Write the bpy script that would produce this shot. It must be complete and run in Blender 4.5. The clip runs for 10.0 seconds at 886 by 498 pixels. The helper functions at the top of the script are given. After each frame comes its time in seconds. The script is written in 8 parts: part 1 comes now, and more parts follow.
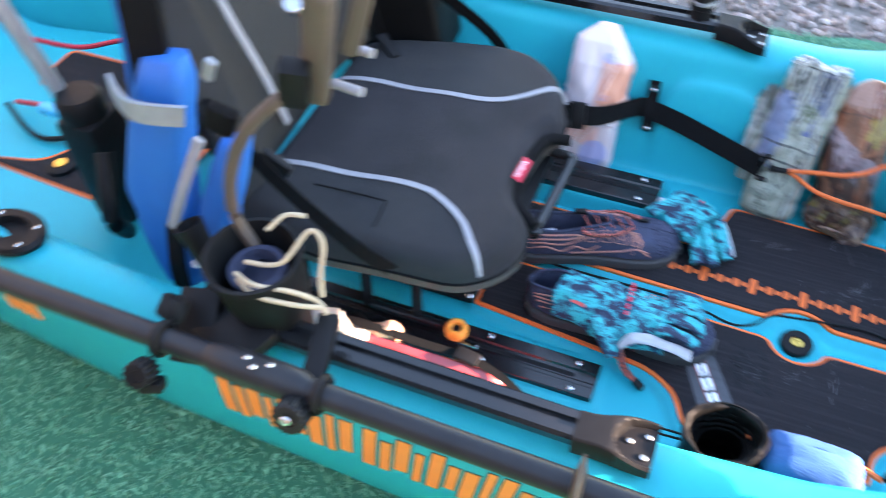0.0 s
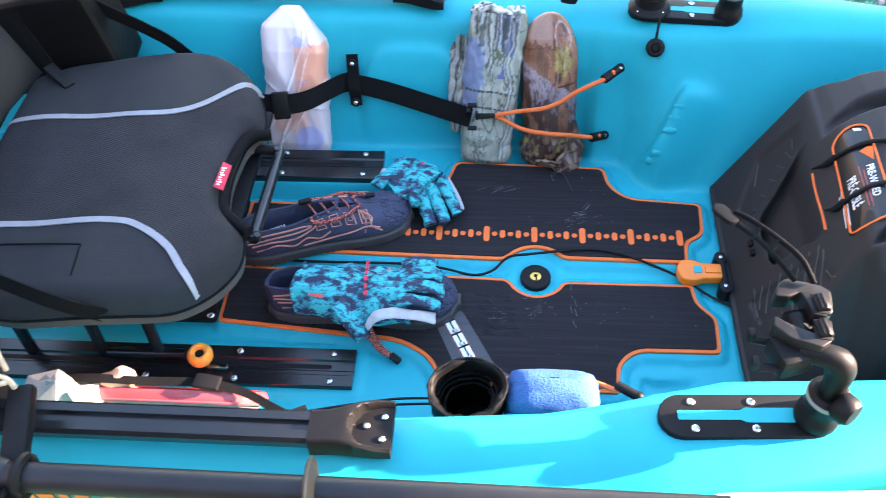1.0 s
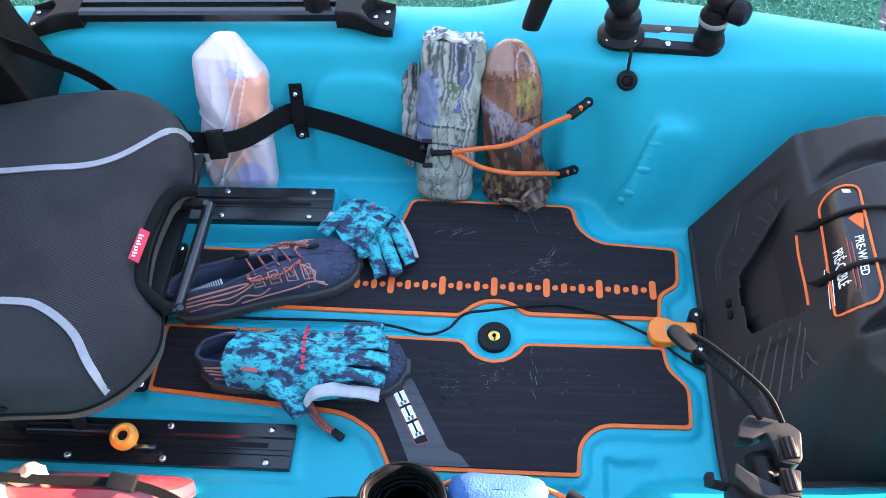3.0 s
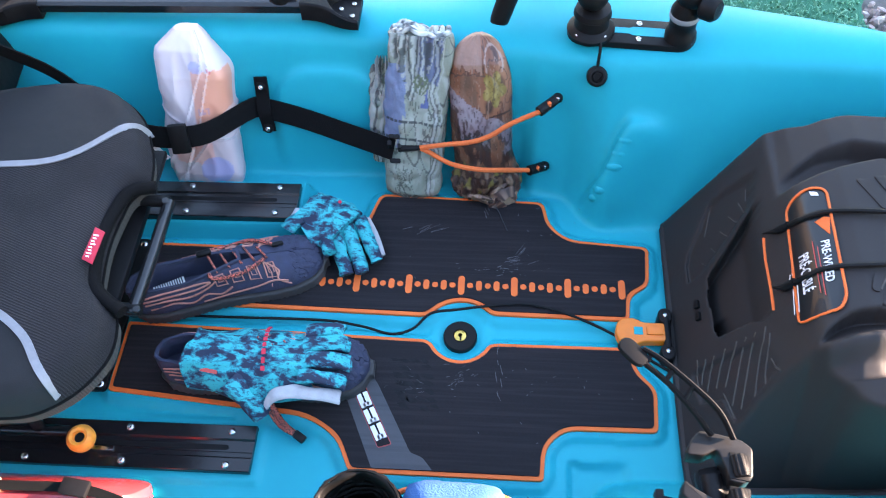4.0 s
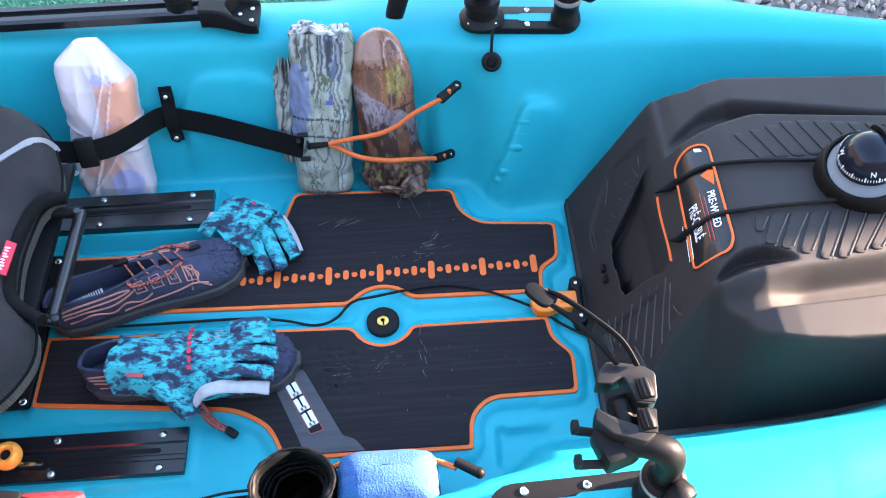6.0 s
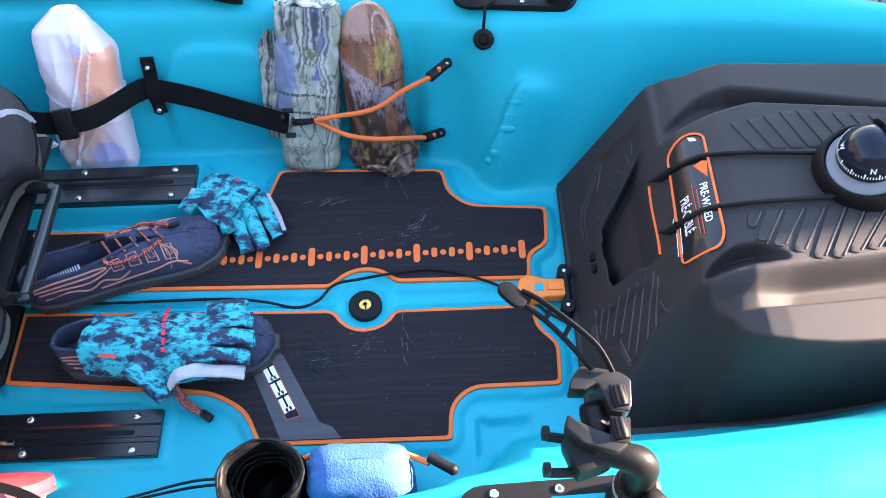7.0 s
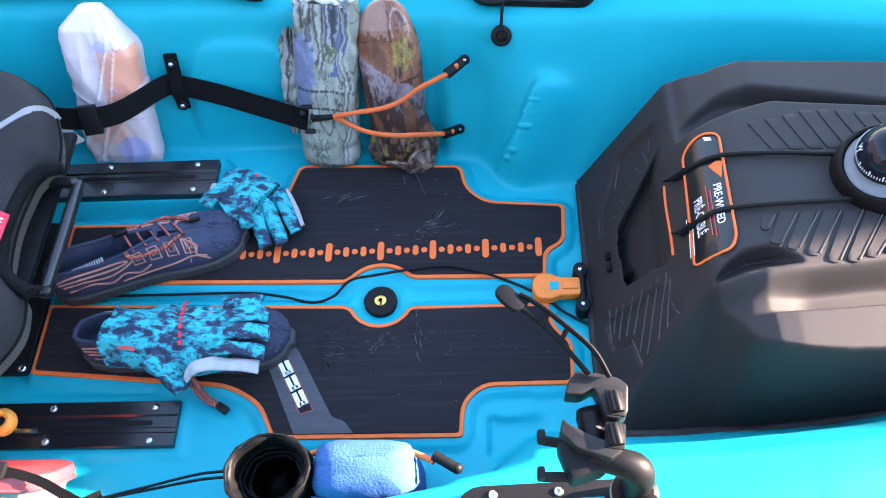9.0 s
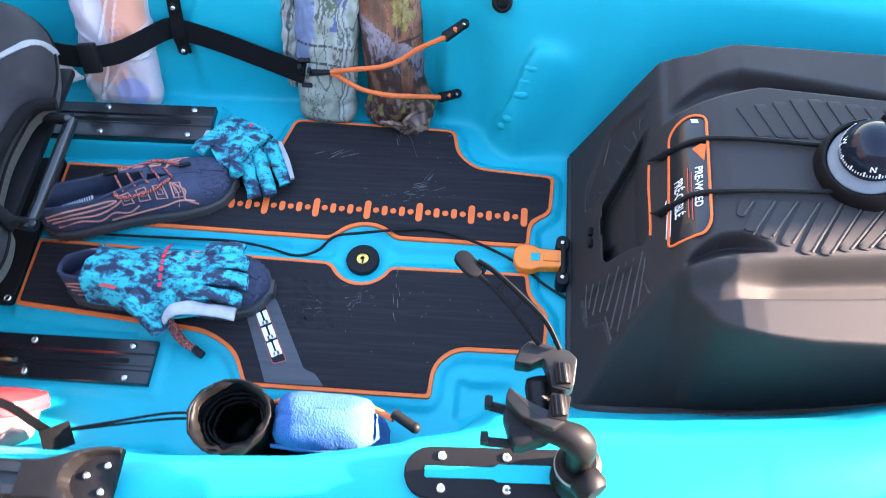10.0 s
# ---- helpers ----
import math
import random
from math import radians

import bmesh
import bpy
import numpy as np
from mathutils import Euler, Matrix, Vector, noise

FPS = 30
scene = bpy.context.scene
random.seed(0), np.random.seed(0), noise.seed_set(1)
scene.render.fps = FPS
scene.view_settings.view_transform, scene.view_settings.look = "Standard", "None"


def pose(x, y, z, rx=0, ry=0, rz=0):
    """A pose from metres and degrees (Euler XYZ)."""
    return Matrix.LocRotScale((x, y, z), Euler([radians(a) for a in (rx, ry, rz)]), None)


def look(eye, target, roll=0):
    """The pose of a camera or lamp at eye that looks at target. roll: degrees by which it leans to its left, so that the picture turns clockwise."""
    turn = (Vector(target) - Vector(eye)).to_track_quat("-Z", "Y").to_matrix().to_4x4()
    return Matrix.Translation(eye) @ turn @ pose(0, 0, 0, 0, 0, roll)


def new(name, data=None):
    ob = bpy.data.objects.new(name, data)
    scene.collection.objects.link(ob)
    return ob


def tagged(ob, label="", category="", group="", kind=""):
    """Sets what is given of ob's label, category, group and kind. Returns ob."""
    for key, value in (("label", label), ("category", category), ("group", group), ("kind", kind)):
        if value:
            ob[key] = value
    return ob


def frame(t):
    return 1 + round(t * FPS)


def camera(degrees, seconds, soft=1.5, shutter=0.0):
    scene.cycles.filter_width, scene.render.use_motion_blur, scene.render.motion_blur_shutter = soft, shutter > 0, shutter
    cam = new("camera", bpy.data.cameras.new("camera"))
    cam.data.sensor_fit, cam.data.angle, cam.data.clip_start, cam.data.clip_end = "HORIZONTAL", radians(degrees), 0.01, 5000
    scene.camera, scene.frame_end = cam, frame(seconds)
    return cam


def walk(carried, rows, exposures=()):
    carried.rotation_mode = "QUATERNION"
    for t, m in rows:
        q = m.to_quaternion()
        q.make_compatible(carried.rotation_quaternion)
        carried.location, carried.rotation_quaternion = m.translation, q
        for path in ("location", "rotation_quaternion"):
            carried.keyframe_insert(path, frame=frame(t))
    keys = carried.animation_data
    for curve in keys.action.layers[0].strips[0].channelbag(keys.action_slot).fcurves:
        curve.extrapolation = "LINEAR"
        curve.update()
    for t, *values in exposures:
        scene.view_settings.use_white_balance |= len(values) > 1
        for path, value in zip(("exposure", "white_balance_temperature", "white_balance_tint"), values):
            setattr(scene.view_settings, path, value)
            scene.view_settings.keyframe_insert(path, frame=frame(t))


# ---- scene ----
cam = camera(55.6, 10.0, soft=0.8, shutter=0.5)
PATH = [
    (0, (-0.181, -0.939, 1.046), (-0.728, 0.266, -0.453), -2.9),
    (0.5, (-0.098, -0.892, 1.033), (-0.387, 0.36, -0.5), -4.3),
    (1, (-0.049, -0.877, 1.029), (-0.192, 0.387, -0.514), -3.6),
    (1.5, (-0.014, -0.833, 1.051), (-0.135, 0.433, -0.492), -2.8),
    (2, (0.027, -0.748, 1.041), (-0.154, 0.482, -0.525), -3.9),
    (3.5, (0.02, -0.652, 1.037), (-0.128, 0.48, -0.605), -5.5),
    (4, (0.062, -0.634, 1.034), (-0.086, 0.48, -0.62), -4.8),
    (4.5, (0.074, -0.65, 1.028), (-0.084, 0.428, -0.649), -5.8),
    (5, (0.084, -0.659, 1.052), (-0.003, 0.493, -0.581), -5.0),
    (5.5, (0.064, -0.689, 1.049), (0.071, 0.494, -0.564), -3.3),
    (6, (0.076, -0.703, 1.033), (0.107, 0.461, -0.593), -2.3),
    (7.5, (0.123, -0.649, 1.02), (0.109, 0.432, -0.663), -2.4),
    (8, (0.127, -0.658, 1.025), (0.096, 0.425, -0.657), -3.7),
    (8.5, (0.129, -0.662, 1.038), (0.068, 0.429, -0.638), -5.0),
    (9, (0.151, -0.654, 1.027), (0.052, 0.42, -0.658), -6.0),
    (9.5, (0.202, -0.622, 1.004), (0.046, 0.396, -0.711), -7.3),
    (10, (0.201, -0.657, 1.028), (0.058, 0.345, -0.697), -4.1),
]
walk(cam, [(t, look(eye, target, roll)) for t, eye, target, roll in PATH], exposures=[(t, e + 3.12, k + 600, 21) for t, e, k in ((0.0, 1.12, 5900), (0.5, 1.14, 5900), (1.0, 1.09, 5900), (1.5, 1.14, 5900), (2.0, 1.08, 5850), (3.5, 0.98, 5850), (4.5, 0.94, 5850), (5.5, 0.88, 5800), (6.0, 1.04, 5850), (7.5, 1.03, 5600), (9.0, 1.06, 5550), (10.0, 1.22, 5600))])

# ---- world and light ----
world = bpy.data.worlds.new("sky")
scene.world = world
world.use_nodes = True
wn = world.node_tree
sky = wn.nodes.new("ShaderNodeTexSky")
sky.sky_type, sky.sun_disc = "NISHITA", False
SUN_FROM = Vector((0.955, 0.15, 0.305)).normalized()
sky.sun_elevation = math.asin(SUN_FROM.z)
sky.sun_rotation = math.atan2(SUN_FROM.x, SUN_FROM.y)
sky.air_density, sky.dust_density, sky.ozone_density = 1.3, 0.0, 0.6
wn.nodes["Background"].inputs["Strength"].default_value = 0.085
wn.links.new(sky.outputs[0], wn.nodes["Background"].inputs["Color"])
sun = new("sun", bpy.data.lights.new("sun", "SUN"))
sun.data.energy, sun.data.angle, sun.data.color = 3.9, radians(0.53), (1.0, 0.78, 0.57)
sun.matrix_world = look(SUN_FROM * 12, (0, 0, 0))


# ---- materials ----
def mat(name, base, rough=0.5, metal=0.0, second=None, scale=40.0, bump=0.0, bump_scale=300.0, coat=0.0, grain=0.5, spec=0.5):
    """A surface with blotches of a second colour, and fine relief."""
    m = bpy.data.materials.new(name)
    m.use_nodes = True
    t = m.node_tree
    b = t.nodes["Principled BSDF"]
    b.inputs["Roughness"].default_value, b.inputs["Metallic"].default_value = rough, metal
    b.inputs["Coat Weight"].default_value = coat
    b.inputs["Specular IOR Level"].default_value = spec
    co = t.nodes.new("ShaderNodeTexCoord")
    second = second or tuple(c * 0.8 for c in base)
    n = t.nodes.new("ShaderNodeTexNoise")
    n.inputs["Scale"].default_value, n.inputs["Detail"].default_value = scale, 6
    t.links.new(co.outputs["Object"], n.inputs["Vector"])
    ramp = t.nodes.new("ShaderNodeValToRGB")
    ramp.color_ramp.elements[0].position, ramp.color_ramp.elements[1].position = 0.5 - grain / 2, 0.5 + grain / 2
    ramp.color_ramp.elements[0].color, ramp.color_ramp.elements[1].color = (*second, 1), (*base, 1)
    t.links.new(n.outputs["Fac"], ramp.inputs["Fac"])
    t.links.new(ramp.outputs["Color"], b.inputs["Base Color"])
    n2 = t.nodes.new("ShaderNodeTexNoise")
    n2.inputs["Scale"].default_value, n2.inputs["Detail"].default_value = bump_scale, 3
    t.links.new(co.outputs["Object"], n2.inputs["Vector"])
    ro = t.nodes.new("ShaderNodeMapRange")
    ro.inputs["To Min"].default_value, ro.inputs["To Max"].default_value = rough * 0.85, min(1, rough * 1.15)
    t.links.new(n.outputs["Fac"], ro.inputs["Value"])
    t.links.new(ro.outputs["Result"], b.inputs["Roughness"])
    if bump:
        bp = t.nodes.new("ShaderNodeBump")
        bp.inputs["Strength"].default_value, bp.inputs["Distance"].default_value = bump, 0.002
        t.links.new(n2.outputs["Fac"], bp.inputs["Height"])
        t.links.new(bp.outputs["Normal"], b.inputs["Normal"])
    return m


def patchy(name, colours, scale=30.0, rough=0.8, stretch=(1, 1, 1), bump=0.3, bump_scale=500.0, detail=4.0, warp=0.6, hard=True, lines=(), rag=0.5):
    """A printed cloth: hard-edged patches of several colours. colours: (position, colour) rows."""
    m = mat(name, colours[0][1], rough, 0, colours[0][1], scale, bump, bump_scale)
    t = m.node_tree
    b = t.nodes["Principled BSDF"]
    co = next(n for n in t.nodes if n.type == "TEX_COORD")
    mp = t.nodes.new("ShaderNodeMapping")
    mp.inputs["Scale"].default_value = stretch
    t.links.new(co.outputs["Object"], mp.inputs["Vector"])
    n = t.nodes.new("ShaderNodeTexNoise")
    n.inputs["Scale"].default_value, n.inputs["Detail"].default_value, n.inputs["Distortion"].default_value = scale, detail, warp
    n.inputs["Roughness"].default_value = rag
    t.links.new(mp.outputs["Vector"], n.inputs["Vector"])
    r = t.nodes.new("ShaderNodeValToRGB")
    r.color_ramp.interpolation = "CONSTANT" if hard else "LINEAR"
    e = r.color_ramp.elements
    e[0].position, e[0].color = colours[0][0], (*colours[0][1], 1)
    e[1].position, e[1].color = colours[1][0], (*colours[1][1], 1)
    for p, c in colours[2:]:
        e.new(p).color = (*c, 1)
    t.links.new(n.outputs["Fac"], r.inputs["Fac"])
    out = r.outputs["Color"]
    for size, width, colour, way in lines:
        # thin wandering lines printed over the patches
        mq = t.nodes.new("ShaderNodeMapping")
        mq.inputs["Scale"].default_value, mq.inputs["Location"].default_value = way, (width * 90, 0.3, size * 0.01)
        t.links.new(co.outputs["Object"], mq.inputs["Vector"])
        q = t.nodes.new("ShaderNodeTexNoise")
        q.inputs["Scale"].default_value, q.inputs["Detail"].default_value = size, 3
        t.links.new(mq.outputs["Vector"], q.inputs["Vector"])
        last = q.outputs["Fac"]
        for op, value in (("SUBTRACT", 0.5), ("ABSOLUTE", 0.0), ("LESS_THAN", width)):
            mm = t.nodes.new("ShaderNodeMath")
            mm.operation, mm.inputs[1].default_value = op, value
            t.links.new(last, mm.inputs[0])
            last = mm.outputs[0]
        mx = t.nodes.new("ShaderNodeMix")
        mx.data_type = "RGBA"
        t.links.new(last, mx.inputs["Factor"])
        t.links.new(out, mx.inputs["A"])
        mx.inputs["B"].default_value = (*colour, 1)
        out = mx.outputs["Result"]
    t.links.new(out, b.inputs["Base Color"])
    return m


TEAL = mat("moulded_teal_plastic", (0.001, 0.335, 0.40), 0.46, second=(0.001, 0.31, 0.372), scale=9, bump=0.06, bump_scale=900, spec=0.22)
PAD = mat("black_foam", (0.0142, 0.0120, 0.0142), 0.75, second=(0.0082, 0.0070, 0.0084), scale=260, bump=0.4, bump_scale=1400, spec=0.20)
PADGREY = mat("grey_foam", (0.06, 0.062, 0.07), 0.75, second=(0.05, 0.05, 0.057), scale=80, bump=0.4, bump_scale=1400)
ORANGE = mat("orange_foam", (0.75, 0.14, 0.02), 0.7, second=(0.66, 0.11, 0.015), scale=50, bump=0.2)
YELLOWP = mat("mottled_orange_rubber", (0.95, 0.42, 0.05), 0.5, second=(0.62, 0.20, 0.02), scale=90, bump=0.2)
ORANGEP = mat("orange_plastic", (0.85, 0.2, 0.01), 0.35, scale=30)
BLACKP = mat("black_plastic", (0.0055, 0.005, 0.0055), 0.48, second=(0.008, 0.0075, 0.0078), scale=60, bump=0.15, bump_scale=1500, spec=0.16)
CONSOLE = mat("black_textured_plastic", (0.0158, 0.0120, 0.0119), 0.70, second=(0.0112, 0.0085, 0.0084), spec=0.46, scale=20, bump=0.22, bump_scale=1500)
GLOSSY = mat("black_anodised_metal", (0.008, 0.008, 0.009), 0.22, second=(0.012, 0.012, 0.013), scale=30)
STEEL = mat("stainless_steel", (0.62, 0.62, 0.62), 0.22, 1.0, scale=80)
BRASS = mat("brass", (0.75, 0.5, 0.12), 0.3, 1.0, scale=80)
WEB = mat("black_webbing", (0.0055, 0.005, 0.0055), 0.85, scale=200, bump=0.6, bump_scale=1200, spec=0.12)
RUBBER = mat("black_rubber", (0.0055, 0.0055, 0.006), 0.6, scale=50, bump=0.1, spec=0.2)
SEATC = mat("charcoal_seat_fabric", (0.0126, 0.0106, 0.0127), 0.8, second=(0.0088, 0.0075, 0.0091), scale=25, bump=0.7, bump_scale=900, spec=0.3)
GUSSET = mat("taupe_mesh_gusset", (0.050, 0.045, 0.040), 0.85, second=(0.030, 0.027, 0.025), scale=60, bump=0.8, bump_scale=700)
SEATD = mat("dark_seat_fabric", (0.010, 0.0095, 0.0115), 0.85, second=(0.007, 0.007, 0.0085), scale=25, bump=0.5, bump_scale=900)
PIPING = mat("grey_reflective_tape", (0.25, 0.24, 0.255), 0.5, scale=100, bump=0.2)
RED = mat("red_woven_label", (0.6, 0.02, 0.05), 0.7, scale=100, bump=0.2)
WHITE = mat("white_print", (0.8, 0.8, 0.8), 0.5, scale=50)
REDPRINT = mat("red_print", (0.5, 0.06, 0.05), 0.5, scale=50)
BAGW = mat("thin_white_plastic", (0.80, 0.74, 0.75), 0.35, second=(0.74, 0.64, 0.66), scale=18, bump=0.15, bump_scale=120)
NAVY = mat("navy_shoe_mesh", (0.034, 0.041, 0.084), 0.75, second=(0.018, 0.021, 0.044), scale=70, bump=0.7, bump_scale=900)
SOLE = mat("grey_rubber_sole", (0.040, 0.037, 0.037), 0.7, second=(0.035, 0.033, 0.034), scale=60, bump=0.2)
INSOLE = mat("dark_lining", (0.03, 0.034, 0.065), 0.9, scale=120, bump=0.4)
BRICKC = mat("rust_trim", (0.50, 0.215, 0.165), 0.7, scale=90, bump=0.2)
LACE = patchy("orange_black_lace", [(0, (0.012, 0.012, 0.014)), (0.52, (0.62, 0.13, 0.09))], 700, 0.8, bump=0.2, detail=0, warp=0)
GLOVE = patchy("blue_camo_glove_cloth", [(0, (0.006, 0.014, 0.042)), (0.45, (0.008, 0.080, 0.13)), (0.485, (0.006, 0.20, 0.235)), (0.525, (0.010, 0.35, 0.375)), (0.615, (0.008, 0.13, 0.18))], 50, 0.7, bump=0.4, detail=14, warp=0.25, stretch=(0.8, 1.3, 1), rag=0.66)
GLOVEIN = mat("pale_grey_suede", (0.40, 0.39, 0.40), 0.9, scale=120, bump=0.4)
TOWEL = mat("blue_terry_towel", (0.044, 0.112, 0.27), 0.95, second=(0.036, 0.096, 0.245), scale=160, bump=0.6, bump_scale=420, spec=0.1)
BINBAG = mat("black_nylon", (0.0050, 0.0045, 0.0045), 0.5, scale=40, bump=0.3, bump_scale=120, spec=0.15)


def streaked(m, colour, stretch, low, high, turn=0.0):
    """Lay fine drawn-out streaks of a second colour over a surface."""
    t = m.node_tree
    b = t.nodes["Principled BSDF"]
    old = b.inputs["Base Color"].links[0].from_socket
    co = next(n for n in t.nodes if n.type == "TEX_COORD")
    mp = t.nodes.new("ShaderNodeMapping")
    mp.inputs["Scale"].default_value, mp.inputs["Rotation"].default_value = stretch, (0, 0, turn)
    t.links.new(co.outputs["Object"], mp.inputs["Vector"])
    n = t.nodes.new("ShaderNodeTexNoise")
    n.inputs["Scale"].default_value, n.inputs["Detail"].default_value = 1.0, 5
    t.links.new(mp.outputs["Vector"], n.inputs["Vector"])
    r = t.nodes.new("ShaderNodeMapRange")
    r.inputs["From Min"].default_value, r.inputs["From Max"].default_value = low, high
    t.links.new(n.outputs["Fac"], r.inputs["Value"])
    mx = t.nodes.new("ShaderNodeMix")
    mx.data_type = "RGBA"
    t.links.new(r.outputs["Result"], mx.inputs["Factor"])
    t.links.new(old, mx.inputs["A"])
    mx.inputs["B"].default_value = (*colour, 1)
    t.links.new(mx.outputs["Result"], b.inputs["Base Color"])


def woven(m, colour, pitch, turn, strength):
    """A ribbed weave: fine parallel cords, coming and going in patches, in colour and relief."""
    t = m.node_tree
    b = t.nodes["Principled BSDF"]
    old = b.inputs["Base Color"].links[0].from_socket
    co = next(n for n in t.nodes if n.type == "TEX_COORD")
    mp = t.nodes.new("ShaderNodeMapping")
    mp.inputs["Rotation"].default_value = (0, 0, turn)
    t.links.new(co.outputs["Object"], mp.inputs["Vector"])
    w = t.nodes.new("ShaderNodeTexWave")
    w.wave_type, w.bands_direction = "BANDS", "Y"
    w.inputs["Scale"].default_value, w.inputs["Distortion"].default_value = math.pi / (10 * pitch), 0.6
    w.inputs["Detail Scale"].default_value = 40.0
    t.links.new(mp.outputs["Vector"], w.inputs["Vector"])
    n = t.nodes.new("ShaderNodeTexNoise")
    n.inputs["Scale"].default_value = 9.0
    t.links.new(co.outputs["Object"], n.inputs["Vector"])
    r = t.nodes.new("ShaderNodeMapRange")
    r.inputs["From Min"].default_value, r.inputs["From Max"].default_value = 0.38, 0.62
    r.inputs["To Min"].default_value = 0.25
    t.links.new(n.outputs["Fac"], r.inputs["Value"])
    k = t.nodes.new("ShaderNodeMath")
    k.operation = "MULTIPLY"
    t.links.new(w.outputs["Fac"], k.inputs[0])
    t.links.new(r.outputs["Result"], k.inputs[1])
    mx = t.nodes.new("ShaderNodeMix")
    mx.data_type = "RGBA"
    t.links.new(k.outputs[0], mx.inputs["Factor"])
    t.links.new(old, mx.inputs["A"])
    mx.inputs["B"].default_value = (*colour, 1)
    t.links.new(mx.outputs["Result"], b.inputs["Base Color"])
    bp = t.nodes.new("ShaderNodeBump")
    bp.inputs["Strength"].default_value, bp.inputs["Distance"].default_value = strength, 0.001
    t.links.new(k.outputs[0], bp.inputs["Height"])
    if b.inputs["Normal"].links:
        t.links.new(b.inputs["Normal"].links[0].from_socket, bp.inputs["Normal"])
    t.links.new(bp.outputs["Normal"], b.inputs["Normal"])


streaked(PAD, (0.0215, 0.0178, 0.0200), (6, 200, 1), 0.45, 0.75)
streaked(PADGREY, (0.042, 0.043, 0.050), (4, 160, 1), 0.45, 0.70)
woven(SEATC, (0.030, 0.026, 0.030), 0.0032, radians(20), 0.5)
woven(GUSSET, (0.075, 0.066, 0.056), 0.0030, radians(70), 0.5)


def printed(name, rough, bump, bump_scale, coat=0.0):
    """Cloth whose print is kept as colours on the mesh."""
    m = mat(name, (0.3, 0.3, 0.3), rough, scale=200, bump=bump, bump_scale=bump_scale, coat=coat)
    a = m.node_tree.nodes.new("ShaderNodeAttribute")
    a.attribute_name = "print"
    m.node_tree.links.new(a.outputs["Color"], m.node_tree.nodes["Principled BSDF"].inputs["Base Color"])
    return m


CAMO_A = printed("grey_blue_camo_cloth", 0.6, 0.4, 260)
BAGC = printed("thin_white_plastic_over_packets", 0.30, 0.10, 90)
CAMO_B = printed("brown_leaf_camo_cloth", 0.36, 0.3, 200)
# pale grey painted in for the glints along the console's rib edges
EDGEGLINT = mat("grey_plastic_edge_glint", (0.055, 0.047, 0.040), 0.5, scale=200)
SMUDGE = mat("dusty_boot_smudge", (0.017, 0.017, 0.019), 0.85, second=(0.007, 0.007, 0.008), scale=120, bump=0.3, bump_scale=900, spec=0.2)
REDLID = mat("translucent_red_plastic", (0.5, 0.06, 0.06), 0.25, second=(0.42, 0.04, 0.05), scale=12, coat=0.3)
BLUE = mat("bright_blue_nylon", (0.006, 0.12, 0.42), 0.6, second=(0.005, 0.10, 0.36), scale=30, bump=0.3, bump_scale=260)
SILVER = mat("silver_reflective_band", (0.24, 0.245, 0.26), 0.4, scale=60)
TAN = mat("tan_plastic", (0.085, 0.060, 0.044), 0.6, scale=40, bump=0.2)
CREAM = mat("cream_cord", (0.50, 0.39, 0.25), 0.85, scale=300, bump=0.6)
MESHB = mat("brown_black_back_mesh", (0.019, 0.0165, 0.0148), 0.85, second=(0.011, 0.0096, 0.0085), scale=14, bump=0.7, bump_scale=700)
REDWIRE = mat("red_wire_sheath", (0.45, 0.01, 0.03), 0.4, scale=40)
BLUEP = mat("light_blue_plastic", (0.05, 0.45, 0.7), 0.4, scale=40)
GREYM = mat("grey_shaft", (0.3, 0.3, 0.32), 0.35, 0.4, scale=40)
HULLTEXT = mat("orange_vinyl", (0.88, 0.24, 0.03), 0.45, second=(0.80, 0.20, 0.025), scale=40)
BLADE = mat("pale_blade", (0.55, 0.62, 0.7), 0.35, scale=20)
PEACH = mat("peach_print", (0.75, 0.28, 0.14), 0.5, second=(0.78, 0.42, 0.28), scale=30)
LABELBK = mat("gloss_black_label", (0.008, 0.008, 0.009), 0.3, scale=30)
TURF = mat("green_turf_backing", (0.045, 0.20, 0.115), 0.95, second=(0.030, 0.15, 0.085), scale=30, bump=1.0, bump_scale=500)
GRAVELB = mat("gravel_ground", (0.22, 0.19, 0.17), 0.95, second=(0.10, 0.09, 0.08), scale=60, bump=1.0, bump_scale=120)
DRYLEAF = mat("dry_leaf", (0.30, 0.16, 0.07), 0.8, scale=90, bump=0.3)


def by_island(name, colours, rough, bump=0.0):
    """A material whose colour changes from piece to piece of one mesh."""
    m = mat(name, colours[0], rough, bump=bump)
    t = m.node_tree
    g = t.nodes.new("ShaderNodeNewGeometry")
    r = t.nodes.new("ShaderNodeValToRGB")
    e = r.color_ramp.elements
    e[0].color, e[1].color = (*colours[0], 1), (*colours[-1], 1)
    for k, c in enumerate(colours[1:-1]):
        e.new((k + 1) / (len(colours) - 1)).color = (*c, 1)
    t.links.new(g.outputs["Random Per Island"], r.inputs["Fac"])
    t.links.new(r.outputs["Color"], t.nodes["Principled BSDF"].inputs["Base Color"])
    return m


GRASS = by_island("green_plastic_blades", [(0.085, 0.28, 0.165), (0.12, 0.34, 0.20), (0.17, 0.41, 0.26)], 0.6)
PEBBLE = by_island("grey_pink_pebbles", [(0.14, 0.11, 0.10), (0.36, 0.28, 0.25), (0.50, 0.40, 0.365), (0.25, 0.19, 0.185), (0.62, 0.53, 0.49)], 0.85, 0.3)


def glassy(name, colour, rough=0.08, alpha=0.35):
    """Thin clear plastic: partly see-through, glossy."""
    m = mat(name, colour, rough, scale=20)
    m.node_tree.nodes["Principled BSDF"].inputs["Alpha"].default_value = alpha
    return m


DOME = mat("dark_clear_dome", (0.010, 0.013, 0.022), 0.10, scale=20, spec=0.22)


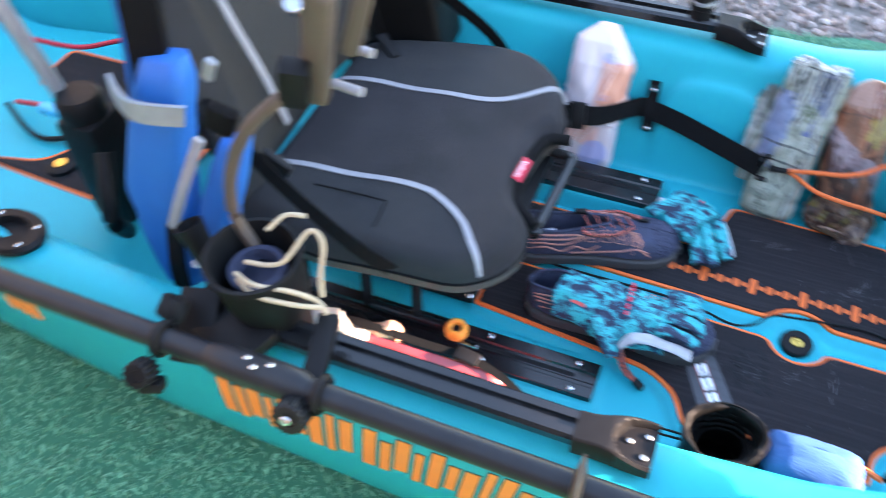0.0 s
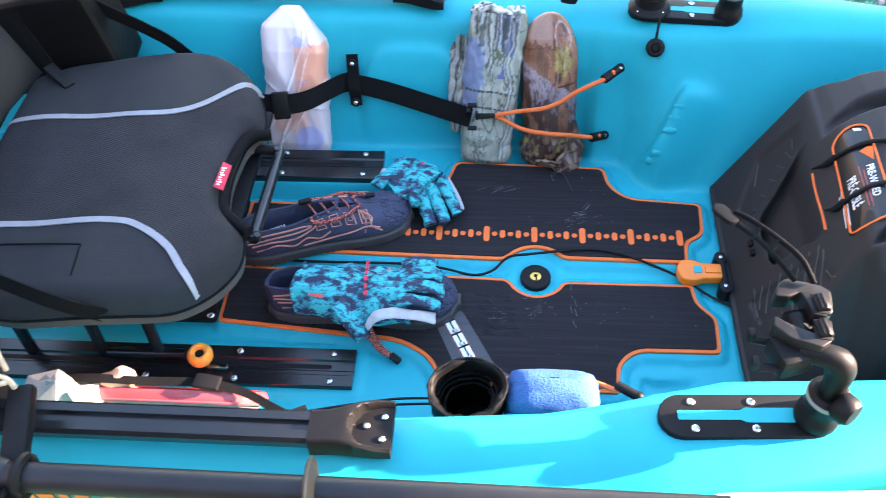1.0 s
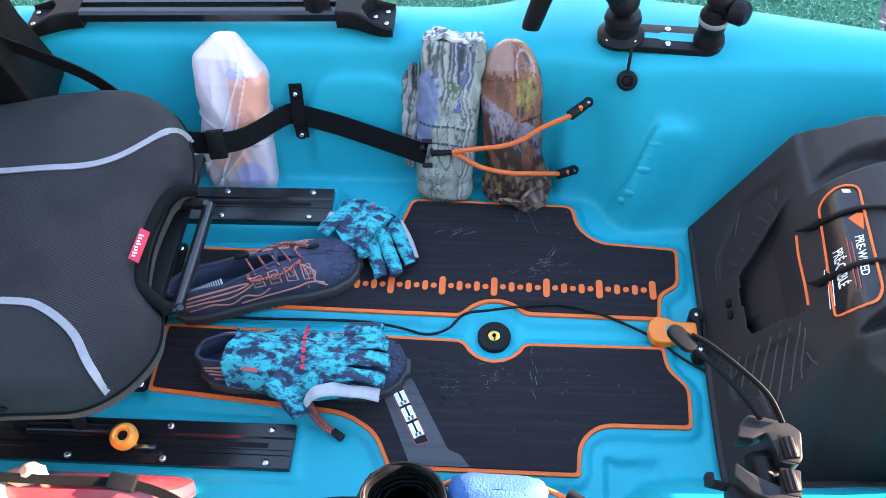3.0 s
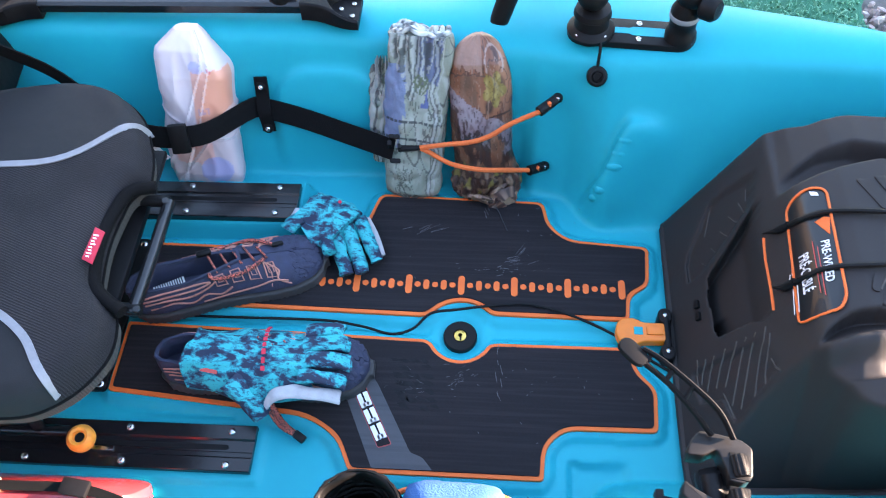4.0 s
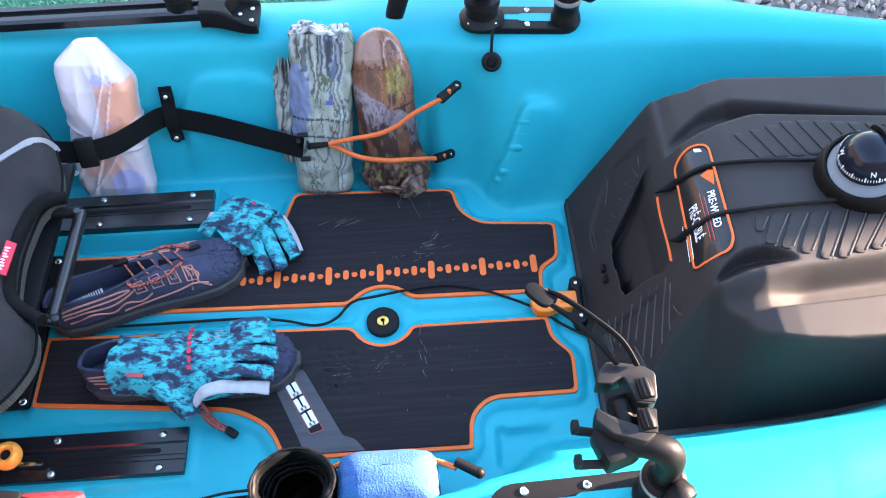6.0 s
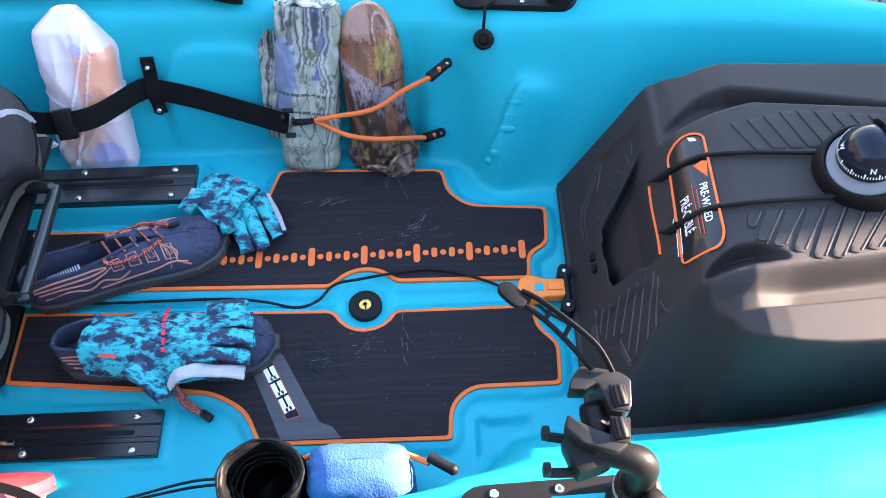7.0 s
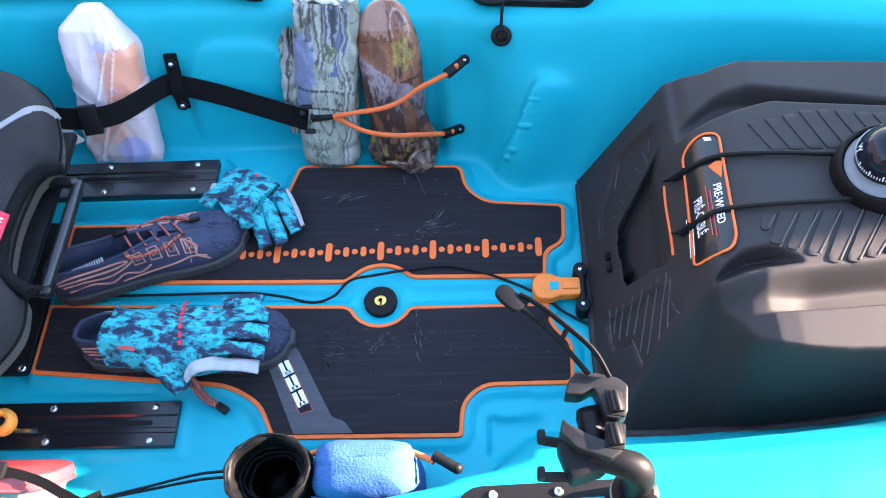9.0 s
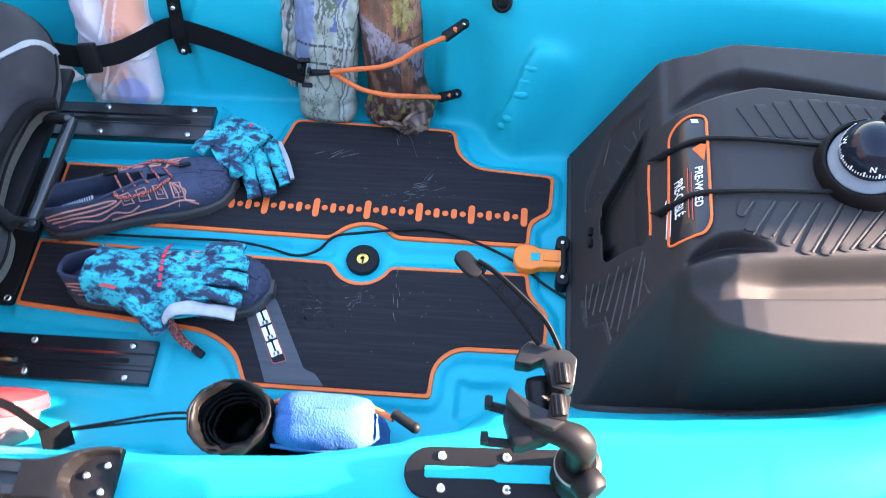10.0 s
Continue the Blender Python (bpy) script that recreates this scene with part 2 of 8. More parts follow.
# ---- building blocks ----
def thing(name, label, category, base=(0, 0, 0), group="", kind=""):
    ob = new(name)
    ob.empty_display_size = 0.02
    ob.location = base
    return tagged(ob, label, category, group, kind)


def place(name, bm, material, smooth=40):
    me = bpy.data.meshes.new(name)
    bmesh.ops.recalc_face_normals(bm, faces=bm.faces)
    bm.to_mesh(me)
    bm.free()
    me.materials.append(material)
    if smooth:
        me.shade_smooth()
        me.set_sharp_from_angle(angle=radians(smooth))
    return new(name, me)


def part(name, bm, material, parent, label="", smooth=40):
    """One mesh in world coordinates, as a part of a thing or of a part."""
    ob = place(name, bm, material, smooth)
    ob.parent = parent
    if parent.parent is None:
        ob.matrix_parent_inverse = Matrix.Translation(-parent.location)
    return tagged(ob, label)


def single(name, bm, material, label, category, group="", kind="", smooth=40):
    return tagged(place(name, bm, material, smooth), label, category, group, kind)


def box(c, s, bev=0.002, rot=None, seg=2):
    bm = bmesh.new()
    bmesh.ops.create_cube(bm, size=1)
    bmesh.ops.scale(bm, vec=s, verts=bm.verts)
    if bev:
        bmesh.ops.bevel(bm, geom=bm.edges[:], offset=min(bev, min(s) * 0.45), segments=seg, affect="EDGES", profile=0.6)
    if rot:
        bmesh.ops.rotate(bm, cent=(0, 0, 0), matrix=Euler([radians(a) for a in rot]).to_matrix(), verts=bm.verts)
    bmesh.ops.translate(bm, vec=c, verts=bm.verts)
    return bm


def spline(pts, steps=6, closed=False):
    """A smooth line through points."""
    p = [Vector(q) for q in pts]
    n = len(p)
    out = []
    for i in range(n if closed else n - 1):
        a, b, c, d = (p[(i - 1) % n], p[i], p[(i + 1) % n], p[(i + 2) % n]) if closed else (p[max(i - 1, 0)], p[i], p[i + 1], p[min(i + 2, n - 1)])
        for k in range(steps):
            u = k / steps
            out.append(0.5 * ((2 * b) + (c - a) * u + (2 * a - 5 * b + 4 * c - d) * u * u + (3 * b - a - 3 * c + d) * u ** 3))
    if not closed:
        out.append(p[-1])
    return out


def rings(bm, loops, closed=False, caps=True):
    """Skin a row of equal loops of points."""
    vs = [[bm.verts.new(q) for q in loop] for loop in loops]
    n = len(vs[0])
    for i in range(len(vs) if closed else len(vs) - 1):
        a, b = vs[i], vs[(i + 1) % len(vs)]
        for k in range(n):
            bm.faces.new((a[k], a[(k + 1) % n], b[(k + 1) % n], b[k]))
    if caps and not closed:
        bm.faces.new(vs[0][::-1])
        bm.faces.new(vs[-1])
    return bm


def tube(pts, r, n=8, steps=5, closed=False, bm=None, flat=1.0, up=(0, 0, 1)):
    """A round (or flattened) cord along a smooth line. r: one radius, or one for each point."""
    bm = bm or bmesh.new()
    line = spline(pts, steps, closed) if steps > 1 else [Vector(q) for q in pts]
    rr = [r] * len(line) if not isinstance(r, (list, tuple)) else list(np.interp(np.linspace(0, 1, len(line)), np.linspace(0, 1, len(r)), r))
    loops = []
    for i, q in enumerate(line):
        a, b = (line[(i - 1) % len(line)], line[(i + 1) % len(line)]) if closed else (line[max(i - 1, 0)], line[min(i + 1, len(line) - 1)])
        d = (b - a).normalized()
        side = d.cross(Vector(up))
        side = side.normalized() if side.length > 1e-4 else d.orthogonal().normalized()
        top = side.cross(d)
        loops.append([q + side * math.cos(t) * rr[i] + top * math.sin(t) * rr[i] * flat for t in (2 * math.pi * k / n for k in range(n))])
    return rings(bm, loops, closed)


def ribbon(pts, width, thick=0.0018, across=(0, 0, 1), steps=6, bm=None):
    """A strap along a smooth line; across: the way of its width, one or one for each point."""
    bm = bm or bmesh.new()
    line = spline(pts, steps)
    many = isinstance(across[0], (list, tuple))
    ws = spline(across, steps) if many else [Vector(across)] * len(line)
    loops = []
    for i, q in enumerate(line):
        d = (line[min(i + 1, len(line) - 1)] - line[max(i - 1, 0)]).normalized()
        w = (ws[i] - d * ws[i].dot(d)).normalized()
        nrm = d.cross(w) * thick / 2
        h = w * width / 2
        loops.append([q - h - nrm, q + h - nrm, q + h + nrm, q - h + nrm])
    return rings(bm, loops)


def lathe(profile, c, n=24, axis=(0, 0, 1), bm=None, flat=(1, 1)):
    """Turn rows of (radius, height) round an axis through c."""
    bm = bm or bmesh.new()
    z = Vector(axis).normalized()
    x = z.orthogonal().normalized() if abs(z.z) < 0.99 else Vector((1, 0, 0))
    y = z.cross(x)
    loops = [[Vector(c) + (x * math.cos(t) * flat[0] + y * math.sin(t) * flat[1]) * max(r, 1e-4) + z * h for t in (2 * math.pi * k / n for k in range(n))] for r, h in profile]
    return rings(bm, loops)


def fillet(poly, r=0.008, n=5):
    """Round the corners of a flat outline. A point may carry its own radius as a third number."""
    out = []
    m = len(poly)
    for i, p in enumerate(poly):
        a, b, c = Vector(poly[i - 1][:2]), Vector(p[:2]), Vector(poly[(i + 1) % m][:2])
        rad = p[2] if len(p) > 2 else r
        d1, d2 = a - b, c - b
        cut = min(rad, d1.length * 0.48, d2.length * 0.48)
        s, e = b + d1.normalized() * cut, b + d2.normalized() * cut
        for k in range(n + 1):
            u = k / n
            out.append((1 - u) ** 2 * s + 2 * u * (1 - u) * b + u * u * e)
    return out


def inset(poly, d):
    """The outline moved inwards by d (outwards where d is below 0)."""
    area = sum(p.x * q.y - q.x * p.y for p, q in zip(poly, poly[1:] + poly[:1]))
    s = 1 if area > 0 else -1
    out = []
    for i, p in enumerate(poly):
        a, c = poly[i - 1], poly[(i + 1) % len(poly)]
        n1 = Vector((-(p - a).y, (p - a).x)).normalized() if (p - a).length > 1e-7 else Vector((0, 0))
        n2 = Vector((-(c - p).y, (c - p).x)).normalized() if (c - p).length > 1e-7 else n1
        nn = (n1 + n2)
        nn = nn.normalized() / max(0.5, nn.normalized().dot(n1 if n1.length else n2)) if nn.length > 1e-6 else n1
        out.append(p + nn * d * s)
    return out


def prism(poly, z0, z1, bev=0.0, bm=None):
    """A flat plate with an outline; bev: rounding of its upper edge."""
    bm = bm or bmesh.new()
    poly = [Vector(p[:2]) for p in poly]
    loops = [[(p.x, p.y, z0) for p in poly]]
    if bev:
        for k in range(4):
            a = math.pi / 2 * k / 3
            loops.append([(p.x, p.y, z1 - bev + bev * math.sin(a)) for p in inset(poly, bev * (1 - math.cos(a)))])
    else:
        loops.append([(p.x, p.y, z1) for p in poly])
    return rings(bm, loops)


def disc(c, r, h, n=20, bev=0.0008, axis=(0, 0, 1)):
    return lathe([(r, 0), (r, h - bev), (r - bev, h), (0.0001, h)], c, n, axis)


def screw(c, parent, r=0.0045, axis=(0, 0, 1), material=None):
    """A domed screw head with a driver socket."""
    return part("screw", lathe([(r, 0), (r, 0.0008), (r * 0.8, 0.002), (r * 0.42, 0.0026), (r * 0.34, 0.0012), (0.0001, 0.0012)], c, 12, axis), material or STEEL, parent)


def ribbed(c, r, h, axis, teeth=14):
    """A knob with a ribbed grip round its side."""
    z = Vector(axis).normalized()
    x = z.orthogonal().normalized()
    y = z.cross(x)
    loops = []
    for k, (f, q) in enumerate(((0.80, 0.0), (1.0, 0.08), (1.0, 0.92), (0.82, 1.0), (0.45, 1.0), (0.40, 0.93), (0.02, 0.93))):
        deep = 0.86 if k in (1, 2) else 1.0
        loops.append([Vector(c) + z * h * q + (x * math.cos(a) + y * math.sin(a)) * r * f * (1.0 if i % 4 < 2 else deep) for i, a in enumerate(2 * math.pi * i / (teeth * 4) for i in range(teeth * 4))])
    return rings(bmesh.new(), loops)


def ball(c, r, seg=14, squash=(1, 1, 1)):
    bm = bmesh.new()
    bmesh.ops.create_uvsphere(bm, u_segments=seg, v_segments=max(6, seg // 2), radius=r)
    bmesh.ops.scale(bm, vec=squash, verts=bm.verts)
    bmesh.ops.translate(bm, vec=c, verts=bm.verts)
    return bm


def wrinkle(bm, amount, size, seed=0):
    """Push the points of a mesh about by smooth noise, along their normals."""
    bm.normal_update()
    for v in bm.verts:
        v.co += v.normal * noise.noise(v.co / size + Vector((seed, seed * 1.7, 0))) * amount
    return bm


def surface(zs, xs, ys, bm=None):
    bm = bm or bmesh.new()
    vs = [[bm.verts.new((x, y, zs[i][j])) for j, y in enumerate(ys)] for i, x in enumerate(xs)]
    for i in range(len(xs) - 1):
        for j in range(len(ys) - 1):
            bm.faces.new((vs[i][j], vs[i + 1][j], vs[i + 1][j + 1], vs[i][j + 1]))
    return bm


def blur(z, sig):
    """Soften a height field by sig cells."""
    k = np.exp(-0.5 * (np.arange(-int(3 * sig) - 1, int(3 * sig) + 2) / sig) ** 2)
    k /= k.sum()
    h = len(k) // 2
    for ax in (0, 1):
        zp = np.pad(z, [(h, h) if a == ax else (0, 0) for a in (0, 1)], mode="edge")
        z = np.apply_along_axis(lambda r: np.convolve(r, k, "valid"), ax, zp)
    return z


def inside(poly, X, Y):
    """How far grid points lie from an outline: below 0 inside it."""
    d = np.full(X.shape, 9.0)
    odd = np.zeros(X.shape, bool)
    for a, b in zip(poly, poly[1:] + poly[:1]):
        ex, ey = b[0] - a[0], b[1] - a[1]
        t = np.clip(((X - a[0]) * ex + (Y - a[1]) * ey) / (ex * ex + ey * ey + 1e-12), 0, 1)
        d = np.minimum(d, np.hypot(X - a[0] - t * ex, Y - a[1] - t * ey))
        cross = ((a[1] > Y) != (b[1] > Y)) & (X < ex * (Y - a[1]) / (ey if abs(ey) > 1e-12 else 1e-12) + a[0])
        odd ^= cross
    return np.where(odd, -d, d)


def step(x):
    x = np.clip(x, 0, 1)
    return x * x * (3 - 2 * x)


# ---- ground ----
GROUND = -0.16
bm = bmesh.new()
bmesh.ops.create_grid(bm, x_segments=1, y_segments=1, size=60)
bmesh.ops.translate(bm, vec=(0, 0, GROUND - 0.012), verts=bm.verts)
single("ground", bm, GRAVELB, "pale grey gravel yard with small pinkish stones", "ground", kind="structure", smooth=0)


def turf_edge(y):
    """Where the turf mat ends towards the bow."""
    return 0.80 + 0.012 * math.sin(y * 31) + 0.016 * math.sin(y * 13 + 1) + (0.75 - y) * 0.5 * (y < 0.75)


TURF_FAR = 0.985
turf_outline = [(-2.6, -1.6), (1.9, -1.6)] + [(turf_edge(y), y) for y in np.linspace(-1.2, TURF_FAR - 0.02, 40)] + [(x, TURF_FAR + 0.02 * math.sin(x * 9) + 0.008 * math.sin(x * 31)) for x in np.linspace(0.66, -2.6, 50)]
single("turf_mat", prism(turf_outline, GROUND - 0.012, GROUND), TURF, "green artificial turf mat with a wavy cut edge", "turf", kind="structure", smooth=0)


def sown(n, x0, x1, y0, y1, keep):
    rnd = random.Random(5)
    out = []
    while len(out) < n:
        x, y = rnd.uniform(x0, x1), rnd.uniform(y0, y1)
        if keep(x, y):
            out.append((x, y, rnd))
    return out


verts, faces = [], []
for x, y, rnd in sown(30000, -1.75, 0.82, 0.30, 1.0, lambda x, y: x < turf_edge(y) - 0.004 and y < 0.975) + sown(22000, -1.9, -0.2, -1.0, -0.36, lambda x, y: True):
    a, b, h, w = rnd.uniform(0, 6.3), rnd.uniform(0, 6.3), rnd.uniform(0.006, 0.012), rnd.uniform(0.0012, 0.0022)
    dx, dy, ex, ey = math.cos(a) * w, math.sin(a) * w, math.cos(b) * h, math.sin(b) * h
    k = len(verts)
    verts += [(x - dx, y - dy, GROUND), (x + dx, y + dy, GROUND), (x + dx + ex * 0.4, y + dy + ey * 0.4, GROUND + h * 0.7), (x - dx + ex * 0.4, y - dy + ey * 0.4, GROUND + h * 0.7), (x + ex * 1.1, y + ey * 1.1, GROUND + h * 0.8)]
    faces += [(k, k + 1, k + 2, k + 3), (k + 3, k + 2, k + 4)]
me = bpy.data.meshes.new("turf_blades")
me.from_pydata(verts, [], faces)
me.materials.append(GRASS)
tagged(new("turf_blades", me), "short curled green plastic turf blades", "turf", kind="stuff")

verts, faces = [], []
rnd = random.Random(8)
ico = bmesh.new()
bmesh.ops.create_icosphere(ico, subdivisions=1, radius=1)
ico_v, ico_f = [v.co.copy() for v in ico.verts], [[v.index for v in f.verts] for f in ico.faces]
ico.free()
for x, y, rnd in sown(9000, -0.9, 2.0, 0.0, 1.75, lambda x, y: x > turf_edge(y) + 0.004 or y > 0.995):
    s = rnd.uniform(0.005, 0.012)
    turn = Euler((rnd.uniform(0, 6), rnd.uniform(0, 6), rnd.uniform(0, 6))).to_matrix()
    sc = Vector((rnd.uniform(0.7, 1.5), rnd.uniform(0.7, 1.2), rnd.uniform(0.5, 0.9))) * s
    k = len(verts)
    verts += [tuple(turn @ Vector((v.x * sc.x, v.y * sc.y, v.z * sc.z)) * (1 + 0.25 * noise.noise(v * 2 + Vector((x * 90, y * 90, 0)))) + Vector((x, y, GROUND - 0.008 + rnd.uniform(0, 0.006)))) for v in ico_v]
    faces += [[k + q for q in f] for f in ico_f]
me = bpy.data.meshes.new("gravel")
me.from_pydata(verts, [], faces)
me.materials.append(PEBBLE)
tagged(new("gravel", me), "loose grey and pinkish gravel stones", "gravel", kind="stuff")
for x, y, a in ((-1.12, -0.72, 0.3), (-0.32, 0.80, 0.2), (-0.30, 0.83, 2.0), (0.02, 0.90, 0.5), (-0.37, 0.79, 1.2)):
    s = 0.9 if y < 0 else 0.35
    single("dry_leaf", ribbon([(x - 0.04 * s * math.cos(a), y - 0.04 * s * math.sin(a), GROUND + 0.012), (x, y + 0.004, GROUND + 0.019), (x + 0.04 * s * math.cos(a), y + 0.04 * s * math.sin(a), GROUND + 0.013)], 0.014 * s, 0.0015, across=(0, 1, 0)), DRYLEAF, "curled dry brown leaf lying on the green turf", "leaf", group="dry leaves on the turf")

# ---- unseen wall added beyond the bow: keeps low sun off all but the near side of the boat ----
SHADEWALL = mat("grey_shade_wall", (0.34, 0.32, 0.29), 0.9, second=(0.27, 0.255, 0.235), scale=3, bump=0.6, bump_scale=160)
WALL_X, WALL_Y = 3.92, 0.40
single("shade_wall_bow", box((WALL_X + 0.12, WALL_Y + 3.6, GROUND + 1.35), (0.24, 7.2, 2.7), 0.01), SHADEWALL, "plain grey unseen wall added beyond the bow to block the sun", "wall", kind="structure", smooth=0)

# unseen gateway wall, added: its head shades sternward things, low sun comes in under it
GATE_X, GATE_Z = 5.6, 2.16
bm = bmesh.new()
for c, size in (((GATE_X, 0.1, GATE_Z + 0.5), (0.24, 3.4, 1.0)), ((GATE_X, -1.42, (GROUND + GATE_Z) / 2), (0.24, 0.36, GATE_Z - GROUND)), ((GATE_X, 1.62, (GROUND + GATE_Z) / 2), (0.24, 0.36, GATE_Z - GROUND))):
    me = bpy.data.meshes.new("block")
    block = box(c, size, 0)
    block.to_mesh(me)
    block.free()
    bm.from_mesh(me)
    bpy.data.meshes.remove(me)
single("shade_wall_gate", bm, SHADEWALL, "plain grey unseen gateway wall added beyond the bow to limit the sun", "wall", kind="structure", smooth=0)

# two unseen dark walls, added to hold back low skylight from near side and stern
DARKWALL = mat("dark_brown_shade_wall", (0.13, 0.105, 0.085), 0.9, second=(0.085, 0.068, 0.055), scale=4, bump=0.6, bump_scale=160)
single("shade_wall_near", box((-1.5, -3.1, GROUND + 1.3), (9.0, 0.2, 2.6), 0.01), DARKWALL, "plain brown unseen wall added along the near side to cut skylight", "wall", kind="structure", smooth=0)
single("shade_wall_stern", box((-3.0, 0.6, GROUND + 1.2), (0.2, 7.4, 2.4), 0.01), DARKWALL, "plain brown unseen wall added beyond the stern to cut skylight", "wall", kind="structure", smooth=0)

# ---- kayak hull ----
MID = -0.076
kayak = thing("kayak", "turquoise moulded plastic fishing kayak standing on green turf", "kayak", (0, MID, GROUND))

UPPER_RAW = ([(-0.475, 0.063, 0.004), (-0.166, 0.058, 0.01), (-0.135, 0.165, 0.012), (0.119, 0.155, 0.012), (0.127, 0.112, 0.02), (0.155, 0.086, 0.02), (0.272, 0.076, 0.010), (0.268, 0.010, 0.012), (0.240, -0.008, 0.014), (0.237, -0.049, 0.006),
                (0.052, -0.046, 0.010)] + [(0.002 + 0.053 * math.cos(a), -0.078 + 0.053 * math.sin(a), 0.006) for a in np.linspace(0.72, math.pi - 0.72, 9)] + [(-0.048, -0.051, 0.010), (-0.475, -0.041, 0.004)])
UPPER = fillet(UPPER_RAW)
LOWER_RAW = ([(-0.475, -0.075, 0.004), (-0.046, -0.088, 0.010)] + [(0.003 + 0.043 * math.cos(a), -0.076 + 0.043 * math.sin(a), 0.006) for a in np.linspace(math.pi + 0.42, 2 * math.pi - 0.42, 9)] + [(0.052, -0.091, 0.010),
                (0.238, -0.091, 0.006), (0.241, -0.124, 0.018), (0.267, -0.152, 0.012), (0.264, -0.212, 0.008), (0.145, -0.213, 0.022), (0.120, -0.236, 0.022), (0.117, -0.282, 0.006), (-0.130, -0.281, 0.008), (-0.152, -0.235, 0.02), (-0.195, -0.208, 0.03), (-0.475, -0.182, 0.004)])
LOWER = fillet(LOWER_RAW)

STATIONS = (-2.0, -1.7, -1.3, -0.9, -0.5, -0.2, 0.0, 0.1, 0.2, 0.38, 0.54, 0.71, 1.0, 1.4, 1.7)
HALF = (0.16, 0.31, 0.40, 0.432, 0.440, 0.440, 0.443, 0.445, 0.437, 0.402, 0.361, 0.300, 0.20, 0.09, 0.02)
INNER = (0.10, 0.24, 0.33, 0.365, 0.372, 0.362, 0.347, 0.327, 0.308, 0.303, 0.285, 0.245, 0.15, 0.05, 0.01)
FOOT = (0.08, 0.20, 0.27, 0.29, 0.295, 0.295, 0.295, 0.275, 0.200, 0.195, 0.19, 0.16, 0.09, 0.02, 0.005)


def half_beam(x):
    return np.interp(x, STATIONS, HALF)


hx = np.concatenate([np.arange(-2.0, -0.62, 0.02), np.arange(-0.62, 0.46, 0.004), np.arange(0.46, 1.7, 0.02)])
hv = np.linspace(-1, 1, 231)
X, W = np.meshgrid(hx, hv, indexing="ij")
fx = np.interp(hx, np.concatenate([np.arange(-2, 0.06, 0.02), [0.085, 0.10, 0.15, 0.185, 0.20], np.arange(0.22, 1.7, 0.02)]),
               np.concatenate([np.interp(np.arange(-2, 0.06, 0.02), STATIONS, FOOT), [0.293, 0.262, 0.255, 0.215, 0.200], np.interp(np.arange(0.22, 1.7, 0.02), STATIONS, FOOT)]))
HB, IN, FT = half_beam(X), np.interp(X, STATIONS, INNER), np.repeat(fx[:, None], len(hv), 1)
FAR_FLARE = ((-0.9, -0.3, -0.18, -0.05, 0.0, 0.05, 0.11, 0.22, 0.38, 0.55, 0.7), (0.012, 0.017, 0.018, 0.010, 0.018, 0.032, 0.030, 0.020, 0.012, 0.004, 0.0))
Y = MID + W * HB + np.interp(X, *FAR_FLARE) * step((W - 0.84) / 0.16)
V = np.abs(W) * HB
Z = np.full(X.shape, -0.016)
# side walls, then the crowned gunwale
u = np.clip((V - FT) / (IN - FT), 0, 1)
Z = -0.016 + 0.223 * u
g = np.clip((V - IN) / (HB - IN), 0, 1)
Z += np.where(V > IN, 0.013 * (1 - (2 * g - 1) ** 2) + 0.004 * g, 0)
# the gunwale dips a little along the seat and rises towards the bow
Z += np.where(V > FT, u * np.interp(X, (-2, -0.3, 0.05, 0.12, 0.6, 1.7), (0.03, -0.012, -0.008, 0.0, 0.02, 0.09)), 0)
# floor: plateau under the pads, and a raised bed for each seat track
pads = np.minimum(inside([tuple(p) for p in UPPER], X, Y), inside([tuple(p) for p in LOWER], X, Y))
plateau = np.where(pads < 0.011, -0.006, -0.016)
well = np.hypot(X - 0.002, Y + 0.077)
plateau = np.where((pads > 0.002) & (pads < 0.011), -0.008, plateau)
plateau = np.where(well < 0.044, -0.013, plateau)
plateau = np.where(well < 0.030, -0.018, plateau)
Z = np.where(V <= FT, np.maximum(plateau, Z), Z)
bed = (np.abs(X + 0.60) < 0.355) & (Y > 0.088) & (Y < 0.178)
Z = np.where(bed, np.maximum(Z, 0.012), Z)
bed = (np.abs(X + 0.62) < 0.375) & (Y > -0.298) & (Y < -0.212)
Z = np.where(bed, np.maximum(Z, -0.011), Z)
# stern well, raised
Z = np.where((X < -0.95) & (V < FT), np.maximum(Z, -0.016 + 0.075 * step((-0.95 - X) / 0.07)), Z)
Z += 0.16 * step((-1.55 - X) / 0.3) * (V < IN) * (1 - u)
# bow deck closes beyond the console
Z = np.where(V < IN, Z + (0.24 - Z) * step((X - 0.92) / 0.15), Z)
# pockets moulded into the side walls
# raised bay on the far wall
bay = 0.011 * step((X + 0.305) / 0.018) * step((-0.118 - X) / 0.018) * step((0.158 - 900 * (X + 0.21) ** 4 - Z) / 0.030)
Z = np.where((V > FT) & (V < IN) & (Y > MID), Z + bay * 0.223 / (IN - FT) * np.clip((Z + 0.016) / 0.04, 0, 1), Z)
# wedge-shaped foot brace on the far wall with a notched leading edge
rise = np.clip(Z, 0, 0.16)
lead = 0.172 + 0.38 * rise + 0.0075 * np.abs(np.sin(rise * math.pi / 0.021)) * step((0.135 - rise) / 0.02) * step(rise / 0.02)
proud = 0.022 * step((X - lead) / 0.006) * (1 - step((X - lead - 0.02) / 0.075)) * step((0.155 - Z) / 0.06)
Z = np.where((V > FT) & (V < IN) & (Y > MID), Z + proud * 0.223 / (IN - FT), Z)
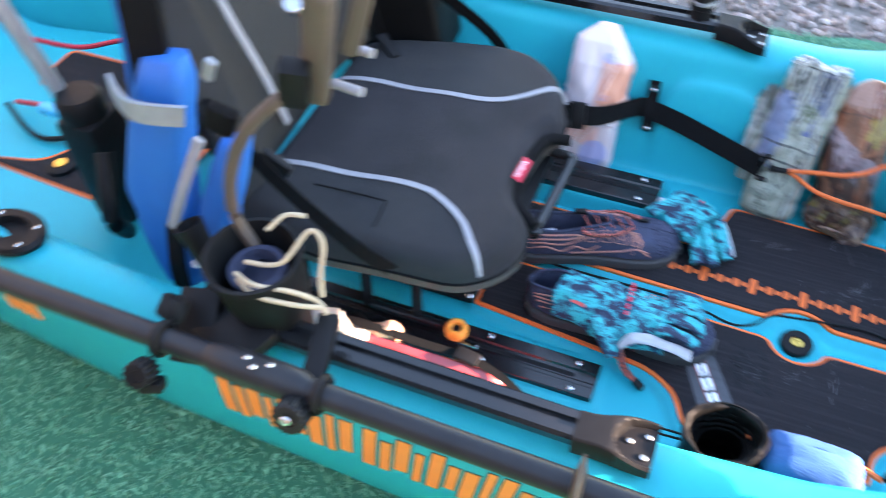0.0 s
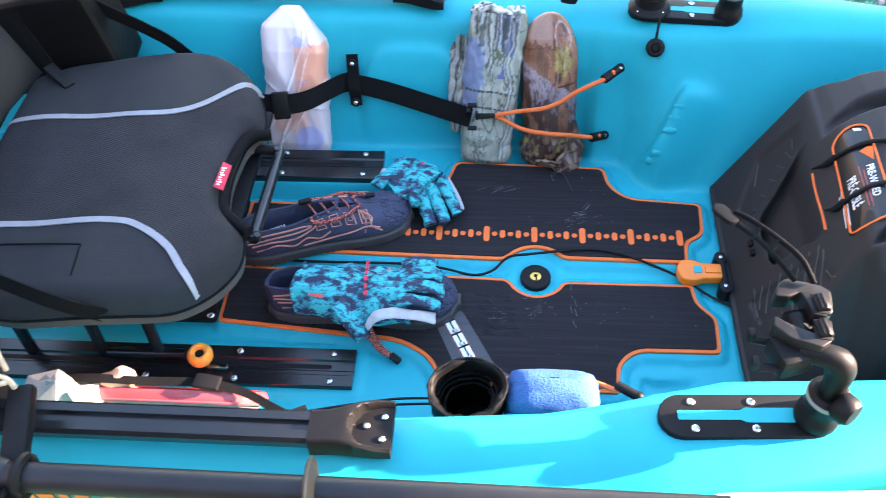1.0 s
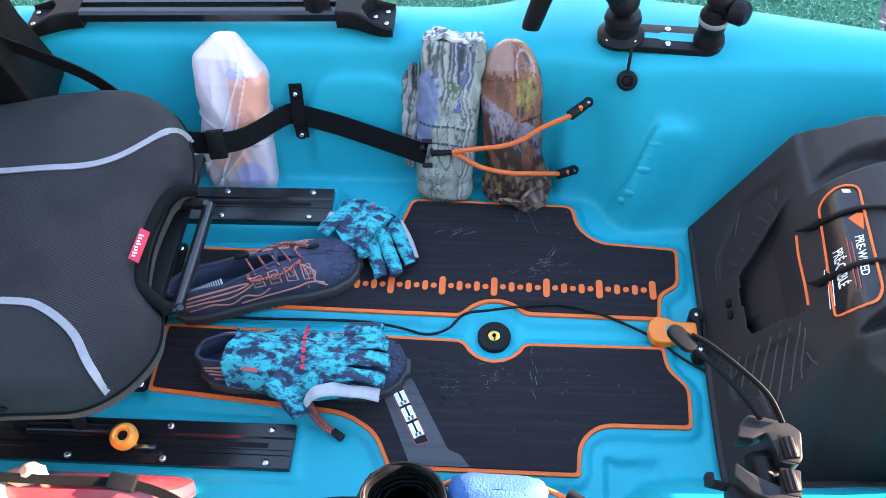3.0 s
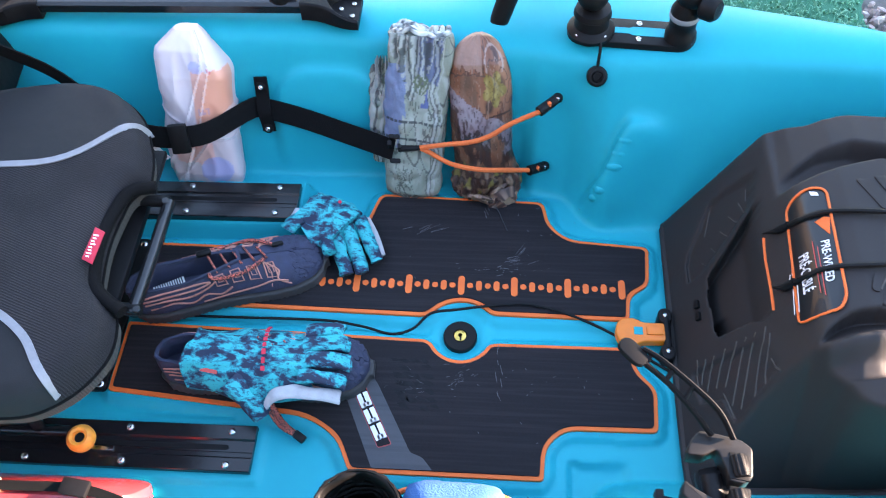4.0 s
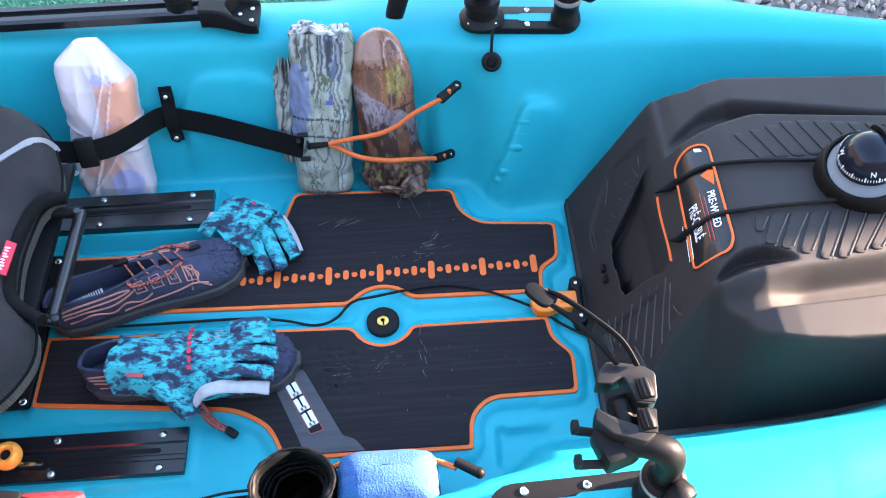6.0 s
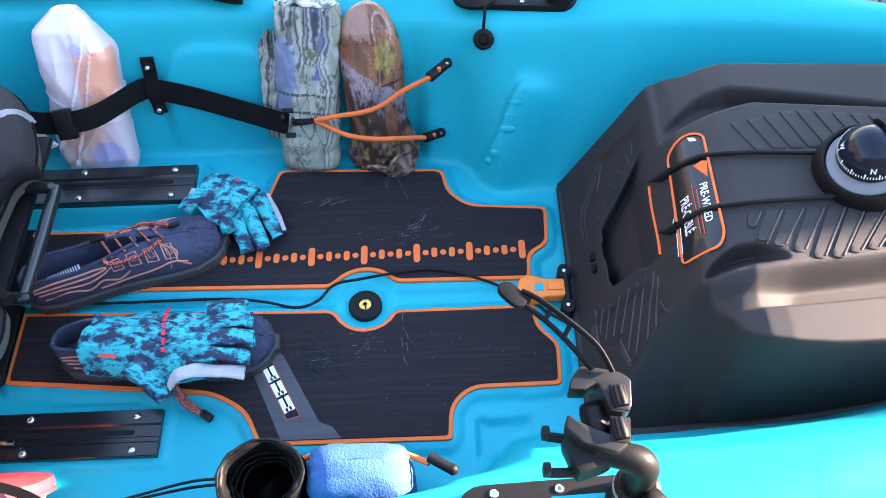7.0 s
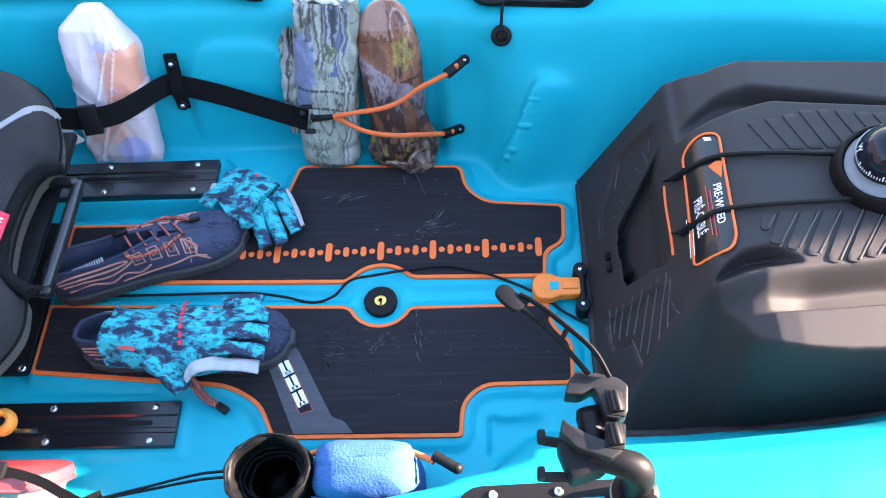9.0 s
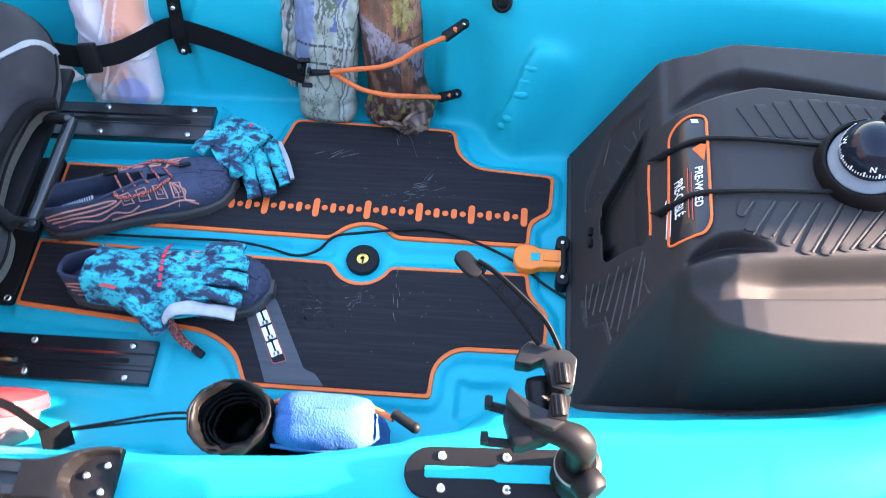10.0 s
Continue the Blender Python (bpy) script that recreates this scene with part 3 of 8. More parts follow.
# dimpled tray on the near side
tray = (X > 0.150) & (X < 0.222) & (Y < -0.252) & (Y > -0.304)
Z = np.where(tray, Z - 0.010 + 0.0032 * np.sin(X * 2 * math.pi / 0.0085) * np.sin(Y * 2 * math.pi / 0.0085), Z)
near_box = (((X > -0.21) & (X < 0.105)) | ((X > -0.68) & (X < -0.31))) & (Y < -0.300) & (Y > -0.395)
Z = np.where(near_box, np.minimum(Z, -0.012 + np.clip(-0.385 - Y, 0, 1) * 8), Z)
bulge = np.exp(-((X + 0.215) / 0.03) ** 2 - ((Y + 0.395) / 0.03) ** 2)
Z += 0.02 * bulge * (V < IN)
Zs = blur(Z, 1.3)
Zs = np.where(pads < 0.004, np.minimum(Zs, -0.0062), Zs)
# keep the fine steps of the floor, soften the walls
Zs = np.where((V < FT - 0.03) & (X > -0.5), blur(Z, 0.7), Zs)
Zs = np.where(pads < 0.003, -0.0065, Zs)
bm = bmesh.new()
grid = [[bm.verts.new((X[i, j], Y[i, j], Zs[i, j])) for j in range(len(hv))] for i in range(len(hx))]
for i in range(len(hx) - 1):
    for j in range(len(hv) - 1):
        bm.faces.new((grid[i][j], grid[i + 1][j], grid[i + 1][j + 1], grid[i][j + 1]))
# outer side: rolled edge, flared flank, chine and bottom
SKIRT = ((0.008, -0.008), (0.010, -0.022), (0.007, -0.06), (-0.002, -0.13), (-0.016, -0.22), (-0.036, -0.31), (-0.055, -0.35), (-0.10, -0.384))
lines = {}
for s, j in ((-1, 0), (1, len(hv) - 1)):
    prev = [grid[i][j] for i in range(len(hx))]
    for out, down in SKIRT:
        row = []
        for i, x in enumerate(hx):
            z = max(Zs[i, j] + down, GROUND + 0.001 + 0.25 * max(0, x - 0.9) + 0.2 * max(0, -1.5 - x))
            row.append(bm.verts.new((x, MID + s * max(half_beam(x) + (float(np.interp(x, *FAR_FLARE)) if s > 0 else 0.0) + out, 0.004), z)))
        for i in range(len(hx) - 1):
            bm.faces.new((prev[i], prev[i + 1], row[i + 1], row[i]))
        prev = row
    lines[s] = prev
for i in range(len(hx) - 1):
    bm.faces.new((lines[-1][i], lines[-1][i + 1], lines[1][i + 1], lines[1][i]))
part("hull", bm, TEAL, kayak, "glossy turquoise rotomoulded hull", smooth=50)


def deck_z(x, y):
    """Height of the hull's upper side."""
    i = int(np.clip(np.searchsorted(hx, x), 1, len(hx) - 1))
    j = int(np.clip(np.searchsorted(hv, (y - MID) / half_beam(x)), 1, len(hv) - 1))
    return float(Zs[i, j])


# soft scallops down the leading edge of the foot brace
for k in range(6):
    z = 0.030 + 0.018 * k
    x = 0.180 + 0.38 * z
    y = 0.12
    while deck_z(x, y) < z and y < 0.36:
        y += 0.002
    part("brace_rib", ball((x + 0.004, y + 0.0089, z), 0.0110, 20, (1.25, 0.72, 0.90)), TEAL, kayak)


# ---- deck pads ----
def deck_pad(raw, label):
    inner = [(p.x, p.y, max(q[2] - 0.002, 0.004)) for p, q in zip(inset([Vector(q[:2]) for q in raw], 0.0055), raw)]
    pad = part("deck_pad", prism(fillet(inner, n=4), -0.0035, 0.0, 0.0008), PAD, kayak, label)
    part("pad_border", prism(fillet(raw, n=4), -0.0065, -0.0018, 0.001), ORANGE, pad, "orange foam edge")
    return pad


upper_pad = deck_pad(UPPER_RAW, "black brushed foam deck pad with an orange ruler and scuffs")
lower_pad = deck_pad(LOWER_RAW, "black brushed foam deck pad with a grey printed band and scuffs")
part("band", prism(fillet([(-0.185, -0.094), (-0.153, -0.094), (-0.104, -0.160), (-0.053, -0.253), (-0.037, -0.259), (-0.023, -0.2755), (-0.101, -0.2755)], 0.003), -0.001, 0.0005), PADGREY, lower_pad, "grey band across the pad")
logo = fillet([(-0.147, -0.150), (-0.131, -0.146), (-0.079, -0.243), (-0.095, -0.248)], 0.002)
part("logo_edge", prism(inset(logo, -0.0008), 0.0, 0.0009), REDPRINT, lower_pad)
part("logo_plate", prism(logo, 0.0, 0.0012), PAD, lower_pad)
ax = Vector((0.052, -0.097, 0)).normalized()
ay = Vector((-ax.y, ax.x, 0))
for k, (a, w) in enumerate(((0.004, 0.012), (0.027, 0.021), (0.0515, 0.021), (0.0765, 0.022))):
    c = Vector((-0.138, -0.149, 0)) + ax * (a + 0.012) + ay * -0.0005
    for da, db, la, lb in ((0, 0.0044, w, 0.0062), (0, -0.0044, w, 0.0062), (w * 0.34, 0.0, w * 0.26, 0.0080)):
        m = c + ax * da + ay * db
        q = [m + ax * (sx * la / 2) + ay * (sy * lb / 2) for sx, sy in ((-1, -1), (1, -1), (1, 1), (-1, 1))]
        part("logo_shape", prism(fillet([tuple(p[:2]) for p in q], 0.0008, 3), 0.001, 0.0017), WHITE, lower_pad)


def capsule(c, w, h):
    r = w / 2
    return [Vector((c[0] + r * math.cos(a) , c[1] + s * (h / 2 - r) + r * math.sin(a))) for s, a0 in ((1, 0), (-1, math.pi)) for a in np.linspace(a0, a0 + math.pi, 7)]


marks = {}
for k in range(56):
    x = 0.2286 - 0.0127 * k
    kind = "big" if k % 6 == 0 else "small" if k % 2 == 0 else "ring"
    if kind not in marks:
        if kind == "ring":
            bm = lathe([(0.0045, 0.0), (0.0045, 0.0007), (0.0018, 0.0007), (0.0018, 0.0003), (0.0001, 0.0003)], (0, 0, 0), 14)
        else:
            bm = prism(capsule((0, 0), 0.0095 if kind == "big" else 0.0085, 0.032 if kind == "big" else 0.0165), 0.0, 0.0007)
        ob = part("ruler_mark", bm, ORANGE, upper_pad)
        marks[kind] = ob.data
    else:
        ob = new("ruler_mark", marks[kind])
        ob.parent = upper_pad
    ob.location = (x, 0.0, -0.0002)


def scratches(rows, seed):
    """Pale scuff marks: thin slivers, as one part."""
    rnd = random.Random(seed)
    bm = bmesh.new()
    for x, y, n, sx, sy, lng, a0, spread in rows:
        for _ in range(n):
            px, py, a, ln = rnd.gauss(x, sx), rnd.gauss(y, sy), rnd.gauss(a0, spread), lng * rnd.uniform(0.3, 1.2)
            w = rnd.uniform(0.00015, 0.0005)
            d, e = Vector((math.cos(a), math.sin(a), 0)) * ln / 2, Vector((-math.sin(a), math.cos(a), 0)) * w
            p = Vector((px, py, 0.0004))
            bm.faces.new([bm.verts.new(q) for q in (p - d - e, p + d - e * 0.2, p + d + e, p - d * 0.8 + e)])
    return bm


SCUFF = mat("pale_scuff", (0.16, 0.16, 0.17), 0.8, second=(0.035, 0.035, 0.04), scale=300)
part("scuffs", scratches([(0.075, 0.045, 9, 0.012, 0.004, 0.018, 0.35, 0.08), (-0.060, 0.098, 7, 0.012, 0.004, 0.026, 0.55, 0.12), (0.112, 0.142, 2, 0.002, 0.002, 0.006, 0.5, 0.2), (0.082, 0.060, 5, 0.006, 0.003, 0.024, 0.95, 0.06), (0.052, 0.030, 12, 0.02, 0.004, 0.008, 0.3, 0.3), (0.032, 0.128, 3, 0.001, 0.010, 0.030, 1.9, 0.12), (0.03, 0.02, 16, 0.05, 0.010, 0.004, 0.5, 0.9), (0.16, 0.10, 14, 0.06, 0.03, 0.003, 0.5, 1)], 2), SCUFF, upper_pad, "pale scratches")["kind"] = "stuff"
part("scuffs", scratches([(0.0, -0.15, 10, 0.008, 0.006, 0.006, 0.6, 0.6), (0.010, -0.140, 14, 0.010, 0.008, 0.007, 0.7, 0.3), (-0.06, -0.160, 16, 0.018, 0.012, 0.010, 0.2, 0.5), (0.056, -0.135, 8, 0.003, 0.018, 0.016, 1.7, 0.25), (0.10, -0.18, 26, 0.07, 0.045, 0.003, 0.5, 1.0)], 3), SCUFF, lower_pad, "pale scratches")["kind"] = "stuff"
rnd = random.Random(12)
bm = bmesh.new()
for i in range(7):
    for j in range(4):
        if rnd.random() < 0.12:
            continue
        x, y = -0.086 + 0.0135 * j + 0.003 * i + rnd.uniform(-0.002, 0.002), -0.122 - 0.0115 * i + rnd.uniform(-0.002, 0.002)
        w, h = rnd.uniform(0.008, 0.013), rnd.uniform(0.005, 0.008)
        prism([Vector((x + rnd.uniform(-0.0015, 0.0015) + sx * w / 2 - sy * 0.003, y + rnd.uniform(-0.0015, 0.0015) + sy * h / 2)) for sx, sy in ((-1, -1), (0, -1.2), (1, -1), (1.1, 0), (1, 1), (0, 1.1), (-1, 1))], -0.0002, 0.0004, bm=bm)
part("boot_print", bm, SMUDGE, lower_pad, "dusty boot tread print")["kind"] = "stuff"
# plate under the seat
plate = part("seat_base_plate", prism(fillet([(-0.86, -0.186), (-0.478, -0.184), (-0.478, 0.066), (-0.86, 0.068)], 0.006), -0.006, 0.002, 0.001), BLACKP, kayak, "black plate under the seat")
for x, y in ((-0.486, -0.176), (-0.486, 0.056), (-0.64, -0.176), (-0.64, 0.056)):
    screw((x, y, 0.002), plate, 0.0055)

# ---- drain plug ----
plug = part("drain_plug", lathe([(0.0235, -0.018), (0.0235, -0.0085), (0.022, -0.007), (0.010, -0.007), (0.0098, -0.0085), (0.0001, -0.0085)], (0.002, -0.078, 0), 32), RUBBER, kayak, "black rubber scupper plug")
part("insert", lathe([(0.0085, -0.009), (0.0085, -0.0065), (0.0075, -0.0058), (0.003, -0.0058), (0.0028, -0.0085), (0.0001, -0.0085)], (0.002, -0.078, 0), 20), BRASS, plug, "brass insert with a keyhole slot")
part("slot", box((0.003, -0.083, -0.0059), (0.0022, 0.006, 0.0008), 0.0002), BLACKP, plug)


# ---- seat tracks ----
def seat_track(x0, x1, y0, y1, z, label):
    ym, w = (y0 + y1) / 2, y1 - y0
    b = 0.0012
    prof = [(y0, z - 0.012), (y0, z - b), (y0 + b, z), (ym - w * 0.20 - b, z), (ym - w * 0.20, z - b), (ym - w * 0.18, z - 0.0025), (ym - w * 0.09, z - 0.0025), (ym - w * 0.08, z - b), (ym + w * 0.10, z - b), (ym + w * 0.11, z - 0.0025), (ym + w * 0.16, z - 0.0025), (ym + w * 0.18, z - b), (ym + w * 0.18 + b, z), (y1 - b, z), (y1, z - b), (y1, z - 0.012)]
    bm = rings(bmesh.new(), [[(x, y, zz) for y, zz in prof] for x in (x0, x1)])
    track = part("seat_track", bm, GLOSSY, kayak, label, smooth=20)
    ys = ym + w * 0.01
    slot = [(x1 - 0.036 + 0.0035 * math.cos(a), ys + 0.0035 * math.sin(a)) for a in np.linspace(-math.pi / 2, math.pi / 2, 9)] + [(x0 + 0.002, ys + 0.0035), (x0 + 0.002, ys - 0.0035)]
    part("slot", prism([Vector(p) for p in slot], z - 0.003, z - 0.0008), RUBBER, track, "dark slot with a round end")
    for x in (x1 - 0.032, x1 - 0.17, x1 - 0.30):
        for y in (y0 + w * 0.13, y1 - w * 0.15):
            screw((x, y, z + 0.0005), track, 0.0052)
    return track


seat_track(-0.80, -0.256, 0.096, 0.162, 0.024, "black anodised seat track with steel screws")
near_track = seat_track(-0.86, -0.258, -0.288, -0.225, -0.002, "long black anodised seat track with steel screws")
part("slide", tube([(-0.62, -0.247, 0.004), (-0.505, -0.247, 0.004)], 0.009, 12, 1), GLOSSY, near_track, "black slide tube")
knob = part("track_knob", lathe([(0.006, 0), (0.006, 0.014), (0.0135, 0.016), (0.0175, 0.022), (0.0180, 0.028), (0.0155, 0.035), (0.0115, 0.038), (0.0080, 0.037), (0.0066, 0.033), (0.0062, 0.018), (0.0001, 0.018)], (-0.474, -0.262, 0.008), 24, axis=(0.1, -0.15, 1)), YELLOWP, near_track, "orange knurled locking knob")
part("hole", lathe([(0.0072, 0.0), (0.0070, 0.0190), (0.0001, 0.0190)], (-0.4735, -0.2635, 0.020), 18, axis=(0.1, -0.15, 1)), RUBBER, knob, "dark hole")
part("lever", box((-0.452, -0.268, 0.008), (0.03, 0.007, 0.006), 0.002), STEEL, near_track)


# ---- gunwale rails ----
def gear_rail(x0, x1, s, label):
    """A slotted track on the gunwale with a swept foot at each end."""
    y = MID + s * 0.402
    z0 = 0.222
    zt = z0 + 0.028
    prof = [(-0.017, zt - 0.018), (-0.019, zt - 0.004), (-0.015, zt), (-0.006, zt), (-0.006, zt - 0.006), (0.006, zt - 0.006), (0.006, zt), (0.015, zt), (0.019, zt - 0.004), (0.017, zt - 0.018)]
    rail = part("gear_rail", rings(bmesh.new(), [[(x, y + a, b) for a, b in prof] for x in (x0 + 0.075, x1 - 0.075)]), GLOSSY, kayak, label, smooth=25)
    for e, d in ((x1, 1), (x0, -1)):
        nq, nw = 46, 36
        bm, grid = bmesh.new(), []
        for k in range(nq + 1):
            q = k / nq
            hw = 0.0195 + 0.0105 * float(step((q - 0.15) / 0.75))
            off = -s * 0.010 * float(step(q))
            x = e - d * 0.085 * (1 - q)
            row = []
            for j in range(nw + 1):
                w = 2 * j / nw - 1
                top = zt + 0.0005 - 0.013 * float(step((q - 0.40) / 0.62)) - 0.003 * max(0.0, abs(w) - 0.86) / 0.14
                # the hollow: round at the back, open at the end, with thin side walls
                away = (1 - abs(w)) * hw - 0.0042
                back = (q - 0.46) * 0.085 - 0.020 * w * w
                deep = float(step(min(away, back) / 0.0022)) if min(away, back) > 0 else 0.0
                row.append(bm.verts.new((x, y + off + w * hw, top + (zt - 0.0185 - top) * deep)))
            grid.append([bm.verts.new((x, y + off - hw * 1.02, zt - 0.028))] + row + [bm.verts.new((x, y + off + hw * 1.02, zt - 0.028))])
        for k in range(nq):
            for j in range(nw + 2):
                bm.faces.new((grid[k][j], grid[k + 1][j], grid[k + 1][j + 1], grid[k][j + 1]))
        for row in (grid[0], grid[-1]):
            bm.faces.new(row)
        part("rail_foot", bm, BLACKP, rail, "hollow black end foot", smooth=50)
        for dx, dy in ((-0.010, 0.013), (-0.010, -0.013), (-0.028, 0.002)):
            screw((e + d * dx, y - s * 0.009 + dy, zt - 0.0180), rail, 0.0042)
    return rail


gear_rail(-0.735, -0.160, -1, "black gear rail with hollow end feet on the gunwale")
gear_rail(-0.715, -0.155, 1, "black gear rail with hollow end feet on the gunwale")


# ---- slotted mount plates at the bow end of the cockpit ----
def mount_plate(x0, x1, y0, y1, turn):
    xm, ym = (x0 + x1) / 2, (y0 + y1) / 2
    z = deck_z(xm, ym)
    hw = (y1 - y0) / 2
    outer = [Vector((xm + sx * ((x1 - x0) / 2 - hw) + hw * math.cos(a), ym + hw * math.sin(a))) for sx, a0 in ((1, -math.pi / 2), (-1, math.pi / 2)) for a in np.linspace(a0, a0 + math.pi, 10)]
    bm = prism(outer, z - 0.004, z + 0.006, 0.0015)
    bmesh.ops.rotate(bm, cent=(xm, ym, z), matrix=Euler((0, 0, turn)).to_matrix(), verts=bm.verts)
    pl = part("mount_plate", bm, BLACKP, kayak, "slotted black track plate screwed to the gunwale")
    slot = prism(fillet([(x0 + 0.02, ym - 0.0055), (x0 + 0.085, ym - 0.0055), (x0 + 0.09, ym - 0.0085), (x1 - 0.04, ym - 0.0085), (x1 - 0.04, ym + 0.0085), (x0 + 0.09, ym + 0.0085), (x0 + 0.085, ym + 0.0055), (x0 + 0.02, ym + 0.0055)], 0.002), z + 0.004, z + 0.0066)
    bmesh.ops.rotate(slot, cent=(xm, ym, z), matrix=Euler((0, 0, turn)).to_matrix(), verts=slot.verts)
    part("slot", slot, TEAL, pl, "turquoise hull seen through the slot")
    for sx, sy in ((0.036, 1), (0.036, -1), (0.098, 1), (0.098, -1), (0.165, -1)):
        p = Euler((0, 0, turn)).to_matrix() @ Vector((x0 + sx - xm, sy * hw * 0.62, 0)) + Vector((xm, ym, z + 0.006))
        screw(p, pl, 0.0048)
    return pl


mount_plate(0.117, 0.298, -0.462, -0.412, 0.04)
mount_plate(0.140, 0.316, 0.252, 0.302, -0.10)


# ---- console hatch at the bow end ----
console = thing("console_hatch", "black textured plastic console hatch with ribbed top", "hatch", (0.5, MID, -0.016))
cx = np.arange(0.294, 1.0, 0.0018)
cy = np.arange(-0.312, 0.160, 0.0018)
CX, CY = np.meshgrid(cx, cy, indexing="ij")


def softmin(a, b, k):
    """The lower of two heights, rounded where they meet."""
    m = np.minimum(a, b)
    return m - k * np.log(np.exp(-(a - m) / k) + np.exp(-(b - m) / k))


def console_top(x, y):
    hump = np.interp(x, (0.30, 0.40, 0.425, 0.447, 0.475, 0.75, 1.0), (0.21, 0.234, 0.2485, 0.2555, 0.258, 0.262, 0.24))
    far_hump = np.interp(x, (0.36, 0.39, 0.495, 0.65, 0.8), (0.002, 0.007, 0.034, 0.016, 0.0))
    rim_in = np.interp(x, (0.36, 0.39, 0.437, 0.474, 0.536, 0.651, 0.8), (0.016, 0.034, 0.062, 0.069, 0.057, 0.030, 0.014))
    rim = np.interp(x, (0.36, 0.41, 0.45, 0.48, 0.7, 1.0), (0.175, 0.222, 0.243, 0.250, 0.256, 0.24)) - 0.05 * (y - rim_in)
    valley = hump - np.interp(x, (0.38, 0.42, 0.5, 0.7), (0.020, 0.034, 0.040, 0.030))
    top = np.where(y > far_hump, hump + (valley - hump) * step((y - far_hump) / 0.007), hump)
    top = np.where(y > rim_in - 0.010, np.maximum(top, valley + (rim - valley) * step((y - rim_in + 0.010) / 0.010)), top)
    # side rim along the near side, behind a short valley
    crest = np.interp(x, (0.39, 0.447, 0.487, 0.582, 0.8), (-0.204, -0.200, -0.196, -0.188, -0.170))
    rim_n = np.interp(x, (0.38, 0.41, 0.43, 0.448, 0.47, 1.0), (0.206, 0.223, 0.236, 0.2445, 0.247, 0.249))
    dip = step((x - 0.415 - 0.35 * np.clip(y + 0.238, 0, 0.05)) / 0.075)
    floor_n = rim_n - 0.003 - 0.020 * dip
    top = np.where(y < crest, top + (floor_n - top) * step((crest - y) / 0.024), top)
    inner = np.interp(x, (0.43, 0.477, 0.563, 0.8), (-0.243, -0.241, -0.236, -0.215))
    top = np.where(y < inner + 0.005, np.maximum(top, floor_n + (rim_n - floor_n) * step((inner + 0.005 - y) / 0.006)), top)
    # crescent finger slot cut in under the crown
    arc = -0.170 - 0.026 * ((x - 0.443) / 0.047) ** 2
    sill = -0.200 + 0.10 * (x - 0.395)
    hole = (y < arc) & (y > sill) & (x > 0.396) & (x < 0.492)
    return np.where(hole, top - 0.026 * np.clip((y - sill) / 0.022, 0, 1) ** 0.8 - 0.003, top)


T = console_top(CX, CY)
front = 2.25 * (CX - 0.296)
steep = np.interp(CX, (0.30, 0.36, 0.393, 0.400, 0.414, 0.424, 0.447, 0.47, 0.51), (1.1, 1.6, 2.06, 2.4, 3.3, 5.2, 8.0, 9.8, 11.5))
near = np.where(CY < -0.12, (CY + 0.311) * steep - 0.01, 9.0)
far_edge = np.interp(CX, (0.296, 0.32, 0.35, 0.376, 0.40, 0.433, 0.47, 0.70, 1.0), (0.128, 0.132, 0.131, 0.137, 0.135, 0.127, 0.132, 0.114, 0.05))
far = (far_edge - CY) * 14.0 - 0.01
corner = np.where(CY > 0, 2.1 * (CX - 0.30) - 2.6 * (CY - 0.128) - 0.01, 9.0)
end = (0.98 - CX) * 3
Zc = softmin(T, softmin(near, front, 0.006), 0.0035)
Zc = np.minimum.reduce([softmin(Zc, corner, 0.006), far, end])
# small square block at the near end of the label step
block = (CX > 0.362) & (CX < 0.386) & (CY > -0.186) & (CY < -0.163)
Zc = np.where(block, np.minimum(Zc, 0.150 + 1.35 * (CX - 0.345)), Zc)
# sunk panel with fine ribs on the near half of the front
PANEL = [(0.309, -0.140), (0.358, -0.150), (0.371, -0.196), (0.337, -0.232), (0.331, -0.196), (0.313, -0.186)]
Zc = np.where(inside(PANEL, CX, CY) < 0, Zc - 0.010, Zc)
FARPANEL = [(0.316, 0.032), (0.341, 0.083), (0.355, 0.081), (0.377, 0.071), (0.371, 0.031), (0.348, 0.011), (0.325, -0.010), (0.314, -0.008)]
Zc = np.where(inside(FARPANEL, CX, CY) < 0, Zc - 0.013, Zc)
FRONT_IN = [(0.334, -0.112), (0.360, -0.121), (0.3695, -0.132), (0.3705, -0.030), (0.371, 0.005), (0.374, 0.026), (0.371, 0.021), (0.350, -0.004), (0.334, -0.020), (0.331, -0.050)]
pocket = inside(FRONT_IN, CX, CY) < 0
Zc = np.where(pocket, Zc - 0.045, Zc)
well = (CX > 0.334) & (CX < 0.348) & (CY > -0.112) & (CY < -0.082)
Zc = np.where(well, Zc - 0.025, Zc)
Zc = np.clip(Zc, -0.010, None)
Zc = blur(Zc, 1.0)


def con_z(x, y):
    i = float(np.clip((x - cx[0]) / 0.0018, 0, len(cx) - 1.001))
    j = float(np.clip((y - cy[0]) / 0.0018, 0, len(cy) - 1.001))
    a, b = int(i), int(j)
    p, q = i - a, j - b
    return float((Zc[a, b] * (1 - q) + Zc[a, b + 1] * q) * (1 - p) + (Zc[a + 1, b] * (1 - q) + Zc[a + 1, b + 1] * q) * p)


body = surface(Zc, cx, cy)
edge = [e for e in body.edges if len(e.link_faces) == 1]
low = bmesh.ops.extrude_edge_only(body, edges=edge)["geom"]
for v in low:
    if isinstance(v, bmesh.types.BMVert):
        v.co.z = -0.015
part("body", body, CONSOLE, console, smooth=45)
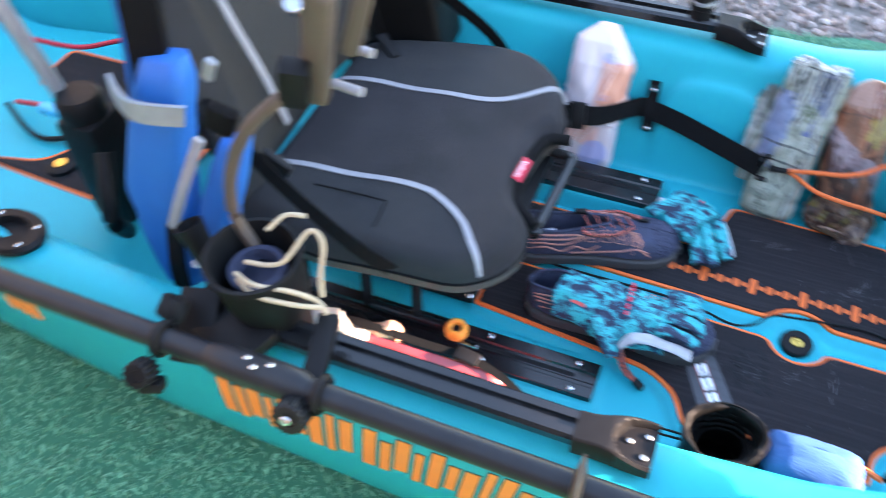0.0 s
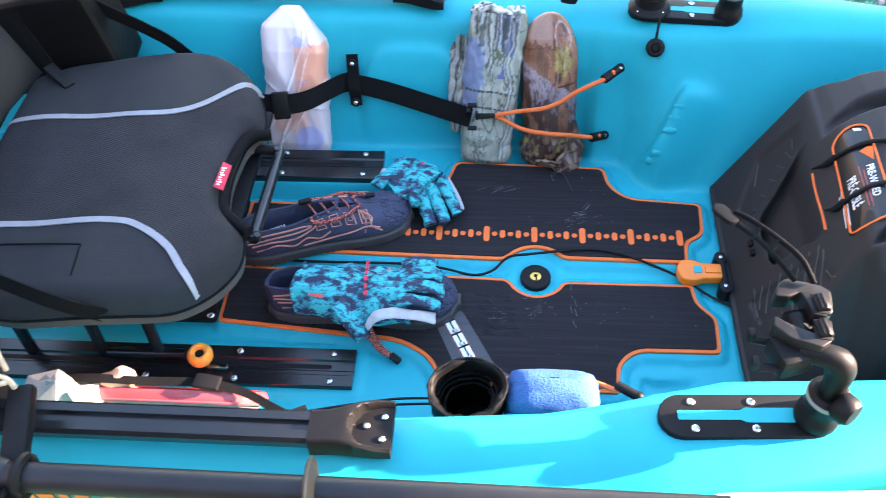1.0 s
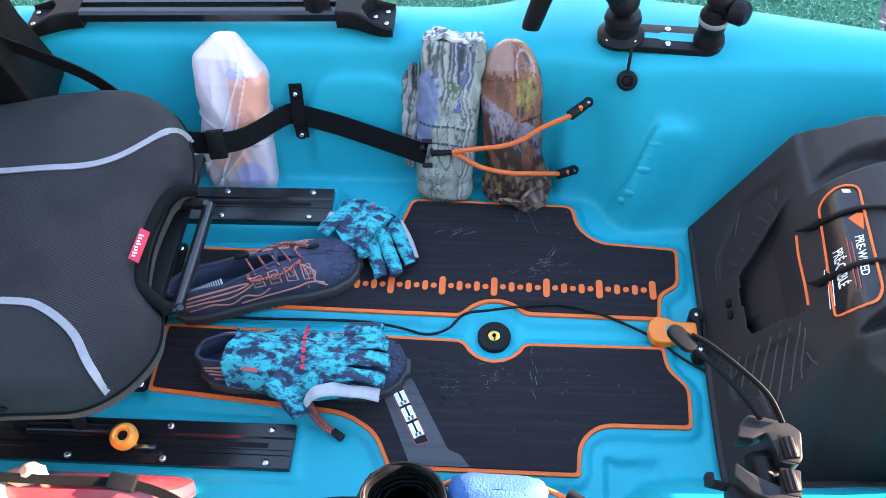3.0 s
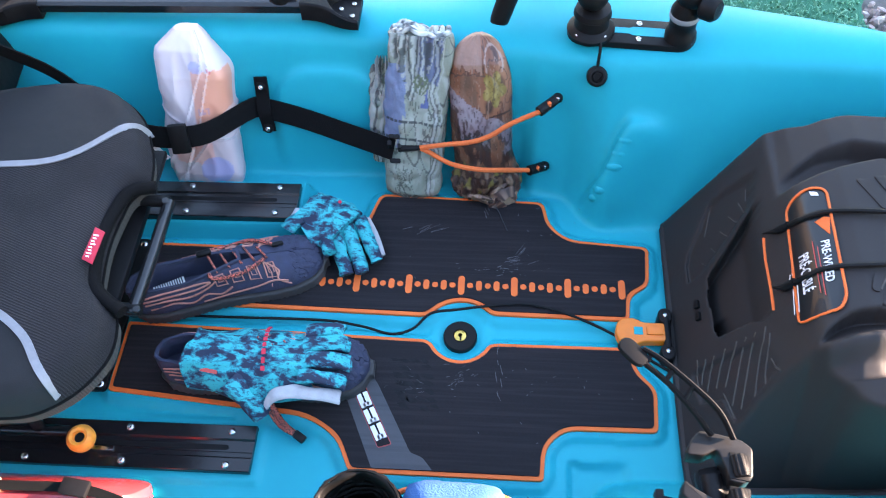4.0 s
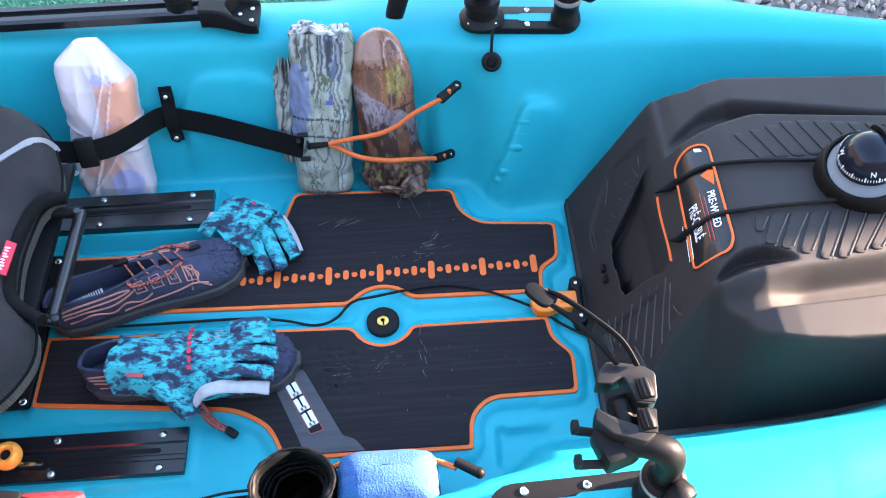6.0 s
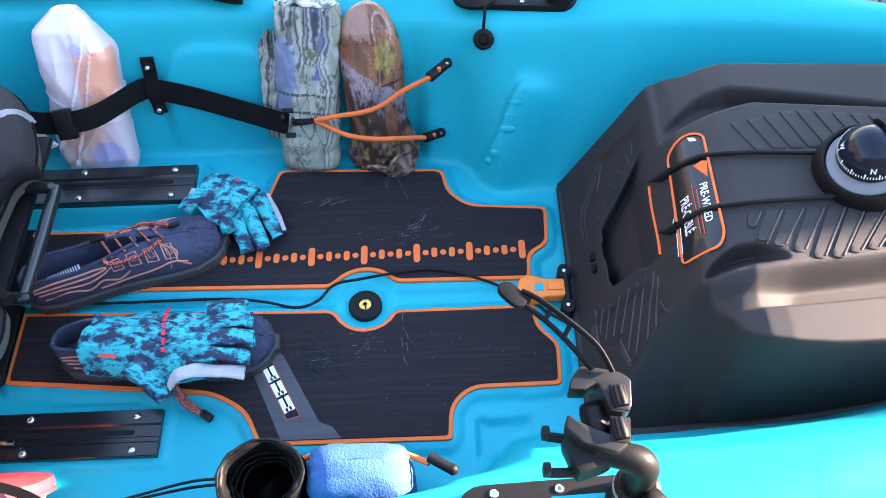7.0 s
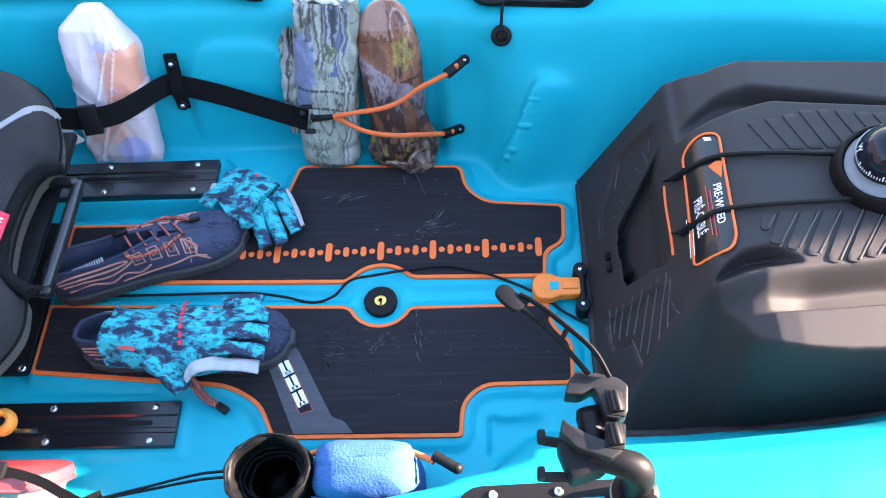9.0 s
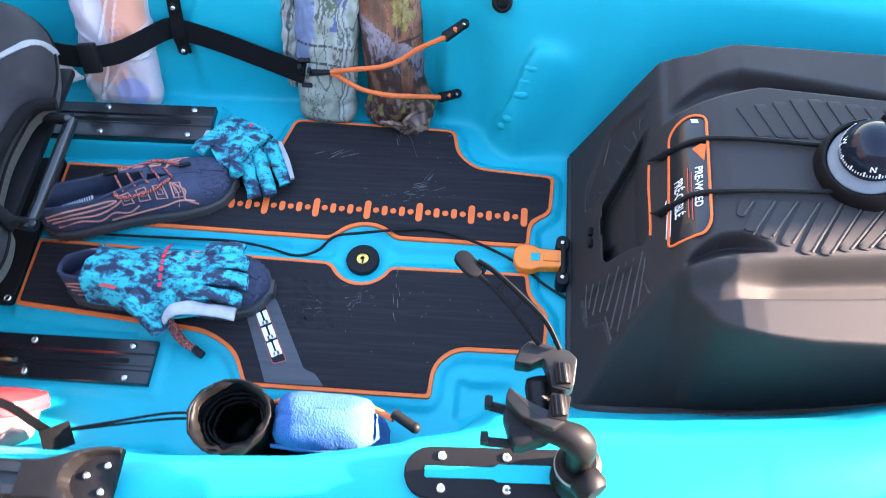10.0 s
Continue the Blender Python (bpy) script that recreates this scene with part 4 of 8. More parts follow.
# rolled lip along the foot
lip = tube([(0.297, 0.112, -0.006), (0.296, -0.08, -0.006), (0.297, -0.27, -0.004)] + [(x, y, max(deck_z(x, y) + 0.003, 0.0)) for x, y in ((0.304, -0.292), (0.318, -0.303), (0.36, -0.306), (0.42, -0.302), (0.46, -0.306), (0.60, -0.301), (0.70, -0.290), (0.9, -0.22))], 0.0065, 8, 4)
part("lip", lip, CONSOLE, console, "rounded edge lip")


def on_console(pts, lift=0.0):
    return [(x, y, con_z(x, y) + lift) for x, y in pts]


def dense(a, b, n=8):
    return [(a[0] + (b[0] - a[0]) * k / n, a[1] + (b[1] - a[1]) * k / n) for k in range(n + 1)]


def bar(a, b, w, n=5):
    """The outline of a long bar with round ends."""
    a, b = Vector(a), Vector(b)
    d = (b - a).normalized()
    o = Vector((-d.y, d.x))
    out = [b + (d * math.sin(t) + o * math.cos(t)) * w / 2 for t in np.linspace(0, math.pi, n)]
    return out + [a - (d * math.sin(t) + o * math.cos(t)) * w / 2 for t in np.linspace(0, math.pi, n)]


def draped(outline, lift, thick, bm=None):
    """A thin plate with an outline, laid on the console."""
    bm = bm or bmesh.new()
    c = sum((Vector(p[:2]) for p in outline), Vector((0, 0))) / len(outline)
    loops = [[c + (Vector(p[:2]) - c) * f for p in outline] for f in (1, 0.97, 0.75, 0.5, 0.25, 0.02)]
    vs = [[bm.verts.new((p.x, p.y, con_z(p.x, p.y) + lift + thick - (0.0006 if k == 0 else 0))) for p in lp] for k, lp in enumerate(loops)]
    base = [bm.verts.new((p.x, p.y, con_z(p.x, p.y) + lift - 0.001)) for p in loops[0]]
    n = len(outline)
    for a, b in [(base, vs[0])] + list(zip(vs, vs[1:])):
        for k in range(n):
            bm.faces.new((a[k], a[(k + 1) % n], b[(k + 1) % n], b[k]))
    bm.faces.new(vs[-1])
    return bm


# raised ribs in a chevron: near half, then far half
LOW = (-0.152, -0.176, -0.179, -0.187, -0.196, -0.196, -0.191, -0.188, -0.186, -0.184, -0.182, -0.180, -0.178)
for k in range(13):
    xt = 0.466 + 0.0232 * k
    yt = -0.127 if k else -0.128
    xb = 0.456 if k == 0 else 0.463 + 0.0190 * (k - 1) + 0.0008 * max(0, k - 4)
    w = 0.0165 if k else 0.012
    yb = LOW[k]
    part("rib", draped(fillet([(xb - w + 0.004, yb + 0.004, 0.004), (xb, yb, 0.006), (xt, yt, 0.003), (xt - w, yt, 0.005)], 0.004, 3), 0.0, 0.0017), CONSOLE, console)
    # a pale line along the rib's bow edge paints its sun glint
    if k < 9:
        e0, e1 = Vector((xb + 0.001, yb + 0.004)), Vector((xt + 0.001, yt - 0.003))
        part("rib_edge", tube([(p[0], p[1], con_z(*p) + 0.0014) for p in dense(e0, e1, 5)], 0.0012, 6, 1), EDGEGLINT, console)
    far_y = (0.001, 0.005, 0.010, 0.015, 0.015, 0.013, 0.009, 0.006, 0.003, 0.0, -0.003, -0.006, -0.009)[k]
    xf = 0.461 + 0.0205 * k
    part("rib", draped(fillet([(xf, far_y), (xf + 0.0165, far_y), (xf + 0.0375, -0.043), (xf + 0.021, -0.043)], 0.004, 3), 0.0, 0.0013), CONSOLE, console)
# fine ribs of the front panels, in the pale colour painted for glints
for a, b in (((0.320, -0.133), (0.316, -0.160)), ((0.327, -0.136), (0.320, -0.173)), ((0.336, -0.136), (0.327, -0.176)), ((0.345, -0.136), (0.334, -0.181)), ((0.352, -0.139), (0.337, -0.209)), ((0.359, -0.140), (0.343, -0.218)), ((0.366, -0.141), (0.353, -0.213)), ((0.368, -0.152), (0.361, -0.206)), ((0.367, -0.181), (0.371, -0.202)), ((0.313, -0.127), (0.313, -0.172)), ((0.332, -0.188), (0.337, -0.226))):
    part("groove_rib", tube(on_console(dense(a, b, 5), 0.0003), 0.0011, 6, 1), EDGEGLINT, console)
for a, b in (((0.341, 0.076), (0.334, 0.045)), ((0.371, 0.062), (0.3695, 0.046)), ((0.364, 0.052), (0.367, 0.031)), ((0.355, 0.045), (0.361, 0.024)), ((0.347, 0.033), (0.352, 0.017)), ((0.338, 0.020), (0.341, 0.009)), ((0.329, 0.008), (0.332, 0.000))):
    part("groove_rib", tube(on_console(dense(a, b, 5), 0.0002), 0.0009, 6, 1), EDGEGLINT, console)
part("catch", box((0.340, -0.094, con_z(0.340, -0.094) + 0.010), (0.010, 0.014, 0.004), 0.001, (0, -60, 0)), BLACKP, console)
for y in (-0.052, -0.070):
    part("catch", box((0.318, y, con_z(0.318, y) + 0.003), (0.008, 0.011, 0.007), 0.001, (0, -60, 0)), BLACKP, console)

# ---- printed label folded over the shoulder ----
LAB = fillet([(0.385, -0.166, 0.008), (0.417, -0.168, 0.012), (0.425, -0.153, 0.014), (0.429, -0.010, 0.014), (0.412, -0.001, 0.016), (0.391, -0.012, 0.014)], 0.01, 6)
sticker = part("sticker", draped(LAB, 0.0012, 0.0008), LABELBK, console, "glossy black printed sticker")
part("sticker_border", tube([(p.x, p.y, con_z(p.x, p.y) + 0.0030) for p in inset(LAB, 0.001)], 0.0017, 6, 1, closed=True, flat=0.8), ORANGE, sticker, "orange outline")
part("side_line", tube(on_console([(0.373, -0.128), (0.374, -0.10), (0.374, -0.06), (0.375, -0.030)], 0.001), 0.0022, 6, 4, flat=0.6), ORANGE, console, "orange line")


def words(text, x, y, size, material, name, wide=0.74, slope=0.0):
    """Lettering that runs towards the near side, laid on the sticker. x: its foot line."""
    c = bpy.data.curves.new("text", "FONT")
    c.body, c.size, c.offset = text, size, size * 0.02
    o = bpy.data.objects.new("text", c)
    scene.collection.objects.link(o)
    me = bpy.data.meshes.new_from_object(o.evaluated_get(bpy.context.evaluated_depsgraph_get()))
    bpy.data.objects.remove(o)
    bm = bmesh.new()
    bm.from_mesh(me)
    bmesh.ops.triangulate(bm, faces=bm.faces)
    bpy.data.meshes.remove(me)
    for v in bm.verts:
        py = y - v.co.x * wide
        px = x + v.co.y * 0.80 + slope * (py - y)
        v.co = (px, py, con_z(px, py) + 0.0030)
    return part(name, bm, material, sticker, smooth=0)


words("PRE-WIRED", 0.4125, -0.078, 0.0138, WHITE, "lettering", 0.76, 0.06)
words("PR\u00c9-C\u00c2BL\u00c9", 0.3935, -0.086, 0.0118, WHITE, "lettering", 0.84, 0.03)
for x, y0, y1, m in ((0.4085, -0.084, -0.146, REDPRINT), (0.4050, -0.076, -0.142, REDPRINT), (0.3895, -0.078, -0.102, WHITE), (0.3895, -0.118, -0.150, WHITE), (0.3865, -0.100, -0.112, WHITE), (0.3865, -0.120, -0.150, WHITE)):
    part("small_print", ribbon(on_console(dense((x, y0), (x - 0.002, y1), 14), 0.003), 0.0009, 0.0006, across=(1, 0, 0.9), steps=1), m, sticker)
part("logo", draped([Vector(p) for p in ((0.411, -0.051), (0.422, -0.072), (0.4255, -0.050), (0.420, -0.047))], 0.0018, 0.0012), ORANGE, sticker, "orange wedge mark")
part("logo", draped([Vector(p) for p in ((0.412, -0.008), (0.419, -0.012), (0.420, -0.017), (0.413, -0.014))], 0.0018, 0.0012), WHITE, sticker)

# ---- two shock cords over the console ----
for line in ([(0.384, -0.035), (0.391, -0.039), (0.400, -0.042), (0.425, -0.043), (0.475, -0.049), (0.540, -0.054), (0.57, -0.055)], [(0.381, -0.111), (0.388, -0.113), (0.396, -0.115), (0.415, -0.115), (0.460, -0.119), (0.540, -0.117), (0.57, -0.114)]):
    pts = on_console(line, 0.0048)
    cord = part("shock_cord", tube(pts, 0.0031, 8, 6), RUBBER, console, "black shock cord with a toggle end")
    tip = (0.3715, line[0][1] + 0.006, con_z(0.3755, line[0][1]) + 0.008)
    part("ferrule", tube([pts[0], pts[1]], 0.0052, 10, 1), BLACKP, cord)
    part("tip", tube([tip, pts[0]], [0.0012, 0.0042], 8, 2), BLACKP, cord)

# ---- latch in front of the console ----
latch = thing("hatch_latch", "orange plastic latch on a black hinge block", "latch", (0.28, -0.07, -0.012))
bm = prism(fillet([(0.214, -0.070, 0.014), (0.221, -0.050, 0.014), (0.243, -0.050), (0.252, -0.056), (0.284, -0.057), (0.284, -0.085), (0.252, -0.086), (0.243, -0.091), (0.221, -0.090, 0.014)], 0.006), -0.004, 0.010, 0.003)
part("lever", bm, ORANGEP, latch, "orange lever")
part("window", box((0.246, -0.0705, 0.0102), (0.012, 0.012, 0.0012), 0.0005), TEAL, latch, "turquoise deck seen through the lever")
part("grip_ridge", box((0.268, -0.0705, 0.0105), (0.022, 0.012, 0.004), 0.0015), ORANGEP, latch)
part("hinge_bar", tube([(0.285, -0.050, 0.006), (0.285, -0.095, 0.006)], 0.0055, 10, 1), BLACKP, latch)
for y in (-0.045, -0.100):
    part("hinge_base", prism(capsule((0.284, y), 0.019, 0.024), -0.014, 0.010, 0.002), BLACKP, latch)
    screw((0.284, y, 0.010), latch, 0.004)

# ---- compass ----
PALEGREY = mat("pale_grey_plastic", (0.15, 0.16, 0.165), 0.4, scale=60)
CX0, CY0 = 0.592, -0.084
compass = thing("compass", "black domed marine compass with white dial figures and a hood", "compass", (CX0, CY0, con_z(CX0, CY0)))
cz = con_z(CX0, CY0)
ca = Vector((-0.22, -0.14, 1)).normalized()
part("base", lathe([(0.0001, -0.018), (0.047, -0.018), (0.0495, -0.004), (0.0495, 0.004), (0.045, 0.006)], (CX0, CY0, cz), 40, axis=ca), BLACKP, compass)
part("bezel", lathe([(0.044, 0.002), (0.0525, 0.003), (0.0545, 0.009), (0.0485, 0.0290), (0.0465, 0.0310), (0.0440, 0.0300), (0.0425, 0.0240), (0.039, 0.020)], (CX0, CY0, cz), 48, axis=ca), BLACKP, compass, "tapered black bezel ring")
part("dial", lathe([(0.0422, 0.018), (0.0420, 0.0268), (0.0408, 0.0280), (0.0290, 0.0300), (0.0001, 0.0300)], (CX0, CY0, cz), 40, axis=ca), PALEGREY, compass, "pale grey dial ring")
cc = Vector((CX0, CY0, cz)) + ca * 0.033 + Vector((0.004, 0.006, 0.0))
cu = ca.orthogonal().normalized()
cw = ca.cross(cu)
DR = 0.0350
dome = ball((0, 0, 0), DR, 40)
bmesh.ops.rotate(dome, cent=(0, 0, 0), matrix=ca.to_track_quat("Z", "Y").to_matrix(), verts=dome.verts)
bmesh.ops.translate(dome, vec=cc, verts=dome.verts)
part("dome", dome, DOME, compass, "dark glossy dome")
hood_way = Vector((0.86, 0.12, 0.30)).normalized()
arc = np.linspace(radians(64), 0.0, 14)
hood = lathe([(0.0400 * math.sin(a), 0.0400 * math.cos(a)) for a in arc] + [(0.0378 * math.sin(a), 0.0378 * math.cos(a)) for a in arc[::-1]] + [(0.0400 * math.sin(arc[0]), 0.0400 * math.cos(arc[0]))], cc, 40, axis=hood_way)
part("hood", hood, BLACKP, compass, "black sun hood")
for k in range(72):
    a = 2 * math.pi * k / 72
    d = cu * math.cos(a) + cw * math.sin(a)
    ln = 0.006 if k % 5 == 0 else 0.0035
    p, q = (cc + (d * math.sqrt(DR * DR - h * h) + ca * h) * 1.008 for h in (0.0055, 0.0055 + ln))
    part("tick", tube([p, q], 0.00055 if k % 5 else 0.0009, 4, 1), WHITE, compass)
for k, ch in enumerate(("N", "E", "S", "W")):
    c = bpy.data.curves.new("text", "FONT")
    c.body, c.size, c.align_x, c.offset = ch, 0.0085, "CENTER", 0.0002
    o = bpy.data.objects.new("text", c)
    scene.collection.objects.link(o)
    me = bpy.data.meshes.new_from_object(o.evaluated_get(bpy.context.evaluated_depsgraph_get()))
    bpy.data.objects.remove(o)
    bm = bmesh.new()
    bm.from_mesh(me)
    bpy.data.meshes.remove(me)
    a0 = math.atan2((Vector((-0.25, -1, 0))).dot(cw), (Vector((-0.25, -1, 0))).dot(cu)) + k * math.pi / 2
    d = cu * math.cos(a0) + cw * math.sin(a0)
    tang = ca.cross(d)
    for v in bm.verts:
        h = 0.0135 + v.co.y
        rad = math.sqrt(max((DR * 1.008) ** 2 - h * h, 0.0001))
        v.co = cc + (d * math.cos(v.co.x / rad) + tang * math.sin(v.co.x / rad)) * rad + ca * h
    part("figure", bm, WHITE, compass, smooth=0)


# ---- seat ----
def nearest(poly, X, Y):
    """Distance to an outline (below 0 inside) and the nearest point on it."""
    d, NX, NY = np.full(X.shape, 9.0), X.copy(), Y.copy()
    for a, b in zip(poly, poly[1:] + poly[:1]):
        ex, ey = b[0] - a[0], b[1] - a[1]
        t = np.clip(((X - a[0]) * ex + (Y - a[1]) * ey) / (ex * ex + ey * ey + 1e-12), 0, 1)
        px, py = a[0] + t * ex, a[1] + t * ey
        dd = np.hypot(X - px, Y - py)
        NX, NY, d = np.where(dd < d, px, NX), np.where(dd < d, py, NY), np.minimum(d, dd)
    return np.where(inside(poly, X, Y) < 0, -d, d), NX, NY


def panels(outline, height, bottom, sort, size=0.006):
    """A padded sheet with an outline: one bmesh for each class that sort(x, y) gives, and its side."""
    poly = [tuple(p[:2]) for p in outline]
    x0, x1 = min(p[0] for p in poly) - size, max(p[0] for p in poly) + size
    y0, y1 = min(p[1] for p in poly) - size, max(p[1] for p in poly) + size
    gx, gy = np.meshgrid(np.arange(x0, x1, size), np.arange(y0, y1, size), indexing="ij")
    d, nx, ny = nearest(poly, gx, gy)
    snap = d > -size * 0.35
    px, py, dd = np.where(snap, nx, gx), np.where(snap, ny, gy), np.where(snap, 0, -d)
    pz = height(dd, px, py)
    out = {}
    for i in range(gx.shape[0] - 1):
        for j in range(gx.shape[1] - 1):
            cell = ((i, j), (i + 1, j), (i + 1, j + 1), (i, j + 1))
            if sum(d[c] < 0 for c in cell) == 0 and min(d[c] for c in cell) > 0:
                continue
            key = sort(sum(px[c] for c in cell) / 4, sum(py[c] for c in cell) / 4)
            bm, seen = out.setdefault(key, (bmesh.new(), {}))
            vs = []
            for c in cell:
                p = (round(float(px[c]), 5), round(float(py[c]), 5), round(float(pz[c]), 5))
                if p not in seen:
                    seen[p] = bm.verts.new(p)
                if seen[p] not in vs:
                    vs.append(seen[p])
            if len(vs) > 2:
                try:
                    bm.faces.new(vs)
                except ValueError:
                    pass
    side = bmesh.new()
    loop = [Vector(p) for p in poly]
    zt = height(np.zeros(1), np.zeros(1), np.zeros(1))[0]
    rings(side, [[(p.x, p.y, bottom) for p in inset(loop, 0.012)], [(p.x, p.y, bottom + 0.008) for p in inset(loop, 0.002)], [(p.x, p.y, zt) for p in loop]], caps=False)
    side.faces.new([v for v in side.verts[:len(loop)]])
    return {k: v[0] for k, v in out.items()}, side


SEAT = fillet([(-0.80, 0.13), (-0.74, 0.165), (-0.65, 0.190), (-0.555, 0.205, 0.05), (-0.50, 0.194, 0.04), (-0.447, 0.150, 0.03), (-0.415, 0.075, 0.03), (-0.408, 0.030, 0.012), (-0.430, 0.008, 0.02), (-0.438, -0.065, 0.03), (-0.428, -0.135, 0.02),
               (-0.396, -0.170, 0.012), (-0.388, -0.215, 0.03), (-0.410, -0.262, 0.04), (-0.455, -0.297, 0.04), (-0.57, -0.305), (-0.66, -0.315), (-0.80, -0.295)], 0.02, 6)
STRIP1 = [(-0.79, 0.014), (-0.713, 0.022), (-0.614, 0.027), (-0.55, 0.034), (-0.505, 0.053), (-0.46, 0.093), (-0.430, 0.122)]
STRIP2 = [(-0.79, -0.196), (-0.681, -0.187), (-0.565, -0.178), (-0.525, -0.185), (-0.480, -0.215), (-0.452, -0.250), (-0.430, -0.276)]


def seat_height(d, x, y):
    return 0.176 + 0.036 * np.sqrt(1 - (1 - np.clip(d / 0.03, 0, 1)) ** 2) + 0.006 * np.clip(d / 0.1, 0, 1) + 0.002 * np.sin(x * 40) * np.clip(d / 0.06, 0, 1)


def seat_z(x, y):
    return float(seat_height(-inside([tuple(p) for p in SEAT], np.array([x]), np.array([y])), np.array([x]), np.array([y]))[0])


seat = thing("fishing_chair", "charcoal padded fishing chair with grey piping on a black frame", "chair", (-0.6, -0.06, 0.0))


def seat_class(x, y):
    return "far" if y > np.interp(x, [p[0] for p in STRIP1], [p[1] for p in STRIP1]) else "near" if y < np.interp(x, [p[0] for p in STRIP2], [p[1] for p in STRIP2]) else "mid"


pieces, side = panels(SEAT, seat_height, 0.150, seat_class)
cushion = part("cushion", pieces["mid"], SEATC, seat, "charcoal mesh centre panel", smooth=60)
part("side_panel", pieces["far"], SEATD, cushion, "darker fabric side panel", smooth=60)
part("side_panel", pieces["near"], SEATD, cushion, "darker fabric side panel", smooth=60)
part("gusset", side, GUSSET, cushion, "taupe mesh side band")
part("seam", tube([(p.x, p.y, 0.177) for p in SEAT], 0.0022, 6, 1, closed=True), WEB, cushion)
for line in (STRIP1, STRIP2):
    pts = [(x, y, seat_z(x, y) + 0.0012) for x, y, _ in spline([(*p, 0) for p in line], 8)]
    part("piping", ribbon(pts, 0.0095, 0.0016, across=(0.35, 1, 0.0), steps=1), PIPING, cushion, "pale grey tape")
part("stitched_patch", tube([(x, y, seat_z(x, y) + 0.0004) for x, y in ((-0.70, -0.222), (-0.60, -0.220), (-0.59, -0.228), (-0.588, -0.268))], 0.0012, 6, 3), WEB, cushion)
TAG = [Vector(p) for p in ((-0.441, -0.063), (-0.427, -0.070), (-0.429, -0.117), (-0.444, -0.110))]
tag = part("woven_tag", prism(fillet(TAG, 0.001), 0.2140, 0.2155, 0.0004), RED, seat, "small red woven tag")
bm = bmesh.new()
for k in range(8):
    y = -0.074 - k * 0.0044
    x = -0.4395 + 0.0008 * (k % 2) - k * 0.0002
    w = 0.0045 if k % 3 else 0.0065
    rings(bm, [[(px, py, z) for px, py in ((x, y), (x + w, y - 0.001), (x + w, y - 0.0032), (x, y - 0.0022))] for z in (0.2152, 0.2159)])
part("print", bm, WHITE, tag)
part("notch_rim", tube([(-0.394, 0.020, 0.190), (-0.424, 0.008, 0.194), (-0.437, -0.030, 0.195), (-0.440, -0.072, 0.195), (-0.436, -0.110, 0.194), (-0.425, -0.140, 0.193), (-0.388, -0.166, 0.188)], 0.0085, 10, 5), WEB, cushion, "black bound edge of the front notch")
# frame
part("front_bar", tube([(-0.388, 0.022, 0.156), (-0.392, -0.06, 0.150), (-0.398, -0.145, 0.144)], 0.0085, 12, 3), GLOSSY, seat, "black tubular front bar")
for y, z in ((0.018, 0.156), (-0.142, 0.145)):
    part("bar_end", tube([(-0.388, y + 0.004, z), (-0.43, y + 0.004, z + 0.003)], 0.008, 10, 1), BLACKP, seat)
    part("bolt", disc((-0.390, y, z + 0.007), 0.005, 0.003, 14), GLOSSY, seat)
part("under_panel", box((-0.60, -0.06, 0.142), (0.36, 0.36, 0.012), 0.004), BLACKP, seat)
for y in (-0.245, 0.130):
    zf = -0.001 if y < 0 else 0.025
    for x in (-0.545, -0.63, -0.74):
        part("leg", tube([(x - 0.005, y + (0.02 if y < 0 else -0.01), 0.145), (x, y, zf)], 0.0085, 10, 1), GLOSSY, seat, "black tubular leg")
part("frame_rail", tube([(-0.80, -0.235, 0.15), (-0.44, -0.215, 0.148)], 0.009, 10, 1), GLOSSY, seat)
part("frame_rail", tube([(-0.80, 0.115, 0.15), (-0.44, 0.095, 0.148)], 0.009, 10, 1), GLOSSY, seat)
part("strut", tube([(-0.775, 0.03, 0.20), (-0.80, -0.03, 0.16)], 0.007, 8, 1), GREYM, seat, "grey steel strut")
# back rest
loops = []
for k in range(9):
    q = k / 8
    z = 0.20 + 0.44 * q
    xb = -0.815 - 0.13 * q
    hw = 0.215 - 0.03 * q ** 2 - (0.05 if k == 8 else 0)
    th = 0.022 if 0 < k < 8 else 0.010
    loops.append([(xb + th * math.cos(a) - 0.045 * (abs(math.sin(a)) ** 2) * -0.6, -0.07 + hw * math.sin(a) * min(1.0, 1.3), z + 0.01 * math.cos(a)) for a in np.linspace(0, 2 * math.pi, 28, endpoint=False)])
back = part("backrest", rings(bmesh.new(), loops), MESHB, seat, "brownish black padded mesh backrest", smooth=60)
part("back_piping", ribbon([(-0.79, -0.135, 0.235), (-0.800, -0.155, 0.34), (-0.83, -0.165, 0.45), (-0.87, -0.16, 0.58)], 0.012, 0.003, across=(0, 1, 0)), PIPING, back, "pale grey tape")
part("back_side_panel", ribbon([(-0.785, -0.255, 0.20), (-0.80, -0.265, 0.36), (-0.85, -0.26, 0.56)], 0.05, 0.02, across=(0.3, 1, 0)), SEATD, back)
part("belt", ribbon([(-0.80, -0.285, 0.385), (-0.70, -0.305, 0.30), (-0.60, -0.312, 0.225), (-0.545, -0.300, 0.175)], 0.026, 0.002, across=(0.5, 0.1, 0.9)), WEB, seat, "black webbing belt")
part("belt", ribbon([(-0.80, 0.16, 0.40), (-0.70, 0.195, 0.30), (-0.60, 0.205, 0.225), (-0.555, 0.200, 0.178)], 0.024, 0.002, across=(0.5, -0.1, 0.9)), WEB, seat, "black webbing belt")
part("buckle", box((-0.735, 0.105, 0.225), (0.05, 0.018, 0.010), 0.003, (0, 20, -35)), BLACKP, seat, "black side buckle")
part("buckle", box((-0.715, -0.285, 0.300), (0.045, 0.012, 0.045), 0.004, (0, 30, 0)), BLACKP, seat, "black strap adjuster")

